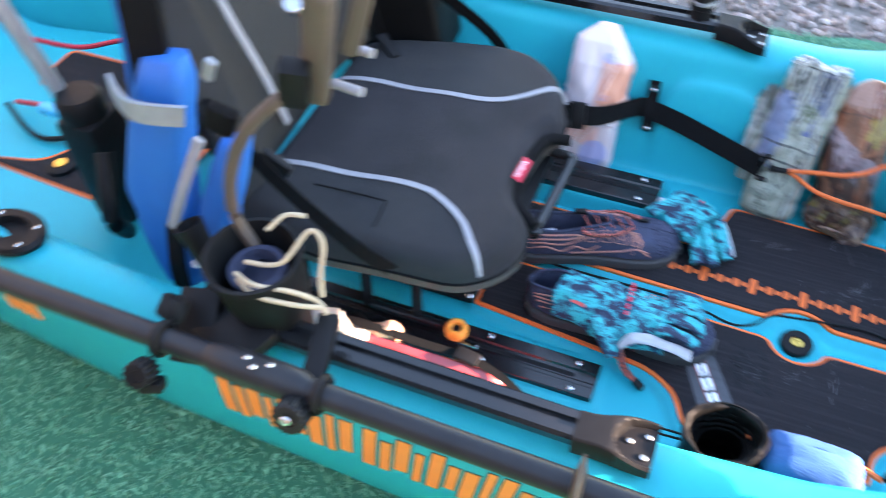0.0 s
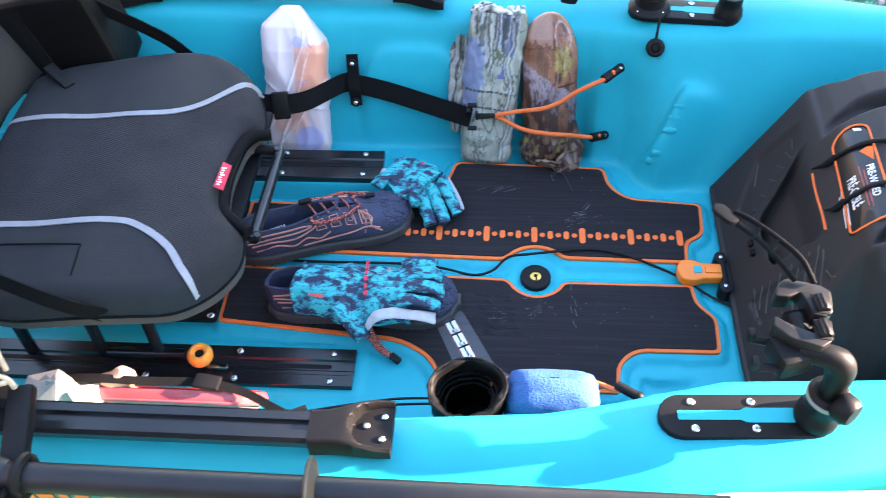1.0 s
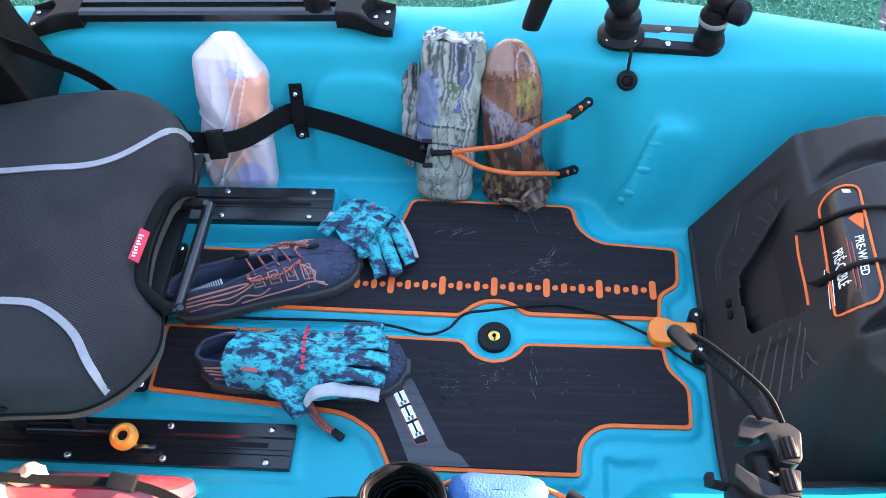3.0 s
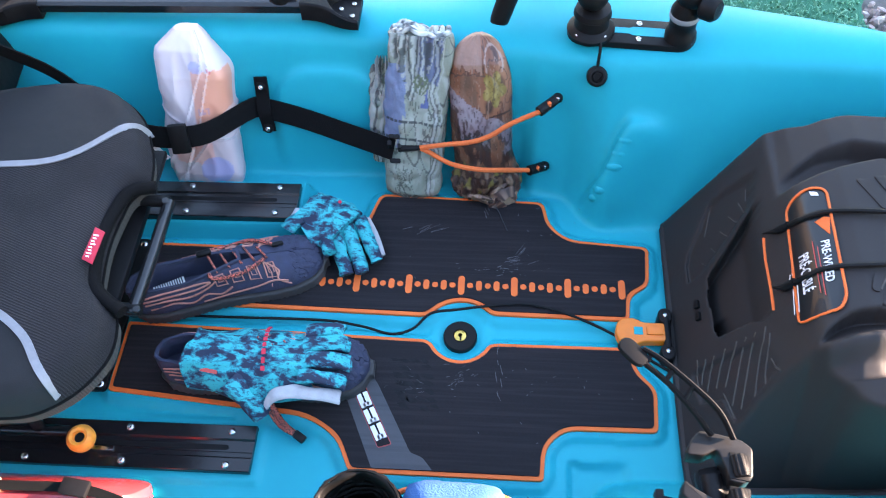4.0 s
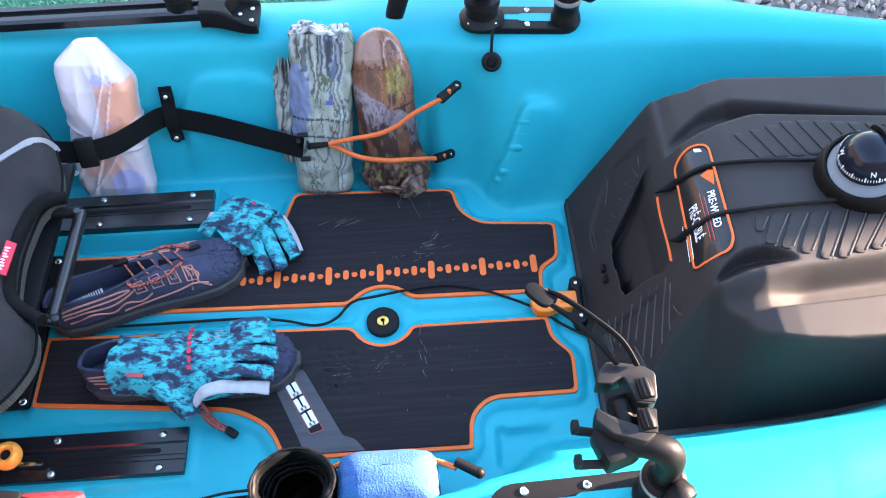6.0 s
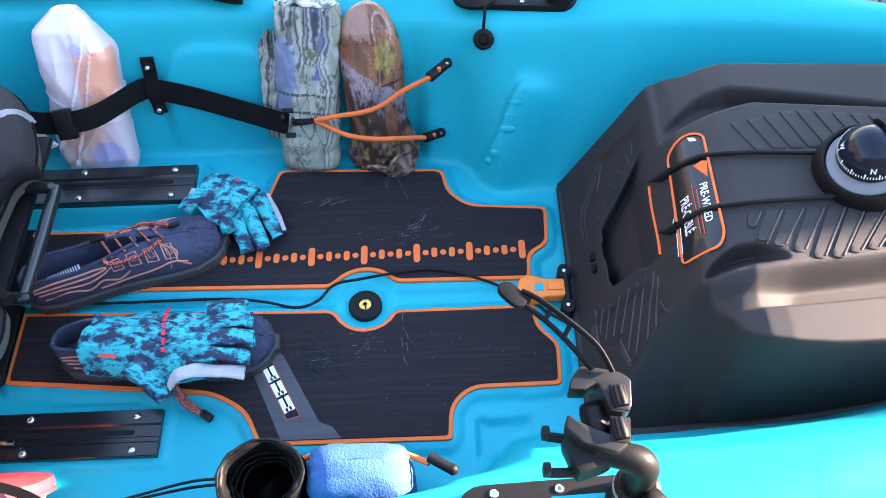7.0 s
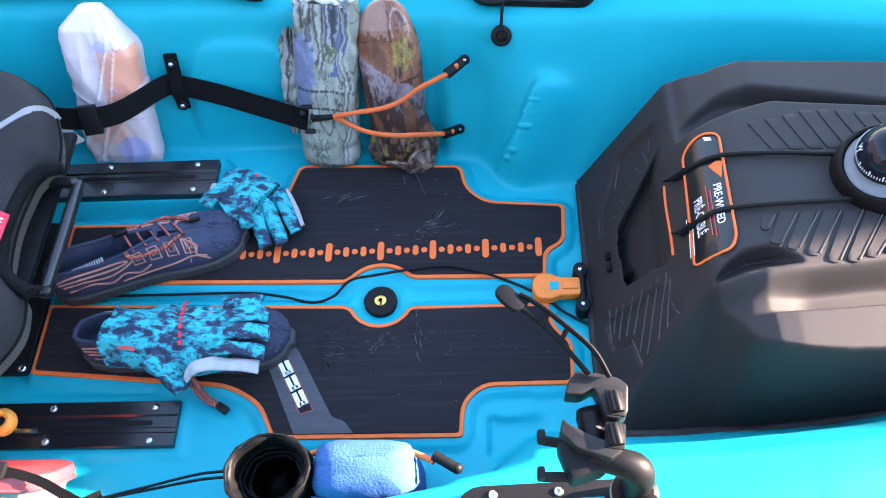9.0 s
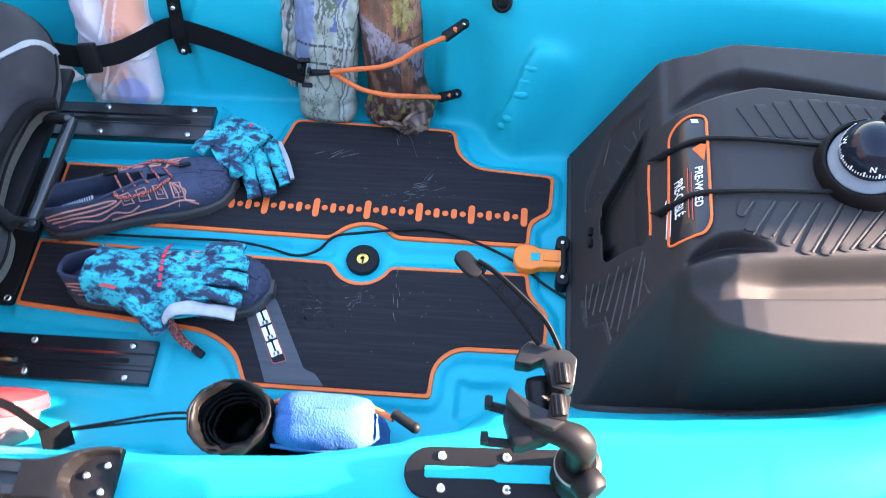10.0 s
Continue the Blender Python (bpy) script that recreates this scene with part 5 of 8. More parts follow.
# ---- black bag hung behind the seat on the far side ----
dry = thing("black_gear_bag", "black glossy gear bag standing beside the seat back", "bag", (-0.79, 0.21, 0.02))
bm = box((-0.775, 0.212, 0.235), (0.20, 0.105, 0.17), 0.014, (0, -8, 4), 3)
bmesh.ops.subdivide_edges(bm, edges=bm.edges, cuts=3, use_grid_fill=True)
part("body", wrinkle(bm, 0.006, 0.05, 3), BINBAG, dry)
part("foot", box((-0.70, 0.185, 0.09), (0.014, 0.02, 0.15), 0.003), BLACKP, dry)
part("foot", box((-0.85, 0.185, 0.09), (0.014, 0.02, 0.15), 0.003), BLACKP, dry)
part("side_strap", ribbon([(-0.80, 0.158, 0.30), (-0.78, 0.155, 0.22), (-0.77, 0.158, 0.165)], 0.02, 0.003, across=(1, 0, 0)), WEB, dry)


# ---- soft goods leaning on the far wall ----
def folds(bm, amount, size, axis, stretch=0.25, seed=0):
    """Creases drawn out along or across an axis."""
    bm.normal_update()
    ax = Vector(axis)
    for v in bm.verts:
        p = v.co - ax * v.co.dot(ax) * (1 - stretch)
        v.co += v.normal * (abs(noise.noise(p / size + Vector((seed, 0, seed)))) - 0.25) * amount
    return bm


def tint(base, *layers):
    """Lay colours over one another: each layer is (amount 0 to 1, colour)."""
    c = np.array(base, float)
    for k, col in layers:
        k = min(max(float(k), 0.0), 1.0)
        c = c * (1 - k) + np.array(col) * k
    return c


def nse(x, y, z=0.0):
    return noise.noise(Vector((x, y, z)))


def pouch_mesh(bottom, top, width, thick, power, colour, crease, seed, mesh=(190, 190)):
    """A cloth pouch with a print. width(q), thick(q) up it; colour(u, q, front) gives the print."""
    n, m = mesh
    b, t = Vector(bottom), Vector(top)
    axis = (t - b).normalized()
    sx = (Vector((1, 0, 0)) - axis * axis.x).normalized()
    sy = axis.cross(sx)
    loops, cols = [], []
    for k in range(m + 1):
        q = k / m
        loop = []
        for i in range(n):
            a = 2 * math.pi * i / n
            ca, sa = math.cos(a), math.sin(a)
            f = (abs(ca) ** power + abs(sa) ** power) ** (-1 / power)
            w, d = width(q, ca) / 2, thick(q) / 2
            p = b.lerp(t, q) + sx * ca * f * w + sy * sa * f * d
            out = (sx * ca + sy * sa * 1.4).normalized()
            loop.append(p + out * crease(ca * f, q, seed))
            cols.append(colour(ca * f, q, sa < 0))
        loops.append(loop)
    bm = rings(bmesh.new(), loops)
    lay = bm.verts.layers.float_color.new("print")
    bm.verts.ensure_lookup_table()
    for v, c in zip(bm.verts, cols):
        v[lay] = (*c, 1)
    return bm, sx, sy, axis


def print_a(u, q, front):
    w = 0.10 * nse(u * 3, q * 6, 1) + 0.05 * nse(u * 9, q * 16, 2)
    base = tint((0.27, 0.285, 0.22), (0.5 + 1.6 * nse(u * 1.5, q * 5, 5), (0.36, 0.375, 0.31)), (1.6 * nse(u * 4, q * 9, 8), (0.47, 0.47, 0.41)), (0.75 * (abs(nse(u * 2.6 + 1.5 * q, q * 3.2, 61)) < 0.030), (0.05, 0.055, 0.05)), (0.7 * (abs(nse(u * 4.2, q * 5.5, 67)) < 0.022), (0.06, 0.065, 0.06)))
    if not front:
        return base
    blue = (u + w * 1.5 < -0.28 - 0.5 * abs(q - 0.62) and 0.34 + w < q < 0.84)
    base = tint(base, (0.9 * blue, (0.175, 0.22, 0.37)), (0.9 * (0.14 < u + w < 0.42 and 0.60 < q < 0.68 + w), (0.09, 0.12, 0.33)))
    deepblue = u + w > -0.02 and u < 0.70 + w and q > 0.80 - 0.10 * u
    base = tint(base, (0.85 * deepblue, (0.075, 0.10, 0.22)))
    # twigs drawn downwards from the hem
    if abs(u + 0.12 + w) < 2.6 * (q - 0.62) and q > 0.64:
        s = math.sin(u * 30 + 7 * nse(u * 2.5, q * 8, 3) + 2 * nse(u * 7, q * 30, 4))
        base = tint(base, (0.8 * (s > 0.25), (0.42, 0.43, 0.40)), (0.85 * (s < -0.35), (0.07, 0.08, 0.08)))
    # moss at the middle of the twigs
    base = tint(base, (0.9 * (math.hypot((u - 0.15) / 0.30, (q - 0.74) / 0.06) + 3 * w < 0.9 and nse(u * 22, q * 50) > -0.05), (0.10, 0.13, 0.06)))
    for row in (0.515, 0.405):
        if abs(q - row + 0.012 * u * u + 0.010 * u) < 0.0068 and (u * 6.5 + 0.3) % 1.0 > 0.18 and u > -0.92:
            base = tint(base, (0.9, (0.035, 0.04, 0.045)))
    # scrawled marks
    if (-0.5 < u < 0.02 and 0.07 < q < 0.22) or (0.42 < u < 0.85 and 0.48 < q < 0.63):
        base = tint(base, (0.8 * (abs(nse(u * 13 + q * 22, q * 46 - u * 8, 4)) < 0.085), (0.05, 0.07, 0.05)))
    # pale and dark strands down the side
    g = u - 0.62 - 0.30 * nse(q * 5, 2, 7) - 0.08 * nse(q * 19, 3, 9)
    base = tint(base, (0.7 * (abs(g) < 0.035 or abs(g - 0.17) < 0.025), (0.45, 0.45, 0.43)), (0.8 * (abs(abs(g) - 0.065) < 0.018), (0.06, 0.06, 0.065)))
    return tint(base, (0.7 * (q < 0.035 and (u * 5) % 1 > 0.25), (0.05, 0.05, 0.05))) * 0.72


def print_b(u, q, front):
    w = 0.09 * nse(u * 3, q * 6, 11) + 0.04 * nse(u * 10, q * 18, 12)
    base = tint((0.28, 0.11, 0.055), (0.5 + 2.2 * nse(u * 1.6, q * 4.5, 15), (0.46, 0.21, 0.115)), (2.4 * nse(u * 4, q * 9, 18), (0.10, 0.042, 0.028)), (0.7 * (abs(nse(u * 5, q * 8, 51)) < 0.028), (0.05, 0.022, 0.018)), (0.5 * (abs(nse(u * 4, q * 6, 57)) < 0.02), (0.50, 0.33, 0.25)))
    if not front:
        return base
    base = tint(base, (0.8 * (q > 0.80 + w - 0.05 * u and u < 0.1), (0.42, 0.255, 0.19)), (0.6 * (-0.62 < u < -0.10 and 0.62 < q < 0.80), (0.22, 0.12, 0.075)))
    hi, lo = float(np.interp(u, (-1, -0.07, 0.9), (0.73, 0.585, 0.485))), float(np.interp(u, (-0.93, -0.5, 0.2, 0.9), (0.575, 0.43, 0.365, 0.35)))
    if lo + w < q < hi + w * 0.3:
        bark = tint((0.38, 0.32, 0.35), (3 * nse(u * 12, q * 30, 5), (0.25, 0.19, 0.21)), (0.9 * (nse(u * 20, q * 44, 6) > 0.42), (0.10, 0.06, 0.07)))
        base = tint(bark, (0.9 * (q - lo - w < 0.05 and nse(u * 9, q * 14, 9) > -0.05), (0.09, 0.05, 0.045)))
    elif lo + w - 0.10 < q <= lo + w and u < 0.3:
        base = tint(base, (0.85, (0.075, 0.04, 0.035)))
    # colours are multiplied darker towards the lower half
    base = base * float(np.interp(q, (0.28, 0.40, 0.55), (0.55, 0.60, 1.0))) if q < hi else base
    dx, dy = (u - 0.44) / 0.42, (q - 0.71) / 0.115
    r, th = math.hypot(dx, dy), math.atan2(dy, dx)
    if r < 0.55 + 0.38 * abs(math.cos(th * 2.5 + 0.4)) + w:
        vein = abs(math.sin(th * 5 + r * 3)) < 0.18 or abs(dx - 0.2 * dy) < 0.05
        base = tint((0.30, 0.21, 0.045), (3 * nse(u * 7, q * 20, 4), (0.42, 0.33, 0.10)), (0.75 * vein, (0.10, 0.06, 0.02)))
    base = tint(base, (0.85 * (abs(q - 0.535 - 0.03 * u) < 0.006 and u > 0.25), (0.04, 0.022, 0.02)), (0.8 * (abs(q - 0.79 - w * 0.3) < 0.005 and u < 0.2), (0.10, 0.05, 0.04)))
    base = tint(base, (0.7 * (abs(math.hypot(u - 0.52, (q - 0.86) * 3.2) - 0.32 - w) < 0.025 and q > 0.80), (0.55, 0.42, 0.36)))
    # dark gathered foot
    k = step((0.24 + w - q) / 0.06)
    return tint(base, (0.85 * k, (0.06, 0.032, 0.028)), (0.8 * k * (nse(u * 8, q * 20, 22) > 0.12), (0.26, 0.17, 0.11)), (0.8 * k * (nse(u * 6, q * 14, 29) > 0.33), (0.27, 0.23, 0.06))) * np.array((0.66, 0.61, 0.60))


def crease_a(u, q, seed):
    top = step((q - 0.68) / 0.3)
    return 0.0036 * top * math.sin(u * 19 + 3 * nse(u, q * 3, seed)) + 0.0065 * (abs(nse(u * 1.5, q * 7, seed)) - 0.2) + 0.0026 * (abs(nse(u * 4, q * 13, seed)) - 0.2)


def crease_b(u, q, seed):
    low = step((0.26 - q) / 0.2)
    return 0.0065 * (abs(nse(u * 1.2, q * 3, seed)) - 0.2) + 0.0024 * (abs(nse(u * 3, q * 7, seed)) - 0.2) + low * (0.012 * (abs(nse(u * 5, q * 8, seed)) - 0.25) + 0.006 * (abs(nse(u * 12, q * 20, seed)) - 0.25))


bag = thing("plastic_bag", "crumpled thin white plastic bag around orange packets, against the wall", "bag", (-0.415, 0.19, 0.0))


SHEETS = ((-0.8, 1.6, 0.95), (0.25, 2.8, 1.25), (-0.9, 1.4, 0.55), (0.55, -2.0, -0.55))


def print_bag(u, q, front):
    """Overlapping sheets of thin plastic, with the packets showing through; lit top and edge highlights painted in."""
    w = 0.05 * nse(u * 2.5, q * 5, 31)
    # the upper part is painted paler, as the light falls on it
    base = tint((0.50, 0.385, 0.395), (0.9 * nse(u * 2, q * 4, 33), (0.36, 0.27, 0.285)), (0.6 * float(np.clip((q - 0.55) / 0.3, 0, 1)), (0.66, 0.545, 0.555)))
    if not front:
        return base
    base = tint(base, (0.85 * (u > 0.10 + w and 0.46 < q + w < 0.80), (0.66, 0.20, 0.07)), (0.7 * (abs(u + 0.1) < 0.55 and 0.20 < q + w < 0.36), (0.70, 0.30, 0.21)))
    base = tint(base, (0.75 * (math.hypot((u - 0.45) / 0.45, (q - 0.15) / 0.10) < 1 + 3 * w), (0.22, 0.24, 0.52)), (0.8 * (math.hypot((u - 0.25) / 0.22, (q - 0.82) / 0.035) < 1 + 3 * w), (0.20, 0.23, 0.50)))
    base = tint(base, (0.8 * (abs(u - 0.62) < 0.07 and abs(q - 0.80 + 0.3 * (u - 0.6)) < 0.012), (0.6, 0.02, 0.05)), (0.6 * (0.22 < u < 0.5 and abs(q - 0.56) < 0.02 and nse(u * 14, q * 30) > 0), (0.25, 0.14, 0.30)))
    for a, b, c in SHEETS:
        d = a * u + b * q - c + 0.06 * nse(u * 2 + c, q * 3, 36)
        if d > 0:
            base = tint(base, (0.13, (0.62, 0.57, 0.60)))
        # a painted highlight follows the border of each sheet
        if abs(d) < 0.022:
            base = tint(base, (0.40, (0.66, 0.62, 0.65)))
    return base


def crease_bag(u, q, seed):
    a = abs(nse(u * 0.7 + q * 2.0, q * 1.2 - u * 0.5, seed))
    b = abs(nse(u * 1.1 - q * 2.4, q * 2.4 + u * 1.4, seed + 3))
    out = 0.008 * (0.25 - a) + 0.006 * (0.25 - b)
    # each loose sheet lies a little proud, with a rolled edge
    for i, j, c in SHEETS:
        d = i * u + j * q - c + 0.06 * nse(u * 2 + c, q * 3, 36)
        out += 0.0022 * float(np.clip(d / 0.03, 0, 1)) + 0.0020 * math.exp(-((d - 0.02) / 0.03) ** 2)
    return out


bm, sx, sy, axis = pouch_mesh((-0.414, 0.190, -0.012), (-0.400, 0.286, 0.226), lambda q, ca: float(np.interp(q, (0, 0.03, 0.10, 0.3, 0.6), (0.080, 0.100, 0.106, 0.102, 0.098))) * float(np.interp(q, (0.84, 0.89, 0.93, 1.0), (1.0, 0.94, 0.72, 0.34)) if ca < 0 else np.interp(q, (0.74, 0.80, 0.90, 1.0), (1.0, 0.92, 0.55, 0.10))), lambda q: float(np.interp(q, (0, 0.12, 0.4, 0.75, 0.9, 1), (0.03, 0.06, 0.078, 0.072, 0.05, 0.015))), 3.4, print_bag, crease_bag, 4, (130, 120))
part("wrap", bm, BAGC, bag, smooth=24)
part("flap", wrinkle(ribbon([(-0.472, 0.170, 0.06), (-0.462, 0.158, 0.085), (-0.485, 0.168, 0.105)], 0.03, 0.0008, across=(1, 0.2, 0.4)), 0.003, 0.02), BAGW, bag)
part("flap", wrinkle(ribbon([(-0.440, 0.160, -0.006), (-0.420, 0.150, -0.008), (-0.395, 0.158, -0.006)], 0.022, 0.0008, across=(0, 1, 0.3)), 0.004, 0.012), BAGW, bag)


pouch_a = thing("camo_pouch", "rolled grey and blue camouflage cloth pouch with drawn top", "pouch", (-0.075, 0.17, -0.01), group="camouflage pouches by the wall")
A0, A1 = (-0.086, 0.172, -0.010), (-0.066, 0.283, 0.222)
bm, sx, sy, axis = pouch_mesh(A0, A1, lambda q, ca: float(np.interp(q, (0, 0.03, 0.08, 0.3, 0.6, 1.0), (0.055, 0.080, 0.087, 0.091, 0.094, 0.090))), lambda q: float(np.interp(q, (0, 0.05, 0.2, 0.7, 1.0), (0.03, 0.048, 0.06, 0.062, 0.046))), 3.0, print_a, crease_a, 2)
part("body", bm, CAMO_A, pouch_a, smooth=80)
bm, *_ = pouch_mesh((-0.134, 0.202, 0.035), (-0.124, 0.285, 0.178), lambda q, ca: 0.040 * math.sin(math.pi * (0.12 + 0.76 * q)) ** 0.6, lambda q: 0.034 * math.sin(math.pi * (0.1 + 0.8 * q)) ** 0.6, 2.2, lambda u, q, front: print_a(0.75 + 0.2 * u, 0.3 + 0.3 * q, True), crease_a, 6)
part("folded_side", bm, CAMO_A, pouch_a, smooth=80)
top = Vector(A1)
for k in range(3):
    ring = [top + sx * math.cos(a) * (0.040 - 0.009 * k) + sy * math.sin(a) * (0.021 - 0.005 * k) + axis * (0.003 + 0.004 * math.sin(a * 3 + 1) + 0.002 * math.sin(a * 9 + k)) for a in np.linspace(0, 2 * math.pi, 40, endpoint=False)]
    bm = tube(ring, 0.004, 6, 1, closed=True)
    lay = bm.verts.layers.float_color.new("print")
    for v in bm.verts:
        s = nse(v.co.x * 160, v.co.y * 160, v.co.z * 60)
        v[lay] = (*tint((0.45, 0.46, 0.42), (s > 0.15, (0.08, 0.09, 0.10)), (s < -0.25, (0.6, 0.6, 0.58))), 1)
    part("drawn_hem", bm, CAMO_A, pouch_a)
DASH = mat("dark_thread", (0.03, 0.03, 0.035), 0.7, scale=60)

pouch_b = thing("camo_pouch", "brown leaf camouflage bottle pouch tied at the foot", "pouch", (0.035, 0.18, -0.01), group="camouflage pouches by the wall")
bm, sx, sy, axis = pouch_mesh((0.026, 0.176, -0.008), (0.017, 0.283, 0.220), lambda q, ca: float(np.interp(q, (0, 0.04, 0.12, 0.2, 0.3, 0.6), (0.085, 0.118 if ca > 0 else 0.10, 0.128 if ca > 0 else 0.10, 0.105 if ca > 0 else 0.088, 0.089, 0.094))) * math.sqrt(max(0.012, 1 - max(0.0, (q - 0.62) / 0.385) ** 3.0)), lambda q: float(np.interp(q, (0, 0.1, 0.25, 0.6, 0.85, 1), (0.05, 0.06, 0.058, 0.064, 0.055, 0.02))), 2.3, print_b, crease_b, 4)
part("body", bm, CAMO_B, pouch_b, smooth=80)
rnd = random.Random(8)
for k in range(16):
    a = k * 2.4
    c = Vector((0.040, 0.146, 0.006))
    e = c + Vector((math.cos(a) * 0.036, math.sin(a) * 0.016 + 0.012, 0.012 * math.sin(a * 2)))
    bm = ribbon([c, c.lerp(e, 0.5) + Vector((0, -0.002, 0.006 + 0.005 * math.sin(a * 3))), e], 0.016, 0.0025, across=(-math.sin(a), math.cos(a) * 0.5, 0.7), steps=5)
    wrinkle(bm, 0.004, 0.008, k)
    lay = bm.verts.layers.float_color.new("print")
    dark = (0.05, 0.028, 0.026) if k % 3 else (0.20, 0.13, 0.08)
    for v in bm.verts:
        v[lay] = (*tint(dark, (nse(v.co.x * 200, v.co.y * 200, v.co.z * 200) > 0.1, (0.22, 0.13, 0.09))), 1)
    part("gathered_fold", bm, CAMO_B, pouch_b, smooth=70)
part("drawcord", tube([(0.044, 0.142, 0.004), (0.052, 0.13, 0.001), (0.056, 0.118, 0.001), (0.064, 0.098, 0.001)], 0.0008, 5, 4), DASH, pouch_b)

# ---- wall strap with buckle and orange shock cord ----
strap = thing("wall_strap", "black webbing wall strap hooked to an orange shock cord", "strap", (-0.31, 0.25, 0.09))
part("webbing", ribbon([(-0.50, 0.168, 0.135), (-0.445, 0.165, 0.123), (-0.385, 0.178, 0.118), (-0.33, 0.243, 0.104), (-0.305, 0.245, 0.100), (-0.25, 0.230, 0.097), (-0.18, 0.207, 0.090), (-0.108, 0.182, 0.083)], 0.033, 0.0025, across=(0.06, 0.45, 0.9)), WEB, strap, "wide black webbing")
part("slider", box((-0.420, 0.164, 0.121), (0.028, 0.011, 0.046), 0.004, (-25, 0, 8)), BLACKP, strap, "black plastic slider")
part("wall_tab", ribbon([(-0.313, 0.268, 0.146), (-0.312, 0.254, 0.120), (-0.311, 0.238, 0.097), (-0.310, 0.236, 0.078), (-0.310, 0.234, 0.064)], 0.020, 0.003, across=(1, 0, 0)), WEB, strap, "black tab folded over the strap")
for p in ((-0.3125, 0.259, 0.134), (-0.310, 0.233, 0.071)):
    w = part("washer", lathe([(0.008, 0), (0.008, 0.002), (0.005, 0.003), (0.0001, 0.003)], p, 18, axis=(0, -0.9, 0.35)), BLACKP, strap)
    screw(Vector(p) + Vector((0, -0.9, 0.35)).normalized() * 0.003, strap, 0.0042, axis=(0, -0.9, 0.35))
for dx, w, h in ((-0.112, 0.006, 0.044), (-0.098, 0.005, 0.034)):
    part("hook", box((dx, 0.184 - (dx + 0.105) * 0.3, 0.086), (w, 0.008, h), 0.0018, (25, 0, 0)), BLACKP, strap, "black plastic snap hook")
for dz in (-0.018, 0.018):
    part("hook", box((-0.106, 0.182 + dz * 0.45, 0.086 + dz), (0.016, 0.007, 0.006), 0.0018, (25, 0, 0)), BLACKP, strap)
part("hook_gate", tube([(-0.100, 0.181, 0.088), (-0.080, 0.181, 0.089), (-0.062, 0.182, 0.090)], [0.006, 0.005, 0.0035], 8, 3, flat=0.8), BLACKP, strap)
OCORD = mat("orange_shock_cord", (0.72, 0.15, 0.03), 0.75, second=(0.6, 0.10, 0.02), scale=400, bump=0.4)
part("shock_cord", tube([(-0.067, 0.180, 0.092), (-0.03, 0.176, 0.104), (0.009, 0.176, 0.111), (0.037, 0.180, 0.121), (0.064, 0.186, 0.139), (0.108, 0.190, 0.163)], 0.0036, 8, 8), OCORD, strap, "orange shock cord")
part("shock_cord", tube([(-0.067, 0.180, 0.090), (-0.055, 0.177, 0.086), (-0.022, 0.162, 0.078), (0.019, 0.152, 0.078), (0.054, 0.160, 0.068), (0.097, 0.179, 0.046)], 0.0036, 8, 8), OCORD, strap, "orange shock cord")
for a, b in (((0.104, 0.190, 0.161), (0.130, 0.212, 0.166)), ((0.094, 0.177, 0.047), (0.118, 0.194, 0.038))):
    end = part("cord_anchor", tube([a, b], [0.0078, 0.0070], 10, 1), BLACKP, strap, "black anchor clip")
    part("anchor_tip", ball(b, 0.0078, 12), BLACKP, end)
    m = Vector(a).lerp(Vector(b), 0.55) + Vector((0, -0.005, 0.004))
    part("cord_knot", tube([m + Vector((0, 0, 0.004)), m - Vector((0, 0, 0.004))], 0.003, 8, 1), OCORD, end)
    screw(Vector(b) + Vector((0, -0.005, 0.004)), end, 0.0028, axis=(0, -0.8, 0.6))


# ---- shoes ----
ST = (0.0, 0.012, 0.04, 0.08, 0.12, 0.16, 0.20, 0.235, 0.262, 0.277, 0.284)
HWID = (0.012, 0.027, 0.035, 0.036, 0.036, 0.040, 0.047, 0.048, 0.040, 0.026, 0.008)
TOPZ = (0.052, 0.060, 0.064, 0.060, 0.064, 0.066, 0.058, 0.050, 0.043, 0.036, 0.030)
OPEN = (0.004, 0.016, 0.024, 0.024, 0.019, 0.009, 0.0005, 0.0005, 0.0005, 0.0005, 0.0005)


def shoe_point(x, s):
    """On the upper, x along the shoe and s across (-1 outer foot edge, 0 ridge, 1 inner)."""
    w, h, o = (float(np.interp(x, ST, q)) for q in (HWID, TOPZ, OPEN))
    a = min(abs(s), 1.0)
    return Vector((x, math.copysign(o + (w - o) * math.sin(a * math.pi / 2), s), 0.020 + (h - 0.020) * math.cos(a * math.pi / 2) ** 0.8))


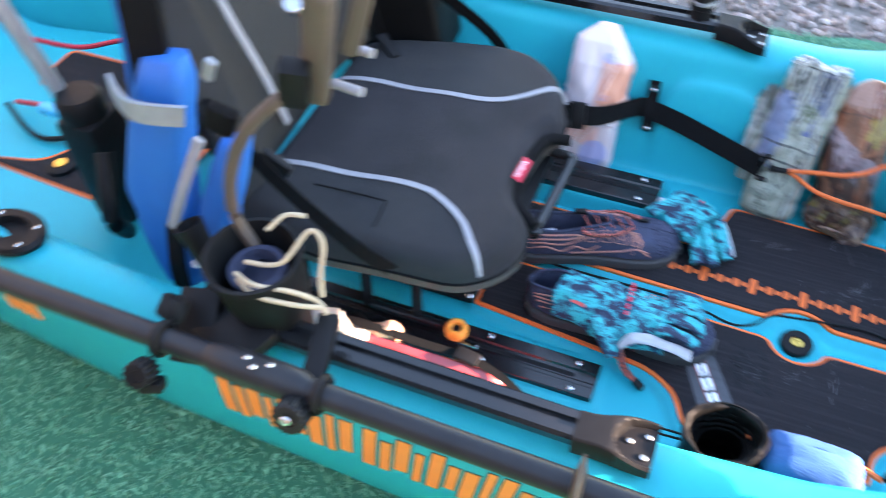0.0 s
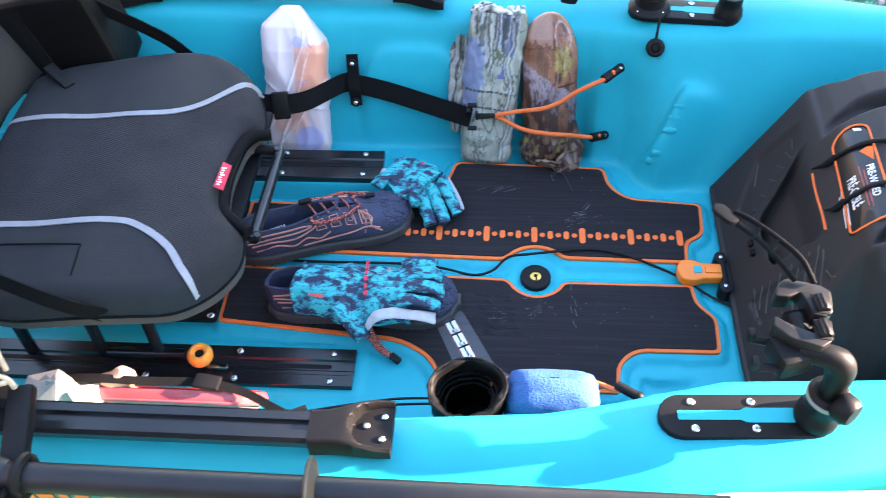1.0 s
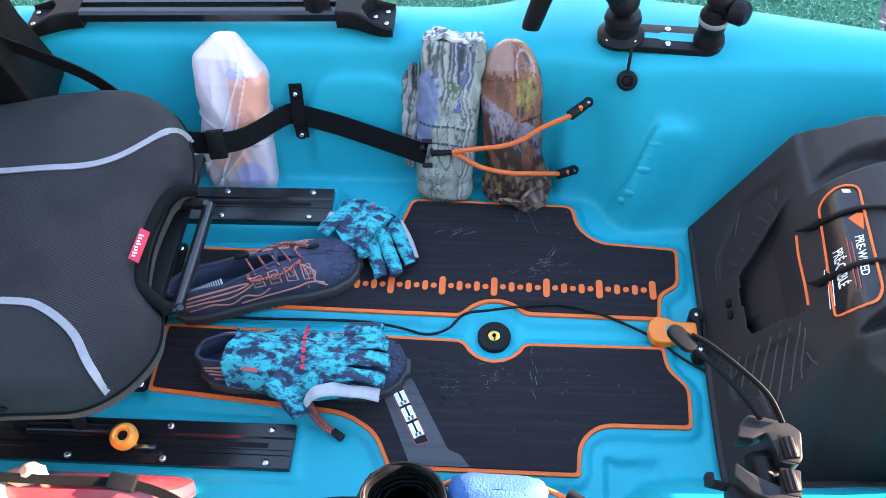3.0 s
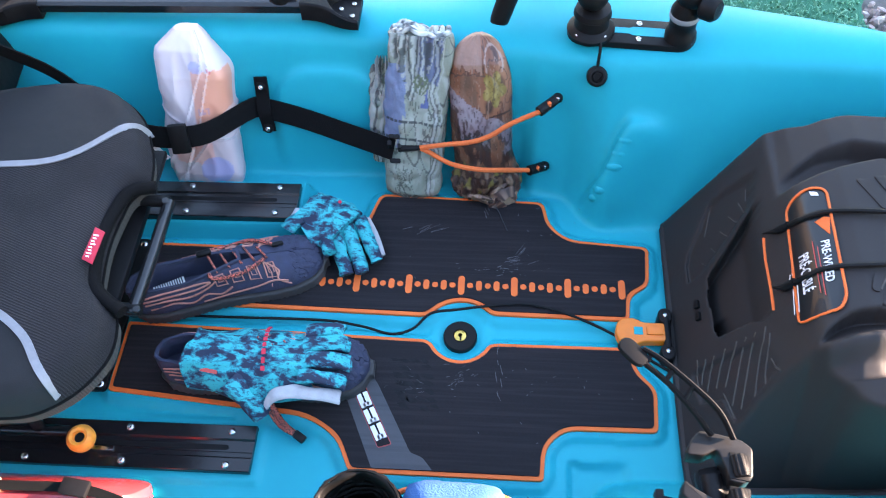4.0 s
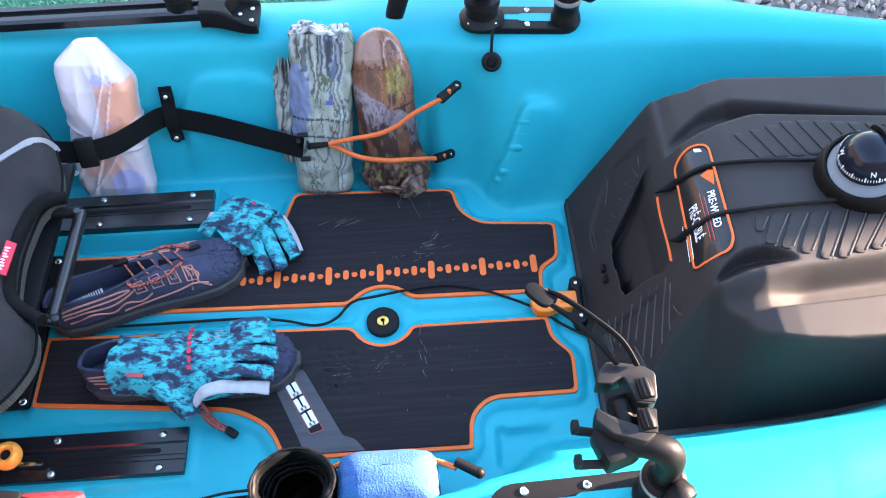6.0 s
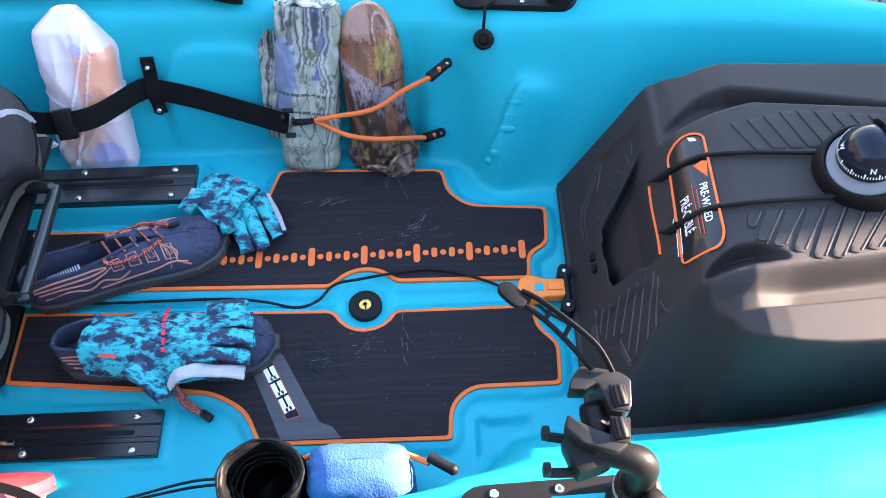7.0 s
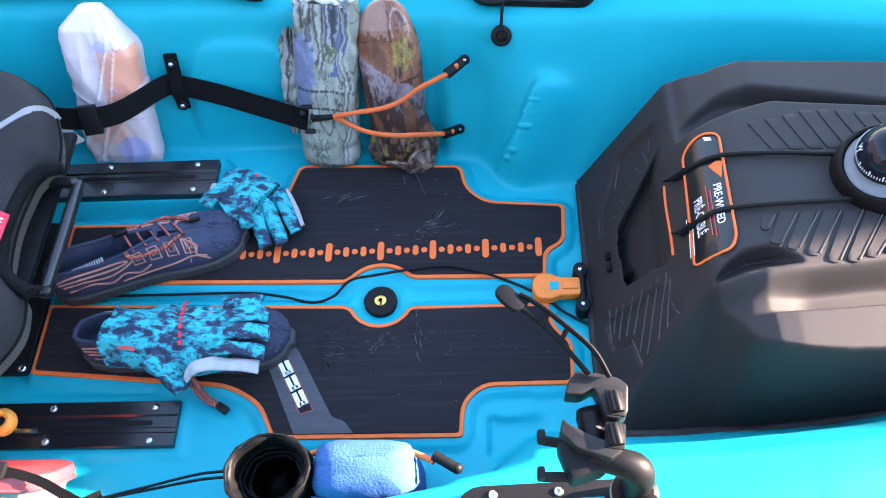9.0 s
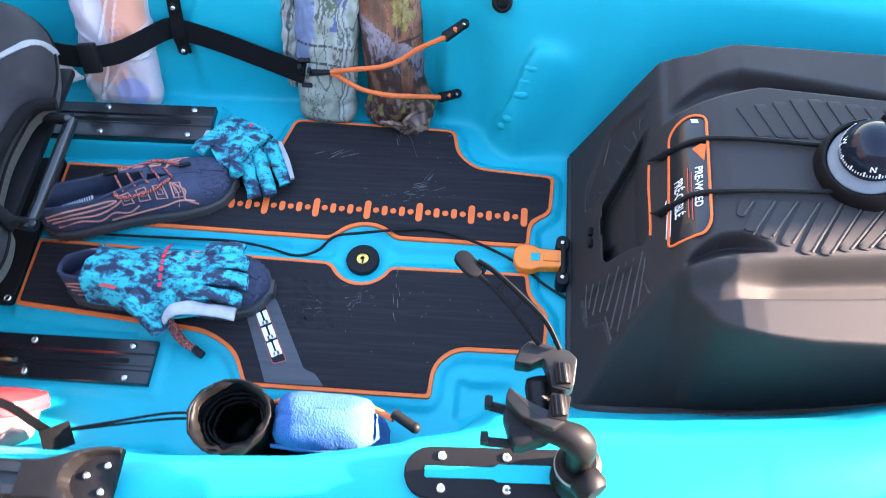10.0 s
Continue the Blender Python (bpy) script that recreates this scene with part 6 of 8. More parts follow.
def shoe(m, label, group="pair of water shoes", bare=True):
    root = thing("water_shoe", label, "shoe", m.translation, group)

    def put(name, bm, material, text="", smooth=60, parent=None):
        bmesh.ops.transform(bm, matrix=m, verts=bm.verts)
        return part(name, bm, material, parent or root, text, smooth)

    side = [(x, float(np.interp(x, ST, HWID)) + 0.0045) for x in np.linspace(-0.003, 0.289, 72)]
    outline = [Vector((x, -w - 0.0011 * math.sin(x * 620))) for x, w in side] + [Vector((x, w + 0.0011 * math.sin(x * 620))) for x, w in side[::-1]]
    sole = put("sole", prism(outline, 0.0, 0.016, 0.004), SOLE, "grey scalloped rubber sole")
    loops = []
    for x in 0.142 - 0.142 * np.cos(np.linspace(0, math.pi, 64)):
        w, h, o = (float(np.interp(x, ST, q)) for q in (HWID, TOPZ, OPEN))
        deep = 0.026 if o > 0.002 else h - 0.004
        ss = [-1, -0.85, -0.7, -0.55, -0.4, -0.25, -0.1]
        left = [shoe_point(x, s) for s in ss]
        rim = [Vector((x, -o * 0.92, h - 0.002)), Vector((x, -o * 0.85, (h + deep) / 2)), Vector((x, -o * 0.7, deep)), Vector((x, 0, deep))]
        right = [Vector((p.x, -p.y, p.z)) for p in (left + rim[:3])[::-1]]
        loops.append(left + rim + right + [Vector((x, w * 0.5, 0.012)), Vector((x, -w * 0.5, 0.012))])
    put("upper", rings(bmesh.new(), loops), NAVY, "navy mesh upper")
    put("insole", prism([Vector((x, s * min(float(np.interp(x, ST, OPEN)) * 0.8, 0.022))) for s, xs in ((-1, np.linspace(0.01, 0.15, 8)), (1, np.linspace(0.15, 0.01, 8))) for x in xs], 0.024, 0.0285), INSOLE, "dark lining")
    loop = [shoe_point(x, -0.02) + Vector((0, 0, 0.001)) for x in np.linspace(0.002, 0.165, 34)] + [shoe_point(x, 0.02) + Vector((0, 0, 0.001)) for x in np.linspace(0.165, 0.002, 34)]
    put("collar", tube(loop, 0.0035, 6, 1, closed=True), NAVY, "padded collar")
    for s in (1, -1):
        for k, (pts) in enumerate(([(0.015, 0.50), (0.04, 0.34), (0.075, 0.26), (0.105, 0.32), (0.118, 0.42), (0.095, 0.50), (0.05, 0.52), (0.015, 0.62)], [(0.02, 0.74), (0.05, 0.66), (0.085, 0.70), (0.110, 0.60), (0.126, 0.44)], [(0.025, 0.90), (0.06, 0.80), (0.085, 0.92), (0.108, 0.78), (0.128, 0.88), (0.146, 0.74)], [(0.10, 0.97), (0.14, 0.93), (0.18, 0.84), (0.205, 0.72), (0.225, 0.80)], [(0.195, 0.20), (0.215, 0.45), (0.212, 0.70), (0.228, 0.92)])):
            put("trim", tube([shoe_point(x, s * v) + Vector((0, s * 0.0006, 0.0008)) for x, v in pts], 0.0015, 6, 5), BRICKC, "rust piping")
        for k in range(4):
            x = 0.125 + 0.024 * k
            q = [shoe_point(x + dx, s * v) + Vector((0, s * 0.0008, 0.0010)) for dx, v in ((0, 0.25), (0.013, 0.25), (0.016, 0.62), (0.001, 0.62))]
            put("trim", tube(q, 0.0014, 6, 1, closed=True), BRICKC)
            q = [shoe_point(x + dx, s * v) + Vector((0, s * 0.001, 0.0012)) for dx, v in ((0.004, 0.36), (0.011, 0.36), (0.012, 0.50), (0.005, 0.50))]
            put("trim", tube(q, 0.0009, 5, 1, closed=True), BRICKC)
        put("trim", tube([shoe_point(x, s * v) + Vector((0, 0, 0.001)) for x, v in ((0.195, 0.15), (0.205, 0.5), (0.20, 0.9))], 0.001, 5, 4), BRICKC)
    bm = bmesh.new()
    rnd = random.Random(4)
    for _ in range(70):
        x, s = rnd.uniform(0.238, 0.276), rnd.uniform(-0.85, 0.85)
        p = shoe_point(x, s)
        lathe([(0.0036, -0.001), (0.0032, 0.0005), (0.0001, 0.0007)], p, 5, axis=(0.3, p.y * 8, 1), bm=bm)
    put("toe_guard", bm, INSOLE, "studded toe guard")["kind"] = "stuff"
    for k in range(5):
        x = 0.120 + 0.018 * k
        a, b = shoe_point(x, 0.16), shoe_point(x + 0.012, -0.16)
        put("lace", tube([a + Vector((0, 0, 0.002)), (a + b) / 2 + Vector((0, 0, 0.004)), b + Vector((0, 0, 0.002))], 0.0018, 6, 3), LACE, "orange and black elastic lace")
    if bare:
        z = Vector((0, 0, 0.006))
        put("lace_loop", tube([shoe_point(0.12, -0.1) + z, shoe_point(0.125, -0.42) + z, shoe_point(0.15, -0.50) + z, shoe_point(0.175, -0.42) + z, shoe_point(0.20, -0.2) + z], 0.0030, 8, 8), LACE, "orange and black elastic lace")
        put("lace_loop", tube([shoe_point(0.11, 0.1) + z, shoe_point(0.12, 0.45) + z, shoe_point(0.15, 0.62) + z, shoe_point(0.185, 0.5) + z, shoe_point(0.215, 0.15) + z], 0.0030, 8, 8), LACE, "orange and black elastic lace")
        put("cord_lock", box(shoe_point(0.118, 0.0) + z, (0.022, 0.010, 0.008), 0.003), BLACKP, "black cord lock")
        put("cord_tip", box(shoe_point(0.222, 0.16) + z * 0.7, (0.018, 0.007, 0.005), 0.002, (0, 12, 10)), BLACKP)
        put("care_label", box((0.056, 0.002, 0.0345), (0.046, 0.020, 0.001), 0.0003, (0, 0, 8)), WHITE, "white label with dark bars")
        for k in range(12):
            put("label_bar", box((0.0365 + 0.0035 * k, -0.0007 + 0.0005 * k, 0.0353), (0.0017, 0.019, 0.0004), 0, (0, 0, 8)), INSOLE)
    return root


shoe(pose(-0.462, -0.058, 0.001, 0, 0, 20.0) @ Matrix.Diagonal((0.97, 0.87, 1.0, 1.0)), "navy water shoe with rust piping and elastic lace, on the pad")
shoe(pose(-0.396, -0.152, 0.001, 0, 0, 2.0) @ Matrix.Diagonal((0.99, 0.88, 1.0, 1.0)), "navy water shoe lying under a blue glove", bare=False)
tail = thing("lace_tail", "orange and black elastic lace end with black tip hanging out", "lace", (-0.24, -0.21, 0.0))
part("cord", tube([(-0.245, -0.195, 0.030), (-0.232, -0.212, 0.012), (-0.222, -0.222, 0.0), (-0.207, -0.232, -0.004)], 0.0036, 8, 5), LACE, tail)
part("cord", tube([(-0.249, -0.195, 0.032), (-0.238, -0.214, 0.014), (-0.224, -0.227, 0.0), (-0.207, -0.234, -0.004)], 0.003, 8, 5), LACE, tail)
part("cord_tip", box((-0.201, -0.236, -0.006), (0.018, 0.011, 0.009), 0.003, (0, 10, -32)), BLACKP, tail)


# ---- fingerless gloves ----
def finger(line, w, flat, seed, hem=True):
    bm = tube(line, w, 12, 5, flat=flat)
    return folds(bm, 0.004, 0.010, (1, 0, 0), 0.3, seed)


gl = thing("fishing_glove", "blue camouflage fingerless fishing glove draped over a shoe", "glove", (-0.24, -0.155, 0.05), group="pair of blue fishing gloves")
# back of the glove: arched sheet over the shoe
rows = []
for k in range(30):
    q = k / 29
    x = -0.344 + 0.160 * q
    yc = -0.154 - 0.004 * math.sin(q * 3)
    hw = np.interp(q, (0, 0.12, 0.3, 0.45, 0.62, 0.8, 1), (0.040, 0.040, 0.045, 0.050, 0.050, 0.047, 0.045))
    zc = 0.082 - 0.012 * q
    row = []
    for i in range(25):
        v = -1 + 2 * i / 24
        z = zc - 0.030 * abs(v) ** 2.4 * (1.15 if v < 0 else 0.9)
        th = math.atan2(v + 0.1, (q - 0.55) * 1.8)
        z += 0.004 * noise.noise(Vector((x * 45, v * 1.6, 3))) + 0.0024 * math.sin(th * 11 + 2 * noise.noise(Vector((q * 4, v * 2, 1)))) * min(1.0, 2.2 * math.hypot(q - 0.55, v * 0.6))
        row.append(Vector((x + 0.006 * math.sin(v * 3) * (1 - q) + 0.004 * v * v * (q > 0.8), yc + v * hw, z)))
    rows.append(row)
bm = bmesh.new()
loops = [r + [p - Vector((0, 0, 0.006)) for p in r[::-1]] for r in rows]
part("back", rings(bm, loops), GLOVE, gl, smooth=70)
for k, (y0, x1, y1, w) in enumerate(((-0.119, -0.160, -0.112, 0.010), (-0.139, -0.140, -0.131, 0.0115), (-0.161, -0.134, -0.158, 0.0115), (-0.183, -0.139, -0.186, 0.010))):
    bm = finger([(-0.196, y0, 0.066), (-0.175, y0 + (y1 - y0) * 0.4, 0.069), (-0.15, y0 + (y1 - y0) * 0.8, 0.064), (x1, y1, 0.055)], w, 0.42, k)
    f1 = part("finger", bm, GLOVE, gl, smooth=70)
    part("finger_hem", tube([(x1 + 0.0005, y1 + w * math.cos(a), 0.055 + w * 0.42 * math.sin(a)) for a in np.linspace(0, 2 * math.pi, 12, endpoint=False)], 0.0014, 5, 1, closed=True), NAVY, f1)
part("thumb", finger([(-0.285, -0.188, 0.062), (-0.262, -0.205, 0.045), (-0.245, -0.222, 0.024)], [0.018, 0.016, 0.013], 0.6, 9), GLOVE, gl, smooth=70)
part("palm_patch", folds(tube([(-0.240, -0.216, 0.040), (-0.228, -0.206, 0.054), (-0.205, -0.201, 0.059), (-0.175, -0.203, 0.059), (-0.142, -0.204, 0.052)], [0.004, 0.009, 0.0095, 0.0085, 0.010], 14, 6, flat=0.32), 0.003, 0.010, (1, 0, 0), 0.3, 5), GLOVEIN, gl, "pale grey palm showing at the edge", smooth=70)
line = spline([(-0.246, -0.112, 0.0630), (-0.245, -0.125, 0.0760), (-0.244, -0.15, 0.0812), (-0.243, -0.182, 0.0712)], 10)
for k in range(0, 30, 3):
    part("print_bar", ribbon([line[k], line[k + 1], line[k + 2]], 0.0052 if k % 2 else 0.0044, 0.0012, across=(1, 0, 0), steps=2), RED, gl, "red printed mark")
part("wrist_print", ribbon([(-0.325, -0.180, 0.0695), (-0.310, -0.182, 0.0690), (-0.295, -0.184, 0.0665)], 0.005, 0.001, across=(0, 1, 0.4)), REDPRINT, gl, "small red print")
part("wrist_hem", tube([r for r in rows[0]], 0.0022, 6, 1), GLOVE, gl)

g2 = thing("fishing_glove", "blue camouflage fingerless fishing glove lying by the track end", "glove", (-0.19, 0.07, 0.03), group="pair of blue fishing gloves")
loops = []
for k in range(16):
    q = k / 15
    c = Vector((-0.232, 0.104, 0.045)).lerp(Vector((-0.176, 0.066, 0.036)), q)
    d = Vector((0.6, 0.8, 0)).normalized()
    hw = np.interp(q, (0, 0.3, 0.7, 1), (0.030, 0.036, 0.045, 0.042))
    loop = [c + d * hw * math.cos(a) + Vector((0, 0, 1)) * (0.010 * math.sin(a) + 0.004 * noise.noise(Vector((k * 0.3, a, 1)))) for a in np.linspace(0, 2 * math.pi, 28, endpoint=False)]
    loops.append(loop)
part("back", folds(rings(bmesh.new(), loops), 0.006, 0.018, (0.8, -0.6, 0), 0.35, 3), GLOVE, g2, smooth=75)
for k, (a, b, w) in enumerate((((-0.203, 0.058), (-0.188, 0.020), 0.0095), ((-0.188, 0.062), (-0.166, 0.004), 0.0105), ((-0.172, 0.076), (-0.143, 0.008), 0.0105), ((-0.155, 0.092), (-0.124, 0.028), 0.010))):
    z0, z1 = (0.036, 0.046) if k == 0 else (0.030, 0.014)
    bm = finger([(*a, z0), ((a[0] + b[0]) / 2, (a[1] + b[1]) / 2, (z0 + z1) / 2 + 0.003), (*b, z1)], w, 0.7, 20 + k)
    part("finger", bm, GLOVE, g2, smooth=70)
part("thumb", finger([(-0.238, 0.080, 0.046), (-0.252, 0.070, 0.044), (-0.258, 0.062, 0.040)], 0.012, 0.6, 31), GLOVE, g2, smooth=70)
part("palm_edge", tube([(-0.146, 0.098, 0.024), (-0.130, 0.070, 0.018), (-0.118, 0.040, 0.012)], 0.005, 8, 4, flat=0.6), GLOVEIN, g2, "pale grey palm edge")
part("palm_edge", tube([(-0.246, 0.098, 0.042), (-0.250, 0.082, 0.042)], 0.007, 8, 3, flat=0.6), GLOVEIN, g2, "pale grey palm edge")
part("wrist_print", ball((-0.186, 0.112, 0.045), 0.0032, 10, (1, 1, 0.3)), RED, g2, "small red print")


# ---- towel-wrapped bottle and black nylon bag against the near wall ----
towel = thing("rolled_towel", "thick blue terry towel stuffed upright against the wall", "towel", (0.02, -0.36, -0.012))
loops = []
for k in range(25):
    q = k / 24
    z = -0.012 + 0.180 * q
    g = 1.0 if q < 0.80 else math.sqrt(max(0.02, 1 - ((q - 0.80) / 0.21) ** 2))
    yc = -0.343 - 0.030 * q
    loop = []
    for i in range(60):
        a = 2 * math.pi * i / 60
        f = (abs(math.cos(a)) ** 4 + abs(math.sin(a)) ** 4) ** (-1 / 4)
        loop.append((0.014 + 0.056 * g ** 0.5 * f * math.cos(a), yc + 0.034 * g * f * math.sin(a), z))
    loops.append(loop)
bm = rings(bmesh.new(), loops)
folds(bm, 0.004, 0.010, (1, 0, 0), 0.25, 2)
for v in bm.verts:
    v.co += v.normal * 0.0011 * noise.noise(v.co * 420)
part("cloth", bm, TOWEL, towel, smooth=80)
part("seam", tube([(-0.040, -0.398, 0.138), (-0.01, -0.401, 0.143), (0.02, -0.402, 0.144), (0.045, -0.401, 0.141), (0.066, -0.386, 0.134)], 0.0025, 8, 6), TOWEL, towel, "stitched hem")

nylon = thing("nylon_bag", "black crumpled nylon bag standing open beside a towel", "bag", (-0.09, -0.365, -0.012))
prof = [(0.038, -0.012), (0.043, 0.03), (0.041, 0.08), (0.045, 0.12), (0.047, 0.150), (0.044, 0.158), (0.038, 0.150), (0.036, 0.11), (0.034, 0.06), (0.03, 0.03), (0.0005, 0.028)]
loops = []
for k, (r, z) in enumerate(spline([(*p, 0) for p in prof], 5)[i][:2] for i in range(len(prof) * 5 - 4)):
    loops.append([(-0.088 + (r + 0.004 * noise.noise(Vector((math.cos(a) * 3, math.sin(a) * 3, z * 30 + k * 0.1)))) * math.cos(a) * 1.02, -0.352 - 0.14 * z + (r + 0.004 * noise.noise(Vector((math.cos(a) * 3, math.sin(a) * 3, 5 + z * 30)))) * math.sin(a) * 0.9, z + 0.006 * math.cos(a)) for a in np.linspace(0, 2 * math.pi, 48, endpoint=False)])
part("body", folds(rings(bmesh.new(), loops), 0.007, 0.022, (0.5, 0.3, 0.8), 0.4, 6), BINBAG, nylon, smooth=60)
for k in range(6):
    # loose layers of cloth folded over inside the mouth
    loop = []
    for a in np.linspace(0, 2 * math.pi, 72, endpoint=False):
        r = 0.0455 - 0.0034 * k + 0.0022 * noise.noise(Vector((math.cos(a) * 2.2, math.sin(a) * 2.2, k * 3.1))) + 0.0010 * noise.noise(Vector((math.cos(a) * 7, math.sin(a) * 7, k)))
        z = 0.158 - 0.0085 * k + 0.0045 * noise.noise(Vector((math.cos(a) * 2.0, math.sin(a) * 2.0, 9 + k * 1.7)))
        loop.append((-0.088 + r * math.cos(a) * 1.02, -0.352 - 0.14 * z + r * 0.9 * math.sin(a), z + 0.006 * math.cos(a)))
    part("crumpled_fold", tube(loop, [0.0016 + 0.0008 * (i % 7 == k) for i in range(72)], 6, 1, closed=True), BINBAG, nylon)
part("tie_cord", tube([(-0.125, -0.352, 0.09), (-0.18, -0.352, 0.085), (-0.24, -0.372, 0.10), (-0.285, -0.385, 0.105)], 0.0018, 6, 5), RUBBER, nylon, "thin black cord")
part("tie_cord", tube([(-0.125, -0.356, 0.084), (-0.18, -0.357, 0.079), (-0.24, -0.375, 0.098), (-0.285, -0.386, 0.104)], 0.0018, 6, 5), RUBBER, nylon, "thin black cord")

side_cord = thing("side_shock_cord", "orange shock cord hooked along the side wall", "cord", (0.06, -0.35, 0.15))
part("cord", tube([(-0.06, -0.350, 0.125), (-0.02, -0.338, 0.130), (0.03, -0.338, 0.132), (0.065, -0.348, 0.135), (0.090, -0.360, 0.138)], 0.0036, 8, 6), OCORD, side_cord)
part("anchor", tube([(0.090, -0.354, 0.142), (0.113, -0.368, 0.142)], 0.006, 10, 1), BLACKP, side_cord, "black anchor clip")
part("anchor_tip", ball((0.115, -0.369, 0.142), 0.0065, 12), BLACKP, side_cord)

# ---- tackle tub with a red lid ----
tub = thing("tackle_tub", "clear plastic tub with a red lid, held by a strap", "tub", (-0.47, -0.35, -0.012))
TUBC = glassy("translucent_pinkish_plastic", (0.36, 0.21, 0.20), 0.25, 0.80)
UP, IN_WAY, TUB0 = Vector((0, -0.5, 0.866)), Vector((0, -0.85, -0.45)).normalized(), Vector((-0.480, -0.338, 0.056))


def tub_loop(size, depth):
    """A rounded outline of the tub, which lies on its side with the lid turned away."""
    flat = fillet([(-0.118, -0.050, 0.04), (0.118, -0.050, 0.04), (0.118, 0.050, 0.04), (-0.118, 0.050, 0.04)], 0.04, 6)
    return [TUB0 + Vector((1, 0, 0)) * p.x * size + UP * p.y * size + IN_WAY * depth for p in flat]


part("bin", rings(bmesh.new(), [tub_loop(0.95, 0.004), tub_loop(0.93, 0.02), tub_loop(0.88, 0.048), tub_loop(0.84, 0.054)]), TUBC, tub, "translucent pinkish side", smooth=50)
part("lid", rings(bmesh.new(), [tub_loop(0.90, -0.006), tub_loop(0.99, -0.004), tub_loop(1.02, 0.004), tub_loop(1.0, 0.012), tub_loop(0.955, 0.013)]), REDLID, tub, "red snap lid rim", smooth=50)
part("lid_rim", tube(tub_loop(1.01, 0.011), 0.0022, 6, 1, closed=True), REDLID, tub)
for x, dz, m in ((-0.52, 0.0, BAGW), (-0.455, 0.006, PEACH), (-0.41, -0.004, BAGW)):
    part("packet", wrinkle(ball((x, -0.368, 0.046 + dz), 0.5, 16, (0.050, 0.034, 0.052)), 0.010, 0.02, 3), m, tub, "small packet in the tub")
hold = thing("tub_strap", "black webbing strap over the tub tied to the gunwale", "strap", (-0.31, -0.37, 0.08))
part("webbing", ribbon([(-0.68, -0.345, 0.02), (-0.61, -0.352, 0.104), (-0.50, -0.352, 0.107), (-0.42, -0.352, 0.107), (-0.37, -0.362, 0.104), (-0.335, -0.378, 0.101), (-0.305, -0.392, 0.100)], 0.011, 0.002, across=(0.1, 0.8, 0.3)), WEB, hold)
part("end_tab", box((-0.300, -0.395, 0.100), (0.035, 0.028, 0.003), 0.001, (20, 0, 25)), WEB, hold)
part("buckle", box((-0.42, -0.352, 0.110), (0.034, 0.020, 0.008), 0.003, (0, 0, -8)), BLACKP, hold, "black ladder buckle")
PAPER = mat("thin_crumpled_white_paper", (0.40, 0.345, 0.30), 0.6, second=(0.30, 0.25, 0.21), scale=30, bump=0.3, bump_scale=140)
single("paper_bag", wrinkle(wrinkle(ball((-0.600, -0.375, 0.098), 0.5, 16, (0.095, 0.060, 0.060)), 0.030, 0.030, 5), 0.012, 0.014, 8), PAPER, "crumpled thin white paper bag beside the tub", "bag", smooth=12)
single("orange_pack", wrinkle(ball((-0.545, -0.346, 0.098), 0.5, 16, (0.05, 0.03, 0.03)), 0.008, 0.02, 3), PEACH, "small orange packet on the red lid", "packet")

# ---- thin cable along the middle of the deck ----
single("deck_cable", tube([(-0.52, -0.052, 0.004), (-0.47, -0.052, 0.003), (-0.40, -0.060, -0.004), (-0.34, -0.061, -0.006), (-0.20, -0.061, -0.006), (-0.14, -0.068, -0.007), (-0.095, -0.079, -0.007), (-0.065, -0.070, -0.006), (-0.041, -0.050, 0.003), (-0.005, -0.043, 0.004), (0.046, -0.034, 0.003), (0.094, -0.030, 0.003), (0.14, -0.040, 0.003), (0.182, -0.053, -0.004), (0.225, -0.076, -0.006), (0.262, -0.104, -0.010), (0.298, -0.127, -0.010)], 0.0020, 8, 6), RUBBER, "thin black cable lying along the deck", "cable")

# ---- phone holder on the near plate ----
ph = thing("phone_holder", "black clamp phone holder on a swivel arm and track base", "phone holder", (0.277, -0.437, 0.228))
nz = deck_z(0.277, -0.437) + 0.005
base = part("track_base", lathe([(0.022, 0), (0.022, 0.012), (0.019, 0.016), (0.019, 0.036), (0.0205, 0.038), (0.0205, 0.048), (0.016, 0.052)], (0.277, -0.437, nz), 28), BLACKP, ph, "black round track base")
part("silver_ring", lathe([(0.0205, 0.040), (0.0212, 0.041), (0.0212, 0.0455), (0.0205, 0.0465)], (0.277, -0.437, nz), 28), SILVER, base, "silver print ring")
part("base_knob", lathe([(0.013, 0), (0.0155, 0.003), (0.0155, 0.014), (0.012, 0.019), (0.0001, 0.020)], (0.280, -0.450, nz + 0.052), 14, axis=(0.6, -0.75, 0.1)), BLACKP, base, "ribbed black knob")
part("post", tube([(0.277, -0.437, nz + 0.045), (0.276, -0.436, nz + 0.070), (0.274, -0.432, nz + 0.088)], 0.012, 14, 3), BLACKP, ph)
part("post_cap", tube([(0.2765, -0.4365, nz + 0.066), (0.276, -0.435, nz + 0.088), (0.270, -0.432, nz + 0.099), (0.256, -0.428, nz + 0.103), (0.236, -0.422, nz + 0.100)], [0.0120, 0.0132, 0.0135, 0.0115, 0.0110], 18, 5), BLACKP, ph, "rounded swivel elbow")
zc = 0.352


def jaw(name, pts, z, thick=0.009, label=""):
    return part(name, prism(fillet([(x, y) for x, y in pts], 0.004, 4), z - thick, z, 0.002), BLACKP, ph, label)


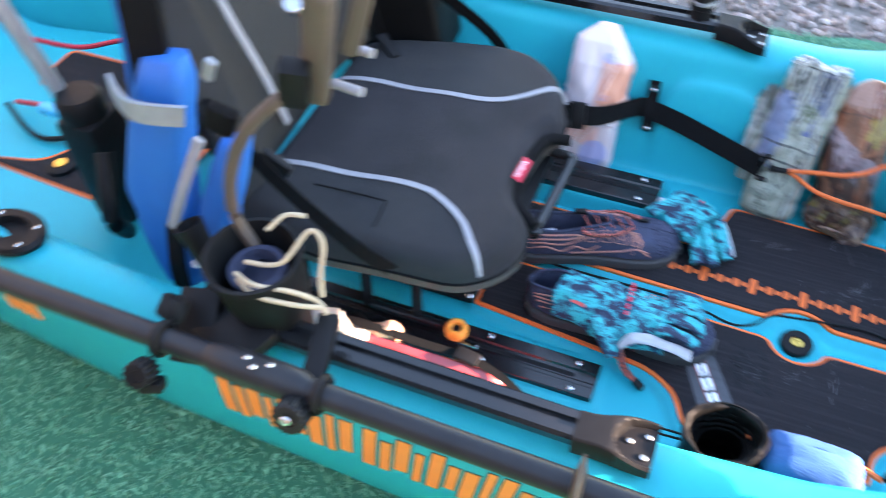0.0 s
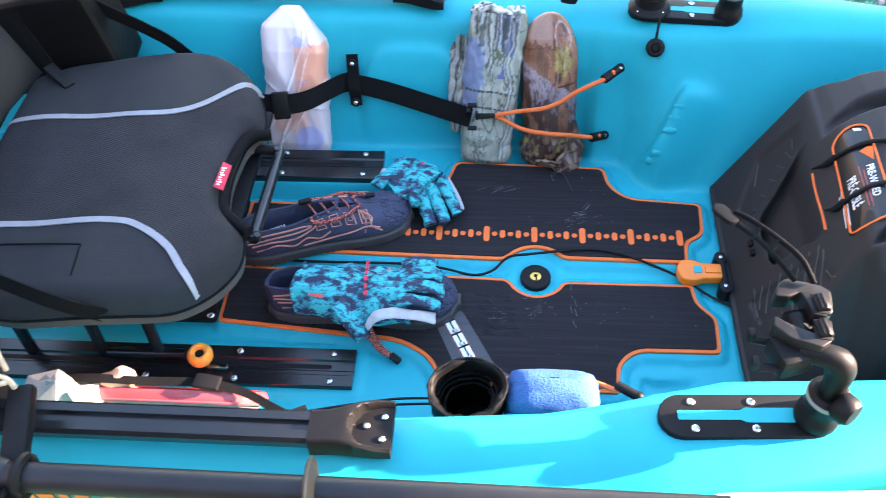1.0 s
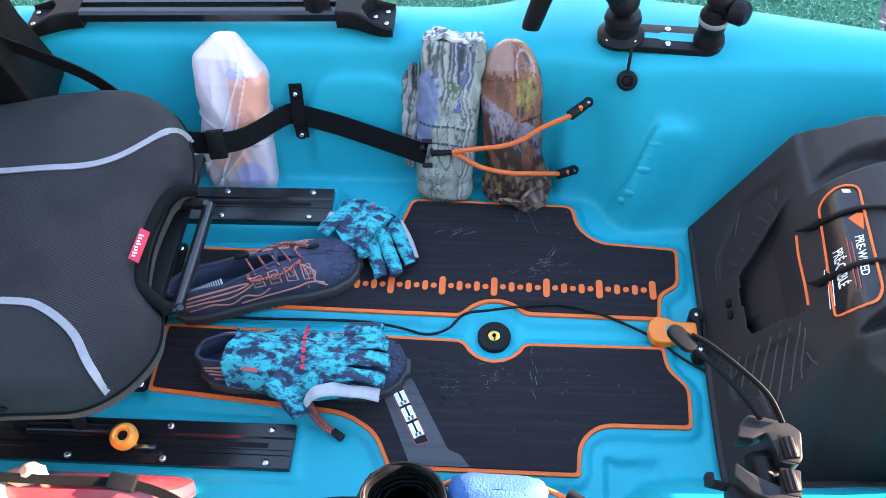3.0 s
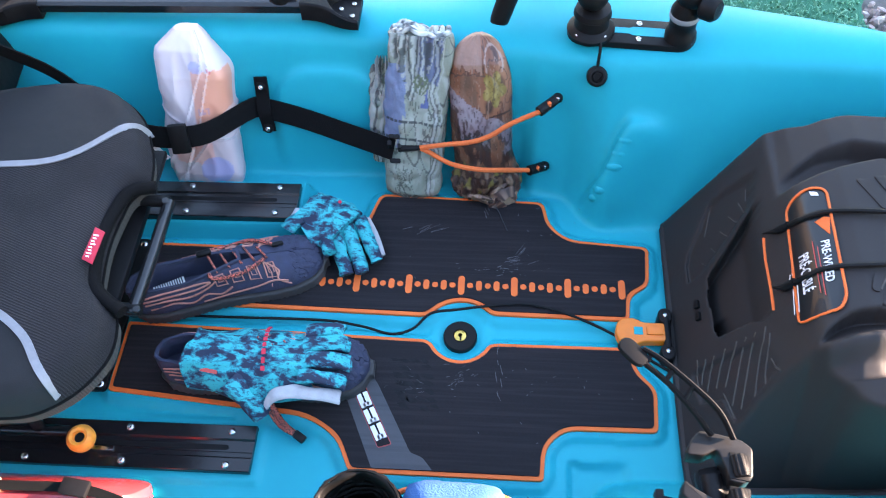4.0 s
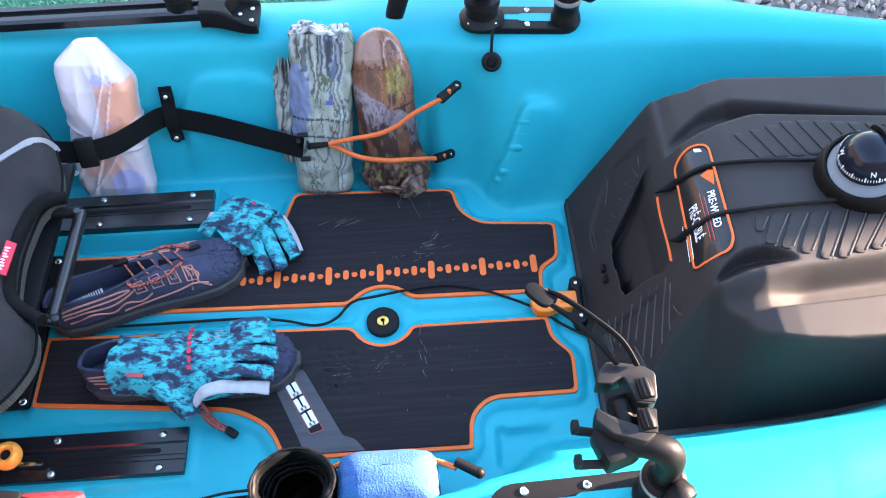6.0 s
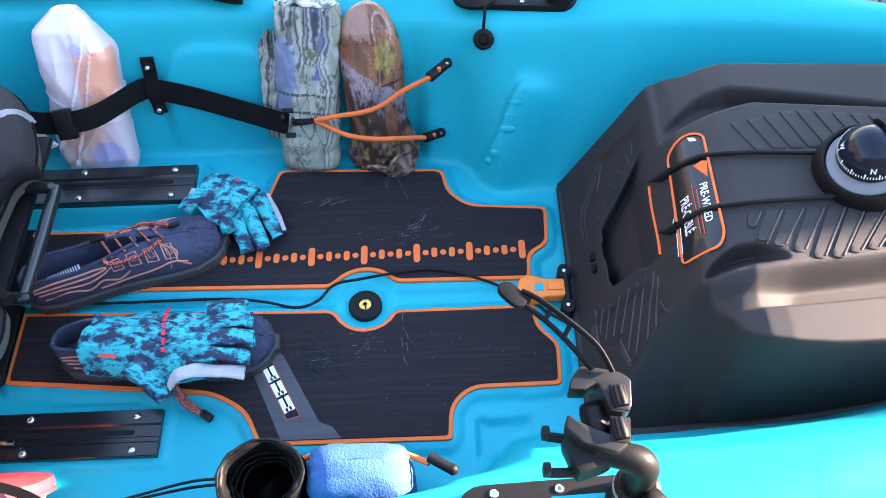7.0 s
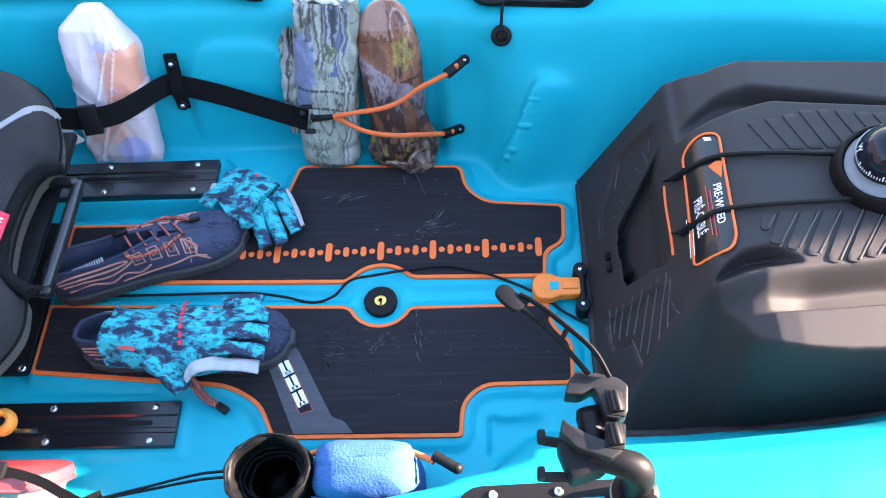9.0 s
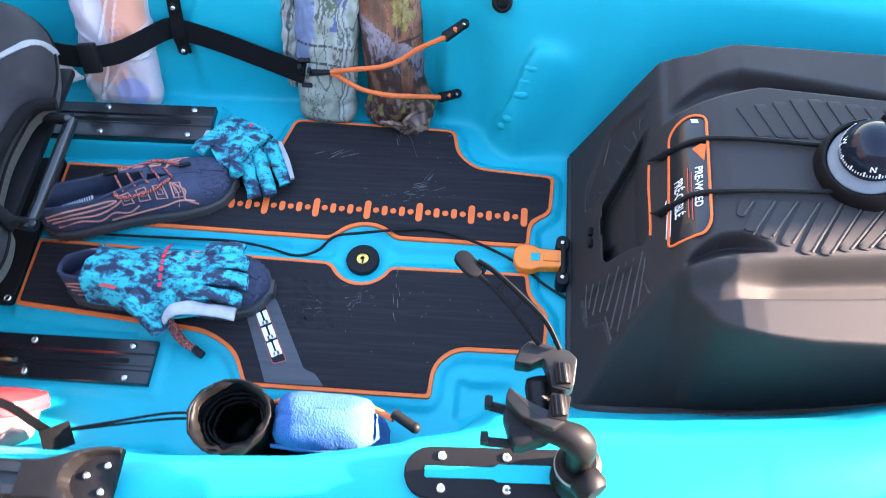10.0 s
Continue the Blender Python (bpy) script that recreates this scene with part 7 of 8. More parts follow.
GREYJAW = mat("worn_dark_grey_plastic", (0.012, 0.0112, 0.0112), 0.45, second=(0.0095, 0.009, 0.009), scale=40, bump=0.05, bump_scale=2500, spec=0.25)
part("back_block", box((0.228, -0.422, zc - 0.026), (0.034, 0.036, 0.030), 0.007, (0, 0, 18)), BLACKP, ph)
part("back_block", box((0.240, -0.394, zc - 0.020), (0.026, 0.032, 0.022), 0.008, (0, 0, 10)), BLACKP, ph)
j1 = part("lower_jaw", prism(fillet([(0.209, -0.408), (0.212, -0.396), (0.219, -0.402), (0.231, -0.409), (0.247, -0.416), (0.2475, -0.402), (0.262, -0.402), (0.260, -0.424), (0.249, -0.432), (0.239, -0.428), (0.222, -0.422), (0.215, -0.414)], 0.003, 4), zc - 0.016, zc + 0.003, 0.0016), GREYJAW, ph, "dark grey clamp jaw")
j2 = part("upper_jaw", prism(fillet([(0.215, -0.376), (0.219, -0.364), (0.227, -0.355), (0.241, -0.357), (0.261, -0.362), (0.269, -0.369), (0.266, -0.394), (0.258, -0.399), (0.247, -0.397), (0.2455, -0.386), (0.240, -0.371), (0.228, -0.377)], 0.003, 4), zc - 0.012, zc + 0.007, 0.0016), GREYJAW, ph, "dark grey clamp jaw")
for x, y, z, pj in ((0.2565, -0.385, zc + 0.007, j2), (0.2540, -0.412, zc + 0.003, j1)):
    part("wheel_slot", box((x, y, z - 0.001), (0.017, 0.023, 0.004), 0.002, (0, 0, -8)), RUBBER, pj, "dark slot")
    part("thumb_wheel", ribbed((x + 0.001, y - 0.009, z + 0.0005), 0.0072, 0.018, (-0.12, 1, 0.0), 9), BLACKP, pj, "ribbed thumb wheel")
part("jaw_link", tube([(0.236, -0.388, zc - 0.010), (0.238, -0.412, zc - 0.012)], 0.009, 12, 2), BLACKP, ph, "dark sliding link")
for a, b in (((0.221, -0.408, zc - 0.030), (0.196, -0.404, zc - 0.028)), ((0.224, -0.436, zc - 0.030), (0.194, -0.436, zc - 0.028))):
    hk = part("claw", tube([a, b], 0.0045, 8, 1, flat=0.8), BLACKP, ph, "black claw")
    part("claw_tip", box((b[0] - 0.001, b[1] + 0.001, b[2] + 0.005), (0.007, 0.010, 0.014), 0.002), BLACKP, hk)
STRAPG = mat("grey_rubber_strap", (0.0075, 0.0072, 0.0078), 0.65, scale=60, spec=0.12)
left_leg = [(0.236, -0.360, 0.362), (0.217, -0.342, 0.377), (0.199, -0.324, 0.384), (0.182, -0.311, 0.389)]
right_leg = [(0.180, -0.298, 0.392), (0.194, -0.307, 0.392), (0.217, -0.326, 0.388), (0.240, -0.346, 0.379), (0.253, -0.363, 0.363)]
band = part("rubber_strap", tube(left_leg, 0.0022, 8, 8, flat=1.5), STRAPG, ph, "black rubber ladder strap")
part("strap_leg", tube(right_leg, 0.0022, 8, 8, flat=1.5), STRAPG, band)
for a, b in (((0.182, -0.311, 0.388), (0.187, -0.302, 0.391)), ((0.197, -0.325, 0.384), (0.204, -0.315, 0.390)), ((0.212, -0.339, 0.378), (0.219, -0.329, 0.387))):
    part("rung", tube([a, b], 0.0022, 6, 1), STRAPG, band)
bm = prism(capsule((0, 0), 0.0165, 0.029), -0.002, 0.0025, 0.001)
bmesh.ops.rotate(bm, cent=(0, 0, 0), matrix=Euler((0.1, 0.2, radians(45))).to_matrix(), verts=bm.verts)
bmesh.ops.translate(bm, vec=(0.1715, -0.3015, 0.392), verts=bm.verts)
part("pull_tab", bm, STRAPG, band, "rounded pull tab")

# ---- rod holder mounts on the far plate ----
fz = deck_z(0.20, 0.277) + 0.006
rm = thing("rod_mount", "black ball rod mount with arm and hanging cap", "rod mount", (0.172, 0.279, fz))
part("flange", lathe([(0.032, 0), (0.033, 0.006), (0.028, 0.012), (0.024, 0.014), (0.022, 0.028), (0.026, 0.032), (0.024, 0.040), (0.016, 0.042)], (0.172, 0.279, fz), 28), BLACKP, rm, "round black flange")
for a in (0.4, 2.2, 3.9, 5.4):
    screw((0.172 + 0.026 * math.cos(a), 0.279 + 0.026 * math.sin(a), fz + 0.009), rm, 0.0042)
part("ball", ball((0.170, 0.280, fz + 0.062), 0.022, 18), RUBBER, rm)
arm = part("arm", tube([(0.172, 0.280, fz + 0.055), (0.155, 0.284, fz + 0.085), (0.125, 0.296, fz + 0.115), (0.09, 0.306, fz + 0.125)], [0.018, 0.022, 0.022, 0.017], 14, 4), BLACKP, rm, "black clamp arm")
part("arm_bolt", disc((0.146, 0.268, fz + 0.092), 0.007, 0.008, 6, axis=(-0.2, -0.9, 0.3)), BLACKP, arm)
part("joint", ball((0.078, 0.306, fz + 0.110), 0.021, 16), BLACKP, rm)
part("handle", tube([(0.080, 0.305, fz + 0.11), (0.062, 0.297, fz + 0.06), (0.047, 0.290, fz + 0.014), (0.045, 0.288, fz + 0.006)], [0.015, 0.0145, 0.0135, 0.012], 14, 4), RUBBER, rm, "black rubber handle")
cord = part("cap_cord", tube([(0.184, 0.250, fz + 0.004), (0.184, 0.242, fz + 0.004), (0.183, 0.236, 0.222), (0.182, 0.232, 0.208)], 0.0022, 6, 4), RUBBER, rm, "short black cord")
cap = part("hanging_cap", lathe([(0.0125, -0.005), (0.0145, 0), (0.0145, 0.006), (0.011, 0.009), (0.008, 0.009), (0.0075, 0.004), (0.0001, 0.004)], (0.182, 0.228, 0.194), 18, axis=(0.05, -0.8, 0.55)), RUBBER, rm, "black hanging cap with a socket")
part("socket", lathe([(0.0078, 0.0), (0.0072, 0.011), (0.006, 0.0115), (0.0055, 0.007), (0.0001, 0.007)], (0.182, 0.228, 0.194), 6, axis=(0.05, -0.8, 0.55)), BLACKP, cap, "worn socket")

tm = thing("track_mount", "black track mount post with knob and side arm", "mount", (0.292, 0.266, fz))
part("post", lathe([(0.021, 0), (0.021, 0.012), (0.018, 0.016), (0.018, 0.034), (0.0195, 0.036), (0.0195, 0.050), (0.014, 0.062)], (0.292, 0.266, fz), 26), BLACKP, tm)
part("silver_ring", lathe([(0.0195, 0.037), (0.0203, 0.038), (0.0203, 0.044), (0.0195, 0.045)], (0.292, 0.266, fz), 26), SILVER, tm, "silver print ring")
part("head", ball((0.296, 0.266, fz + 0.074), 0.020, 16), BLACKP, tm)
part("knob", lathe([(0.012, 0), (0.017, 0.004), (0.017, 0.018), (0.012, 0.024), (0.0001, 0.025)], (0.308, 0.254, fz + 0.066), 14, axis=(0.75, -0.6, 0.1)), BLACKP, tm, "ribbed black knob")
part("side_arm", tube([(0.296, 0.270, fz + 0.076), (0.345, 0.286, fz + 0.088), (0.41, 0.300, fz + 0.098)], [0.013, 0.012, 0.009], 12, 3), BLACKP, tm)
part("silver_ring", tube([(0.350, 0.287, fz + 0.089), (0.362, 0.290, fz + 0.091)], 0.0125, 14, 1), SILVER, tm, "silver print ring")

rk = thing("rail_knob", "black socket mount standing on the gear rail", "mount", (-0.268, 0.326, 0.25))
part("body", lathe([(0.019, 0), (0.019, 0.018), (0.021, 0.020), (0.021, 0.040), (0.019, 0.044), (0.014, 0.044), (0.012, 0.034), (0.0001, 0.034)], (-0.268, 0.326, 0.248), 26), BLACKP, rk)
part("silver_ring", lathe([(0.021, 0.028), (0.0218, 0.029), (0.0218, 0.034), (0.021, 0.035)], (-0.268, 0.326, 0.248), 26), SILVER, rk, "silver print ring")
part("socket", lathe([(0.0135, 0.030), (0.0135, 0.0445), (0.009, 0.0445), (0.009, 0.036), (0.0001, 0.036)], (-0.268, 0.326, 0.248), 8), RUBBER, rk)

# ---- paddle along the near gunwale ----
paddle = thing("paddle", "dark grey paddle with pale blade carried along the gunwale", "paddle", (-0.4, -0.562, 0.29))
py, pz = -0.563, 0.288
SHAFT = mat("dark_grey_carbon_shaft", (0.016, 0.016, 0.018), 0.42, second=(0.010, 0.010, 0.012), scale=30, spec=0.3)
part("shaft", tube([(-1.30, py + 0.004, pz + 0.002), (-0.6, py, pz), (0.16, py - 0.004, pz)], 0.0145, 18, 3), SHAFT, paddle, "dark grey shaft")
part("ferrule", tube([(-0.640, py, pz), (-0.625, py, pz), (-0.60, py, pz), (-0.55, py, pz), (-0.525, py, pz), (-0.515, py, pz)], [0.0145, 0.0185, 0.020, 0.020, 0.0185, 0.0145], 18, 1), SHAFT, paddle, "thicker joint")
for x, a in ((-0.588, 0.9), (-0.575, 1.4), (-0.560, 0.9)):
    screw((x, py + 0.020 * math.cos(a + 0.5) , pz + 0.020 * math.sin(a + 0.2)), paddle, 0.005, axis=(0, 0.5, 0.8))
blade = [(0.14, py - 0.018), (0.20, py - 0.055), (0.34, py - 0.105), (0.56, py - 0.095), (0.60, py - 0.03), (0.56, py + 0.022), (0.36, py + 0.026), (0.20, py + 0.016), (0.14, py + 0.012)]
part("blade", prism(fillet(blade, 0.05, 6), pz - 0.004, pz + 0.005, 0.003), BLADE, paddle, "pale grey-blue blade")
for x in (-0.222, ):
    part("drip_ring", lathe([(0.0145, -0.006), (0.022, -0.003), (0.030, -0.002), (0.0315, 0.0), (0.030, 0.002), (0.022, 0.003), (0.0145, 0.006)], (x, py - 0.001, pz), 28, axis=(1, 0.05, 0)), mat("bronze_rubber", (0.075, 0.052, 0.034), 0.5, scale=60), paddle, "bronze-brown drip ring")
for x, yy, zz in ((-0.716, 0.030, -0.008), (-0.700, -0.034, -0.012)):
    part("clip_knob", ribbed((x, py + yy, pz + zz), 0.0165, 0.027, (0.15, 0.7 if yy > 0 else -0.7, 0.55)), BLACKP, paddle, "black ribbed clip knob")
part("clip", tube([(-0.700, py + 0.017 * math.cos(a), pz + 0.017 * math.sin(a)) for a in np.linspace(0, 2 * math.pi, 14, endpoint=False)], 0.006, 8, 1, closed=True), BLACKP, paddle, "black clip")
part("clip_foot", box((-0.700, py + 0.05, pz - 0.040), (0.05, 0.09, 0.014), 0.004, (35, 0, 10)), BLACKP, paddle)
part("clip_claw", box((-0.690, py - 0.045, pz - 0.022), (0.028, 0.020, 0.014), 0.004, (-20, 0, 20)), BLACKP, paddle)
clip2 = part("clip", tube([(-0.500, py + 0.018 * math.cos(a), pz + 0.018 * math.sin(a)) for a in np.linspace(0, 2 * math.pi, 14, endpoint=False)], 0.0055, 8, 1, closed=True), BLACKP, paddle, "black clip")
part("clip_knob", ribbed((-0.522, py - 0.016, pz - 0.012), 0.0195, 0.027, (0.1, -0.75, 0.35), 16), GREYJAW, clip2, "ribbed grey knob")
screw((-0.520, py - 0.042, pz + 0.001), clip2, 0.006, axis=(0.1, -0.75, 0.35))
part("clip_link", box((-0.530, py + 0.055, pz - 0.006), (0.026, 0.085, 0.016), 0.005, (8, 0, 12)), BLACKP, paddle)

# ---- rod tube on the near rail with a tool in it ----
rt = thing("rod_tube", "wide black rod tube clamped to the gunwale rail", "rod holder", (-0.64, -0.46, 0.24))
part("cup", lathe([(0.026, -0.055), (0.036, -0.05), (0.042, 0.004), (0.050, 0.03), (0.054, 0.085), (0.057, 0.088), (0.057, 0.096), (0.052, 0.096), (0.050, 0.086), (0.046, 0.03), (0.036, 0.014), (0.0001, 0.012)], (-0.628, -0.452, 0.245), 36, axis=(-0.10, -0.04, 1)), RUBBER, rt)
part("slim_tube", lathe([(0.014, -0.09), (0.016, 0.0), (0.019, 0.030), (0.0165, 0.030), (0.014, 0.0), (0.0001, -0.05)], (-0.742, -0.425, 0.285), 20, axis=(-0.45, 0.15, 1)), RUBBER, rt, "slim black tube")
part("bracket", box((-0.665, -0.500, 0.248), (0.12, 0.07, 0.02), 0.006, (10, 0, -25)), BLACKP, rt)
part("inner_collar", lathe([(0.030, 0.060), (0.034, 0.062), (0.034, 0.074), (0.026, 0.076), (0.024, 0.060)], (-0.628, -0.452, 0.245), 26, axis=(-0.10, -0.04, 1)), NAVY, rt, "dark blue inner collar")
CORDP = [(-0.600, -0.455, 0.340), (-0.575, -0.425, 0.372), (-0.555, -0.432, 0.366), (-0.552, -0.452, 0.335), (-0.548, -0.462, 0.312)]
cd = thing("cream_cord", "cream paracord looped out of the rod tube", "cord", (-0.58, -0.45, 0.32))
part("loop", tube([(-0.645, -0.46, 0.330), *CORDP], 0.0029, 8, 6), CREAM, cd)
part("loop", tube([(-0.650, -0.475, 0.325), (-0.615, -0.490, 0.336), (-0.575, -0.480, 0.330), (-0.550, -0.470, 0.312), (-0.535, -0.478, 0.305)], 0.0029, 8, 6), CREAM, cd)
part("loop", tube([(-0.645, -0.480, 0.322), (-0.610, -0.497, 0.328), (-0.570, -0.489, 0.320), (-0.545, -0.474, 0.308)], 0.0029, 8, 6), CREAM, cd)
part("loop", tube([(-0.632, -0.425, 0.352), (-0.618, -0.405, 0.362), (-0.595, -0.398, 0.362)], 0.0029, 8, 6), CREAM, cd)
tool = thing("landing_tool", "tan plastic landing tool standing in the rod tube", "fishing tool", (-0.62, -0.44, 0.27))
part("handle", tube([(-0.630, -0.440, 0.262), (-0.655, -0.425, 0.310), (-0.677, -0.420, 0.356), (-0.665, -0.420, 0.423), (-0.633, -0.418, 0.489), (-0.597, -0.410, 0.530), (-0.57, -0.395, 0.55)], 0.0075, 10, 6), TAN, tool, "curved tan handle")
part("head", box((-0.550, -0.384, 0.590), (0.030, 0.022, 0.155), 0.009, (12, 14, 10), 3), TAN, tool, "tan plastic head")
part("grip_pad", box((-0.572, -0.400, 0.556), (0.030, 0.024, 0.055), 0.006, (14, 10, 20)), BLACKP, tool, "black grip pad")
part("side_jaw", box((-0.512, -0.372, 0.618), (0.018, 0.016, 0.075), 0.005, (10, 18, 20)), TAN, tool)
part("bolt", disc((-0.556, -0.395, 0.640), 0.010, 0.010, 14, axis=(0.1, -0.6, 0.8)), STEEL, tool)
for y in (-0.345, -0.375):
    part("peg", tube([(-0.545, y, 0.545 + (y + 0.375) * 0.8), (-0.512, y - 0.004, 0.545 + (y + 0.375) * 0.8)], 0.005, 10, 1), PIPING, tool, "grey peg")

# ---- life vest hung on the seat back ----
vest = thing("life_vest", "bright blue life vest with silver bands draped on the seat back", "life vest", (-0.83, -0.36, 0.1))


def puffed(line, widths, thick, y, seed):
    """A padded vest panel: a centre line of (x, z), a width at each point."""
    loops = []
    pts = spline([(x, 0, z) for x, z in line], 5)
    for i, p in enumerate(pts):
        q = i / (len(pts) - 1)
        w = float(np.interp(q, np.linspace(0, 1, len(widths)), widths)) / 2
        t = thick * (0.35 + 0.65 * math.sin(math.pi * min(max(q, 0.03), 0.97)) ** 0.5)
        loop = []
        for a in np.linspace(0, 2 * math.pi, 30, endpoint=False):
            f = (abs(math.cos(a)) ** 4 + abs(math.sin(a)) ** 4) ** (-1 / 4)
            loop.append((p.x + w * f * math.cos(a) * 0.95, y + 0.05 * q + t * f * math.sin(a), p.z + w * f * math.cos(a) * 0.15))
        loops.append(loop)
    return folds(rings(bmesh.new(), loops), 0.006, 0.05, (0, 0, 1), 0.5, seed)


panel = part("foam_panel", puffed([(-0.845, 0.125), (-0.842, 0.20), (-0.842, 0.29), (-0.822, 0.38), (-0.800, 0.45), (-0.796, 0.485)], [0.06, 0.095, 0.105, 0.092, 0.080, 0.06], 0.028, -0.375, 1), BLUE, vest, "puffed blue foam panel", smooth=70)
part("silver_band", ribbon([(-0.856, -0.362, 0.455), (-0.810, -0.388, 0.448), (-0.760, -0.362, 0.432)], 0.030, 0.005, across=(0.15, 0, 1)), SILVER, panel, "silver reflective band")
part("foam_panel", puffed([(-0.795, 0.15), (-0.775, 0.22), (-0.752, 0.30), (-0.722, 0.385)], [0.035, 0.055, 0.055, 0.04], 0.024, -0.380, 2), BLUE, vest, "puffed blue foam panel", smooth=70)
part("zip", ribbon([(-0.828, -0.402, 0.13), (-0.812, -0.410, 0.20), (-0.795, -0.404, 0.28)], 0.018, 0.012, across=(1, 0, 0.1)), WEB, vest, "black zip strip")
part("grey_trim", ribbon([(-0.795, -0.408, 0.28), (-0.770, -0.396, 0.34), (-0.742, -0.370, 0.41)], 0.012, 0.008, across=(1, 0, 0.1)), PIPING, vest)
for k in range(5):
    part("print_bar", box((-0.784 + 0.003 * k, -0.406, 0.205 + 0.007 * k), (0.010 + 0.003 * (k % 2), 0.004, 0.004), 0.001), WHITE, vest)
part("side_strap", ribbon([(-0.835, -0.340, 0.36), (-0.822, -0.328, 0.45), (-0.812, -0.318, 0.56), (-0.82, -0.30, 0.66)], 0.045, 0.014, across=(1, 0.3, 0)), WEB, vest, "black mesh side strap")
part("blue_edge", ribbon([(-0.862, -0.338, 0.38), (-0.850, -0.326, 0.46), (-0.842, -0.315, 0.56), (-0.85, -0.30, 0.66)], 0.012, 0.012, across=(1, 0.3, 0)), BLUE, vest, "blue edge binding")
part("black_pocket", box((-0.672, -0.402, 0.485), (0.035, 0.016, 0.040), 0.006, (10, 25, 10)), WEB, vest, "black pocket")
part("grey_buckle", box((-0.672, -0.398, 0.545), (0.012, 0.008, 0.036), 0.003, (10, 30, 0)), SILVER, vest, "grey buckle")

# ---- stern: pad, plug, motor and wires ----
SZ = 0.058
STERN_RAW = [(-1.42, -0.235, 0.01), (-1.10, -0.255, 0.01), (-1.06, -0.22, 0.01), (-1.02, -0.10, 0.01), (-1.02, 0.09, 0.02), (-1.45, 0.09, 0.02), (-1.45, -0.02, 0.02), (-1.30, -0.06, 0.03), (-1.24, -0.13, 0.03), (-1.28, -0.20, 0.03)]
inner = [(p.x, p.y, q[2]) for p, q in zip(inset([Vector(q[:2]) for q in STERN_RAW], 0.007), STERN_RAW)]
pad3 = part("deck_pad", prism(fillet(inner, n=4), SZ + 0.001, SZ + 0.005, 0.001), PAD, kayak, "black foam stern pad")
part("pad_border", prism(fillet(STERN_RAW, n=4), SZ - 0.001, SZ + 0.0035, 0.001), ORANGE, pad3, "orange foam edge")
plug2 = part("drain_plug", lathe([(0.026, 0), (0.026, 0.012), (0.022, 0.014), (0.0001, 0.014)], (-1.235, -0.205, SZ), 26), RUBBER, kayak, "black rubber scupper plug")
part("insert", lathe([(0.011, 0.013), (0.011, 0.016), (0.004, 0.017), (0.0001, 0.015)], (-1.235, -0.205, SZ), 18), BRASS, plug2, "brass insert")
fl = part("flush_rod_holder", lathe([(0.042, -0.004), (0.044, 0.003), (0.040, 0.008), (0.026, 0.008), (0.022, -0.02), (0.0001, -0.02)], (-1.035, -0.462, 0.232), 28, flat=(1.25, 0.9)), BLACKP, kayak, "black flush rod holder")
for a in (0.6, 2.4, 4.0, 5.6):
    screw((-1.035 + 0.042 * math.cos(a), -0.462 + 0.029 * math.sin(a), 0.239), fl, 0.0045)
motor = thing("trolling_motor", "black electric trolling motor bracket with grey shaft", "motor", (-1.12, -0.17, SZ))
wiring = thing("motor_wiring", "red and black motor wires lying on the stern deck", "wire", (-1.3, -0.1, SZ))
part("bracket", box((-1.10, -0.10, SZ + 0.10), (0.07, 0.075, 0.20), 0.012), BLACKP, motor)
part("clamp", box((-1.035, -0.02, SZ + 0.11), (0.16, 0.05, 0.04), 0.008, (0, 0, 30)), BLACKP, motor)
part("collar", lathe([(0.034, 0), (0.036, 0.01), (0.036, 0.035), (0.03, 0.045)], (-1.105, -0.10, SZ + 0.19), 24), BLACKP, motor)
part("lever", tube([(-1.05, -0.16, SZ + 0.02), (-1.02, -0.20, SZ + 0.10), (-1.04, -0.15, SZ + 0.18)], 0.014, 10, 4), BLACKP, motor)
part("shaft", tube([(-1.105, -0.10, SZ + 0.10), (-1.175, -0.10, SZ + 0.36), (-1.26, -0.10, SZ + 0.66)], 0.0125, 16, 2), GREYM, motor, "grey metal shaft")
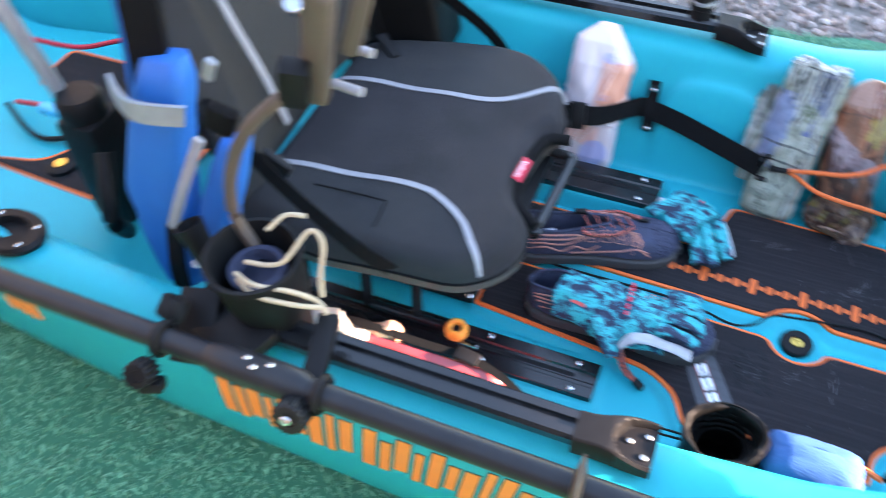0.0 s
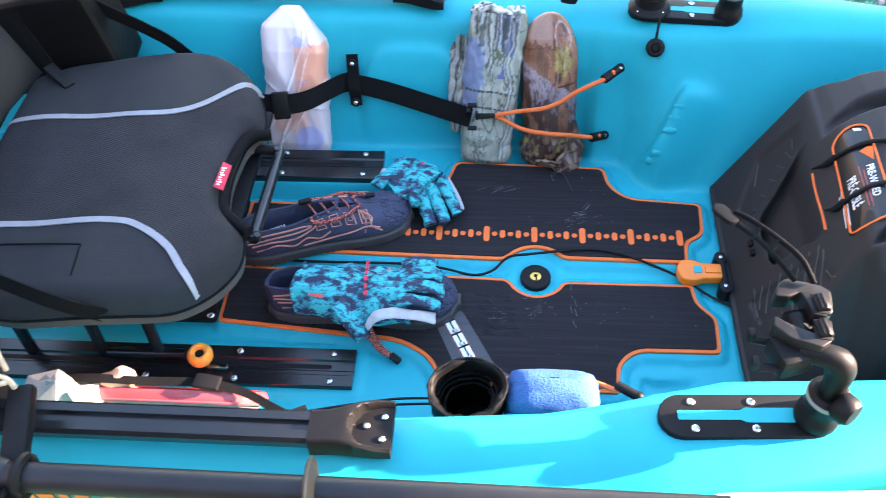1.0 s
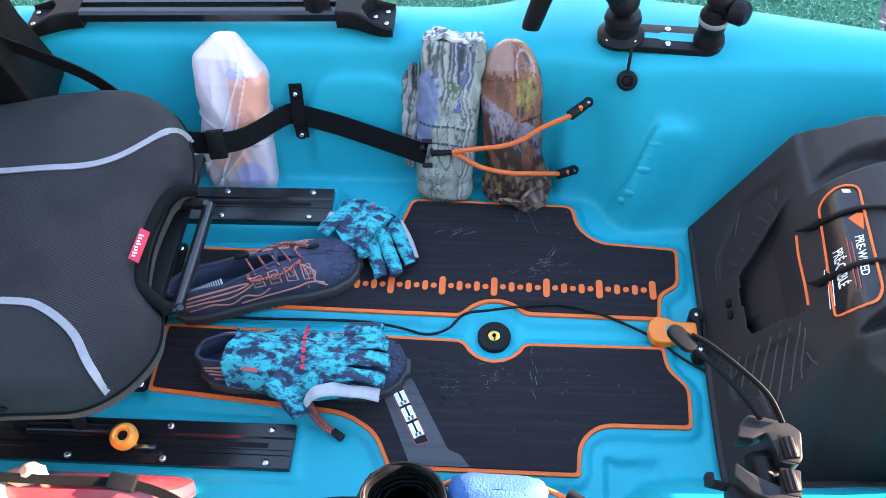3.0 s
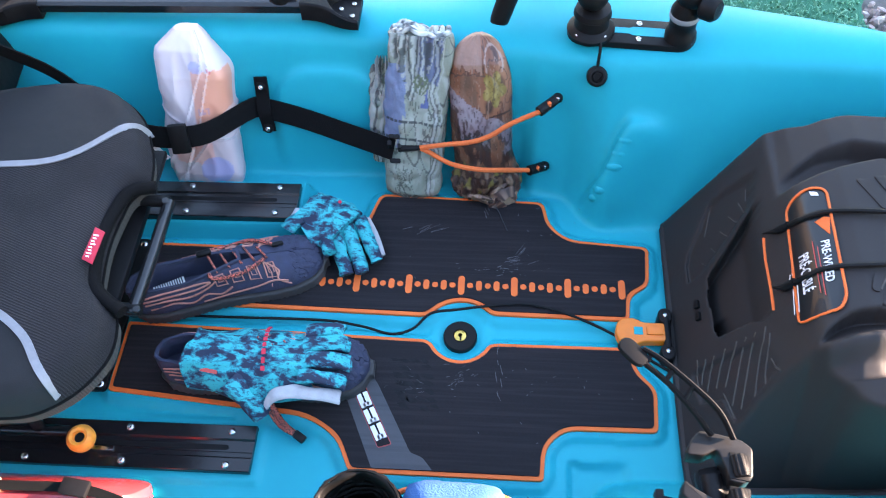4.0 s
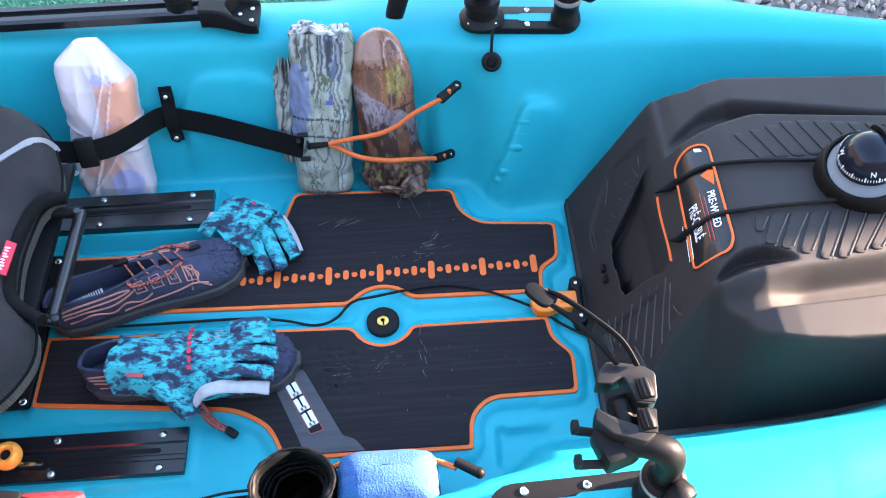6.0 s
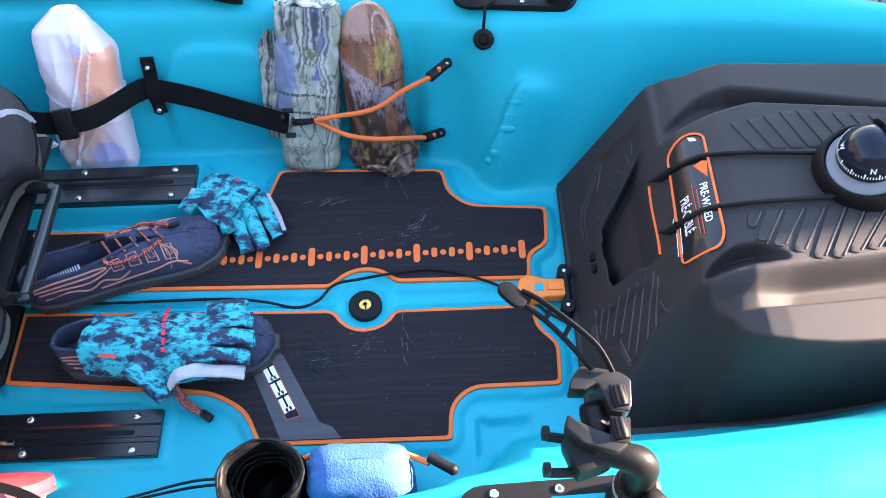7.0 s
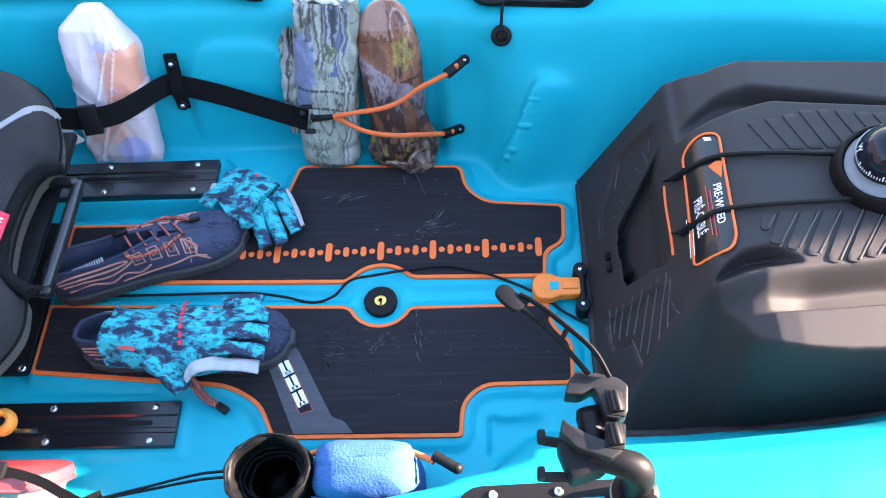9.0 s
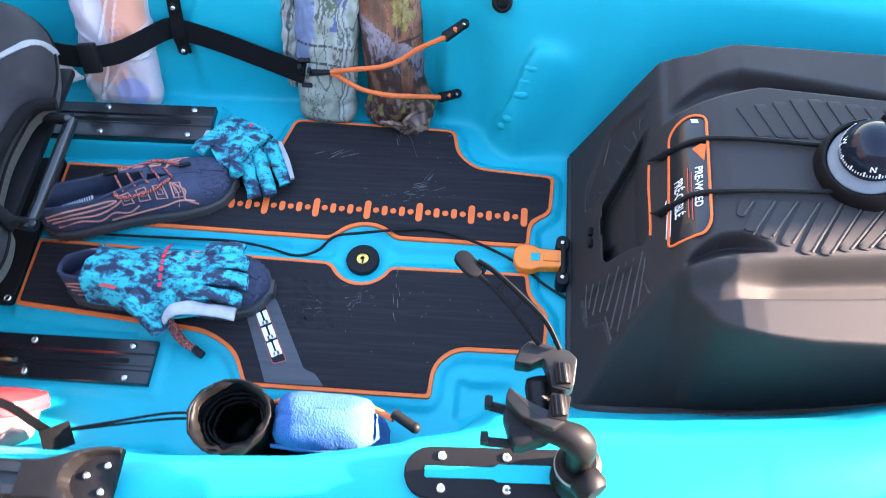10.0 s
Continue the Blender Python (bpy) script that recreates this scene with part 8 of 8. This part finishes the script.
for pts, m in (([(-1.42, -0.10, SZ + 0.02), (-1.30, -0.12, SZ + 0.05), (-1.20, -0.13, SZ + 0.03), (-1.12, -0.08, SZ + 0.02)], REDWIRE), ([(-1.42, -0.12, SZ + 0.03), (-1.32, -0.16, SZ + 0.01), (-1.22, -0.12, SZ + 0.02), (-1.12, -0.06, SZ + 0.03)], RUBBER), ([(-1.46, 0.02, SZ + 0.07), (-1.38, 0.05, SZ + 0.05), (-1.30, 0.09, SZ + 0.06), (-1.20, 0.14, SZ + 0.07)], REDWIRE), ([(-1.55, -0.01, SZ + 0.22), (-1.50, 0.00, SZ + 0.12), (-1.46, 0.02, SZ + 0.07)], REDWIRE)):
    part("wire", tube(pts, 0.005, 8, 6), m, wiring)
part("wire_plug", tube([(-1.33, -0.12, SZ + 0.045), (-1.27, -0.12, SZ + 0.045)], 0.012, 10, 1), BLUEP, wiring, "light blue connector")
motor.location.x += 0.03
motor.location.y -= 0.14

# ---- lettering on the near flank: plain bars in the size of the words ----
def flank(x, z):
    """The near flank's y at a height."""
    top = deck_z(x, MID - half_beam(x) + 0.003)
    down = [0.0] + [-b for _, b in SKIRT]
    return MID - half_beam(x) - float(np.interp(top - z, down, [0.0] + [a for a, _ in SKIRT]))


def decal(x, w, z0, z1, proud=0.0015):
    """A slanted vinyl bar laid on the flank."""
    loops = []
    for k in range(7):
        z = z0 + (z1 - z0) * k / 6
        lean = (z - 0.15) * 0.18
        y = flank(x, z)
        loops.append([(x + lean - w / 2, y - proud, z), (x + lean + w / 2, y - proud, z), (x + lean + w / 2, y + 0.004, z), (x + lean - w / 2, y + 0.004, z)])
    return rings(bmesh.new(), loops)


for x0, n in ((-0.688, 9), (-0.478, 13), (-1.062, 3)):
    for k in range(n):
        x = x0 + 0.0222 * k
        low = 0.036 + (0.02 if k % 3 == 2 else 0.0)
        high = 0.166 if k % 4 == 0 or k % 5 == 2 else 0.146
        if x0 < -1:
            low, high = 0.085, 0.135
        part("decal_edge", decal(x, (0.0165, 0.0130, 0.0180, 0.0105)[k % 4] + 0.0036, low - 0.002, high + 0.002, 0.0008), DASH, kayak, "dark edge of the decal", smooth=0)
        part("decal_bar", decal(x, (0.0165, 0.0130, 0.0180, 0.0105)[k % 4], low, high), HULLTEXT, kayak, "orange vinyl decal", smooth=0)
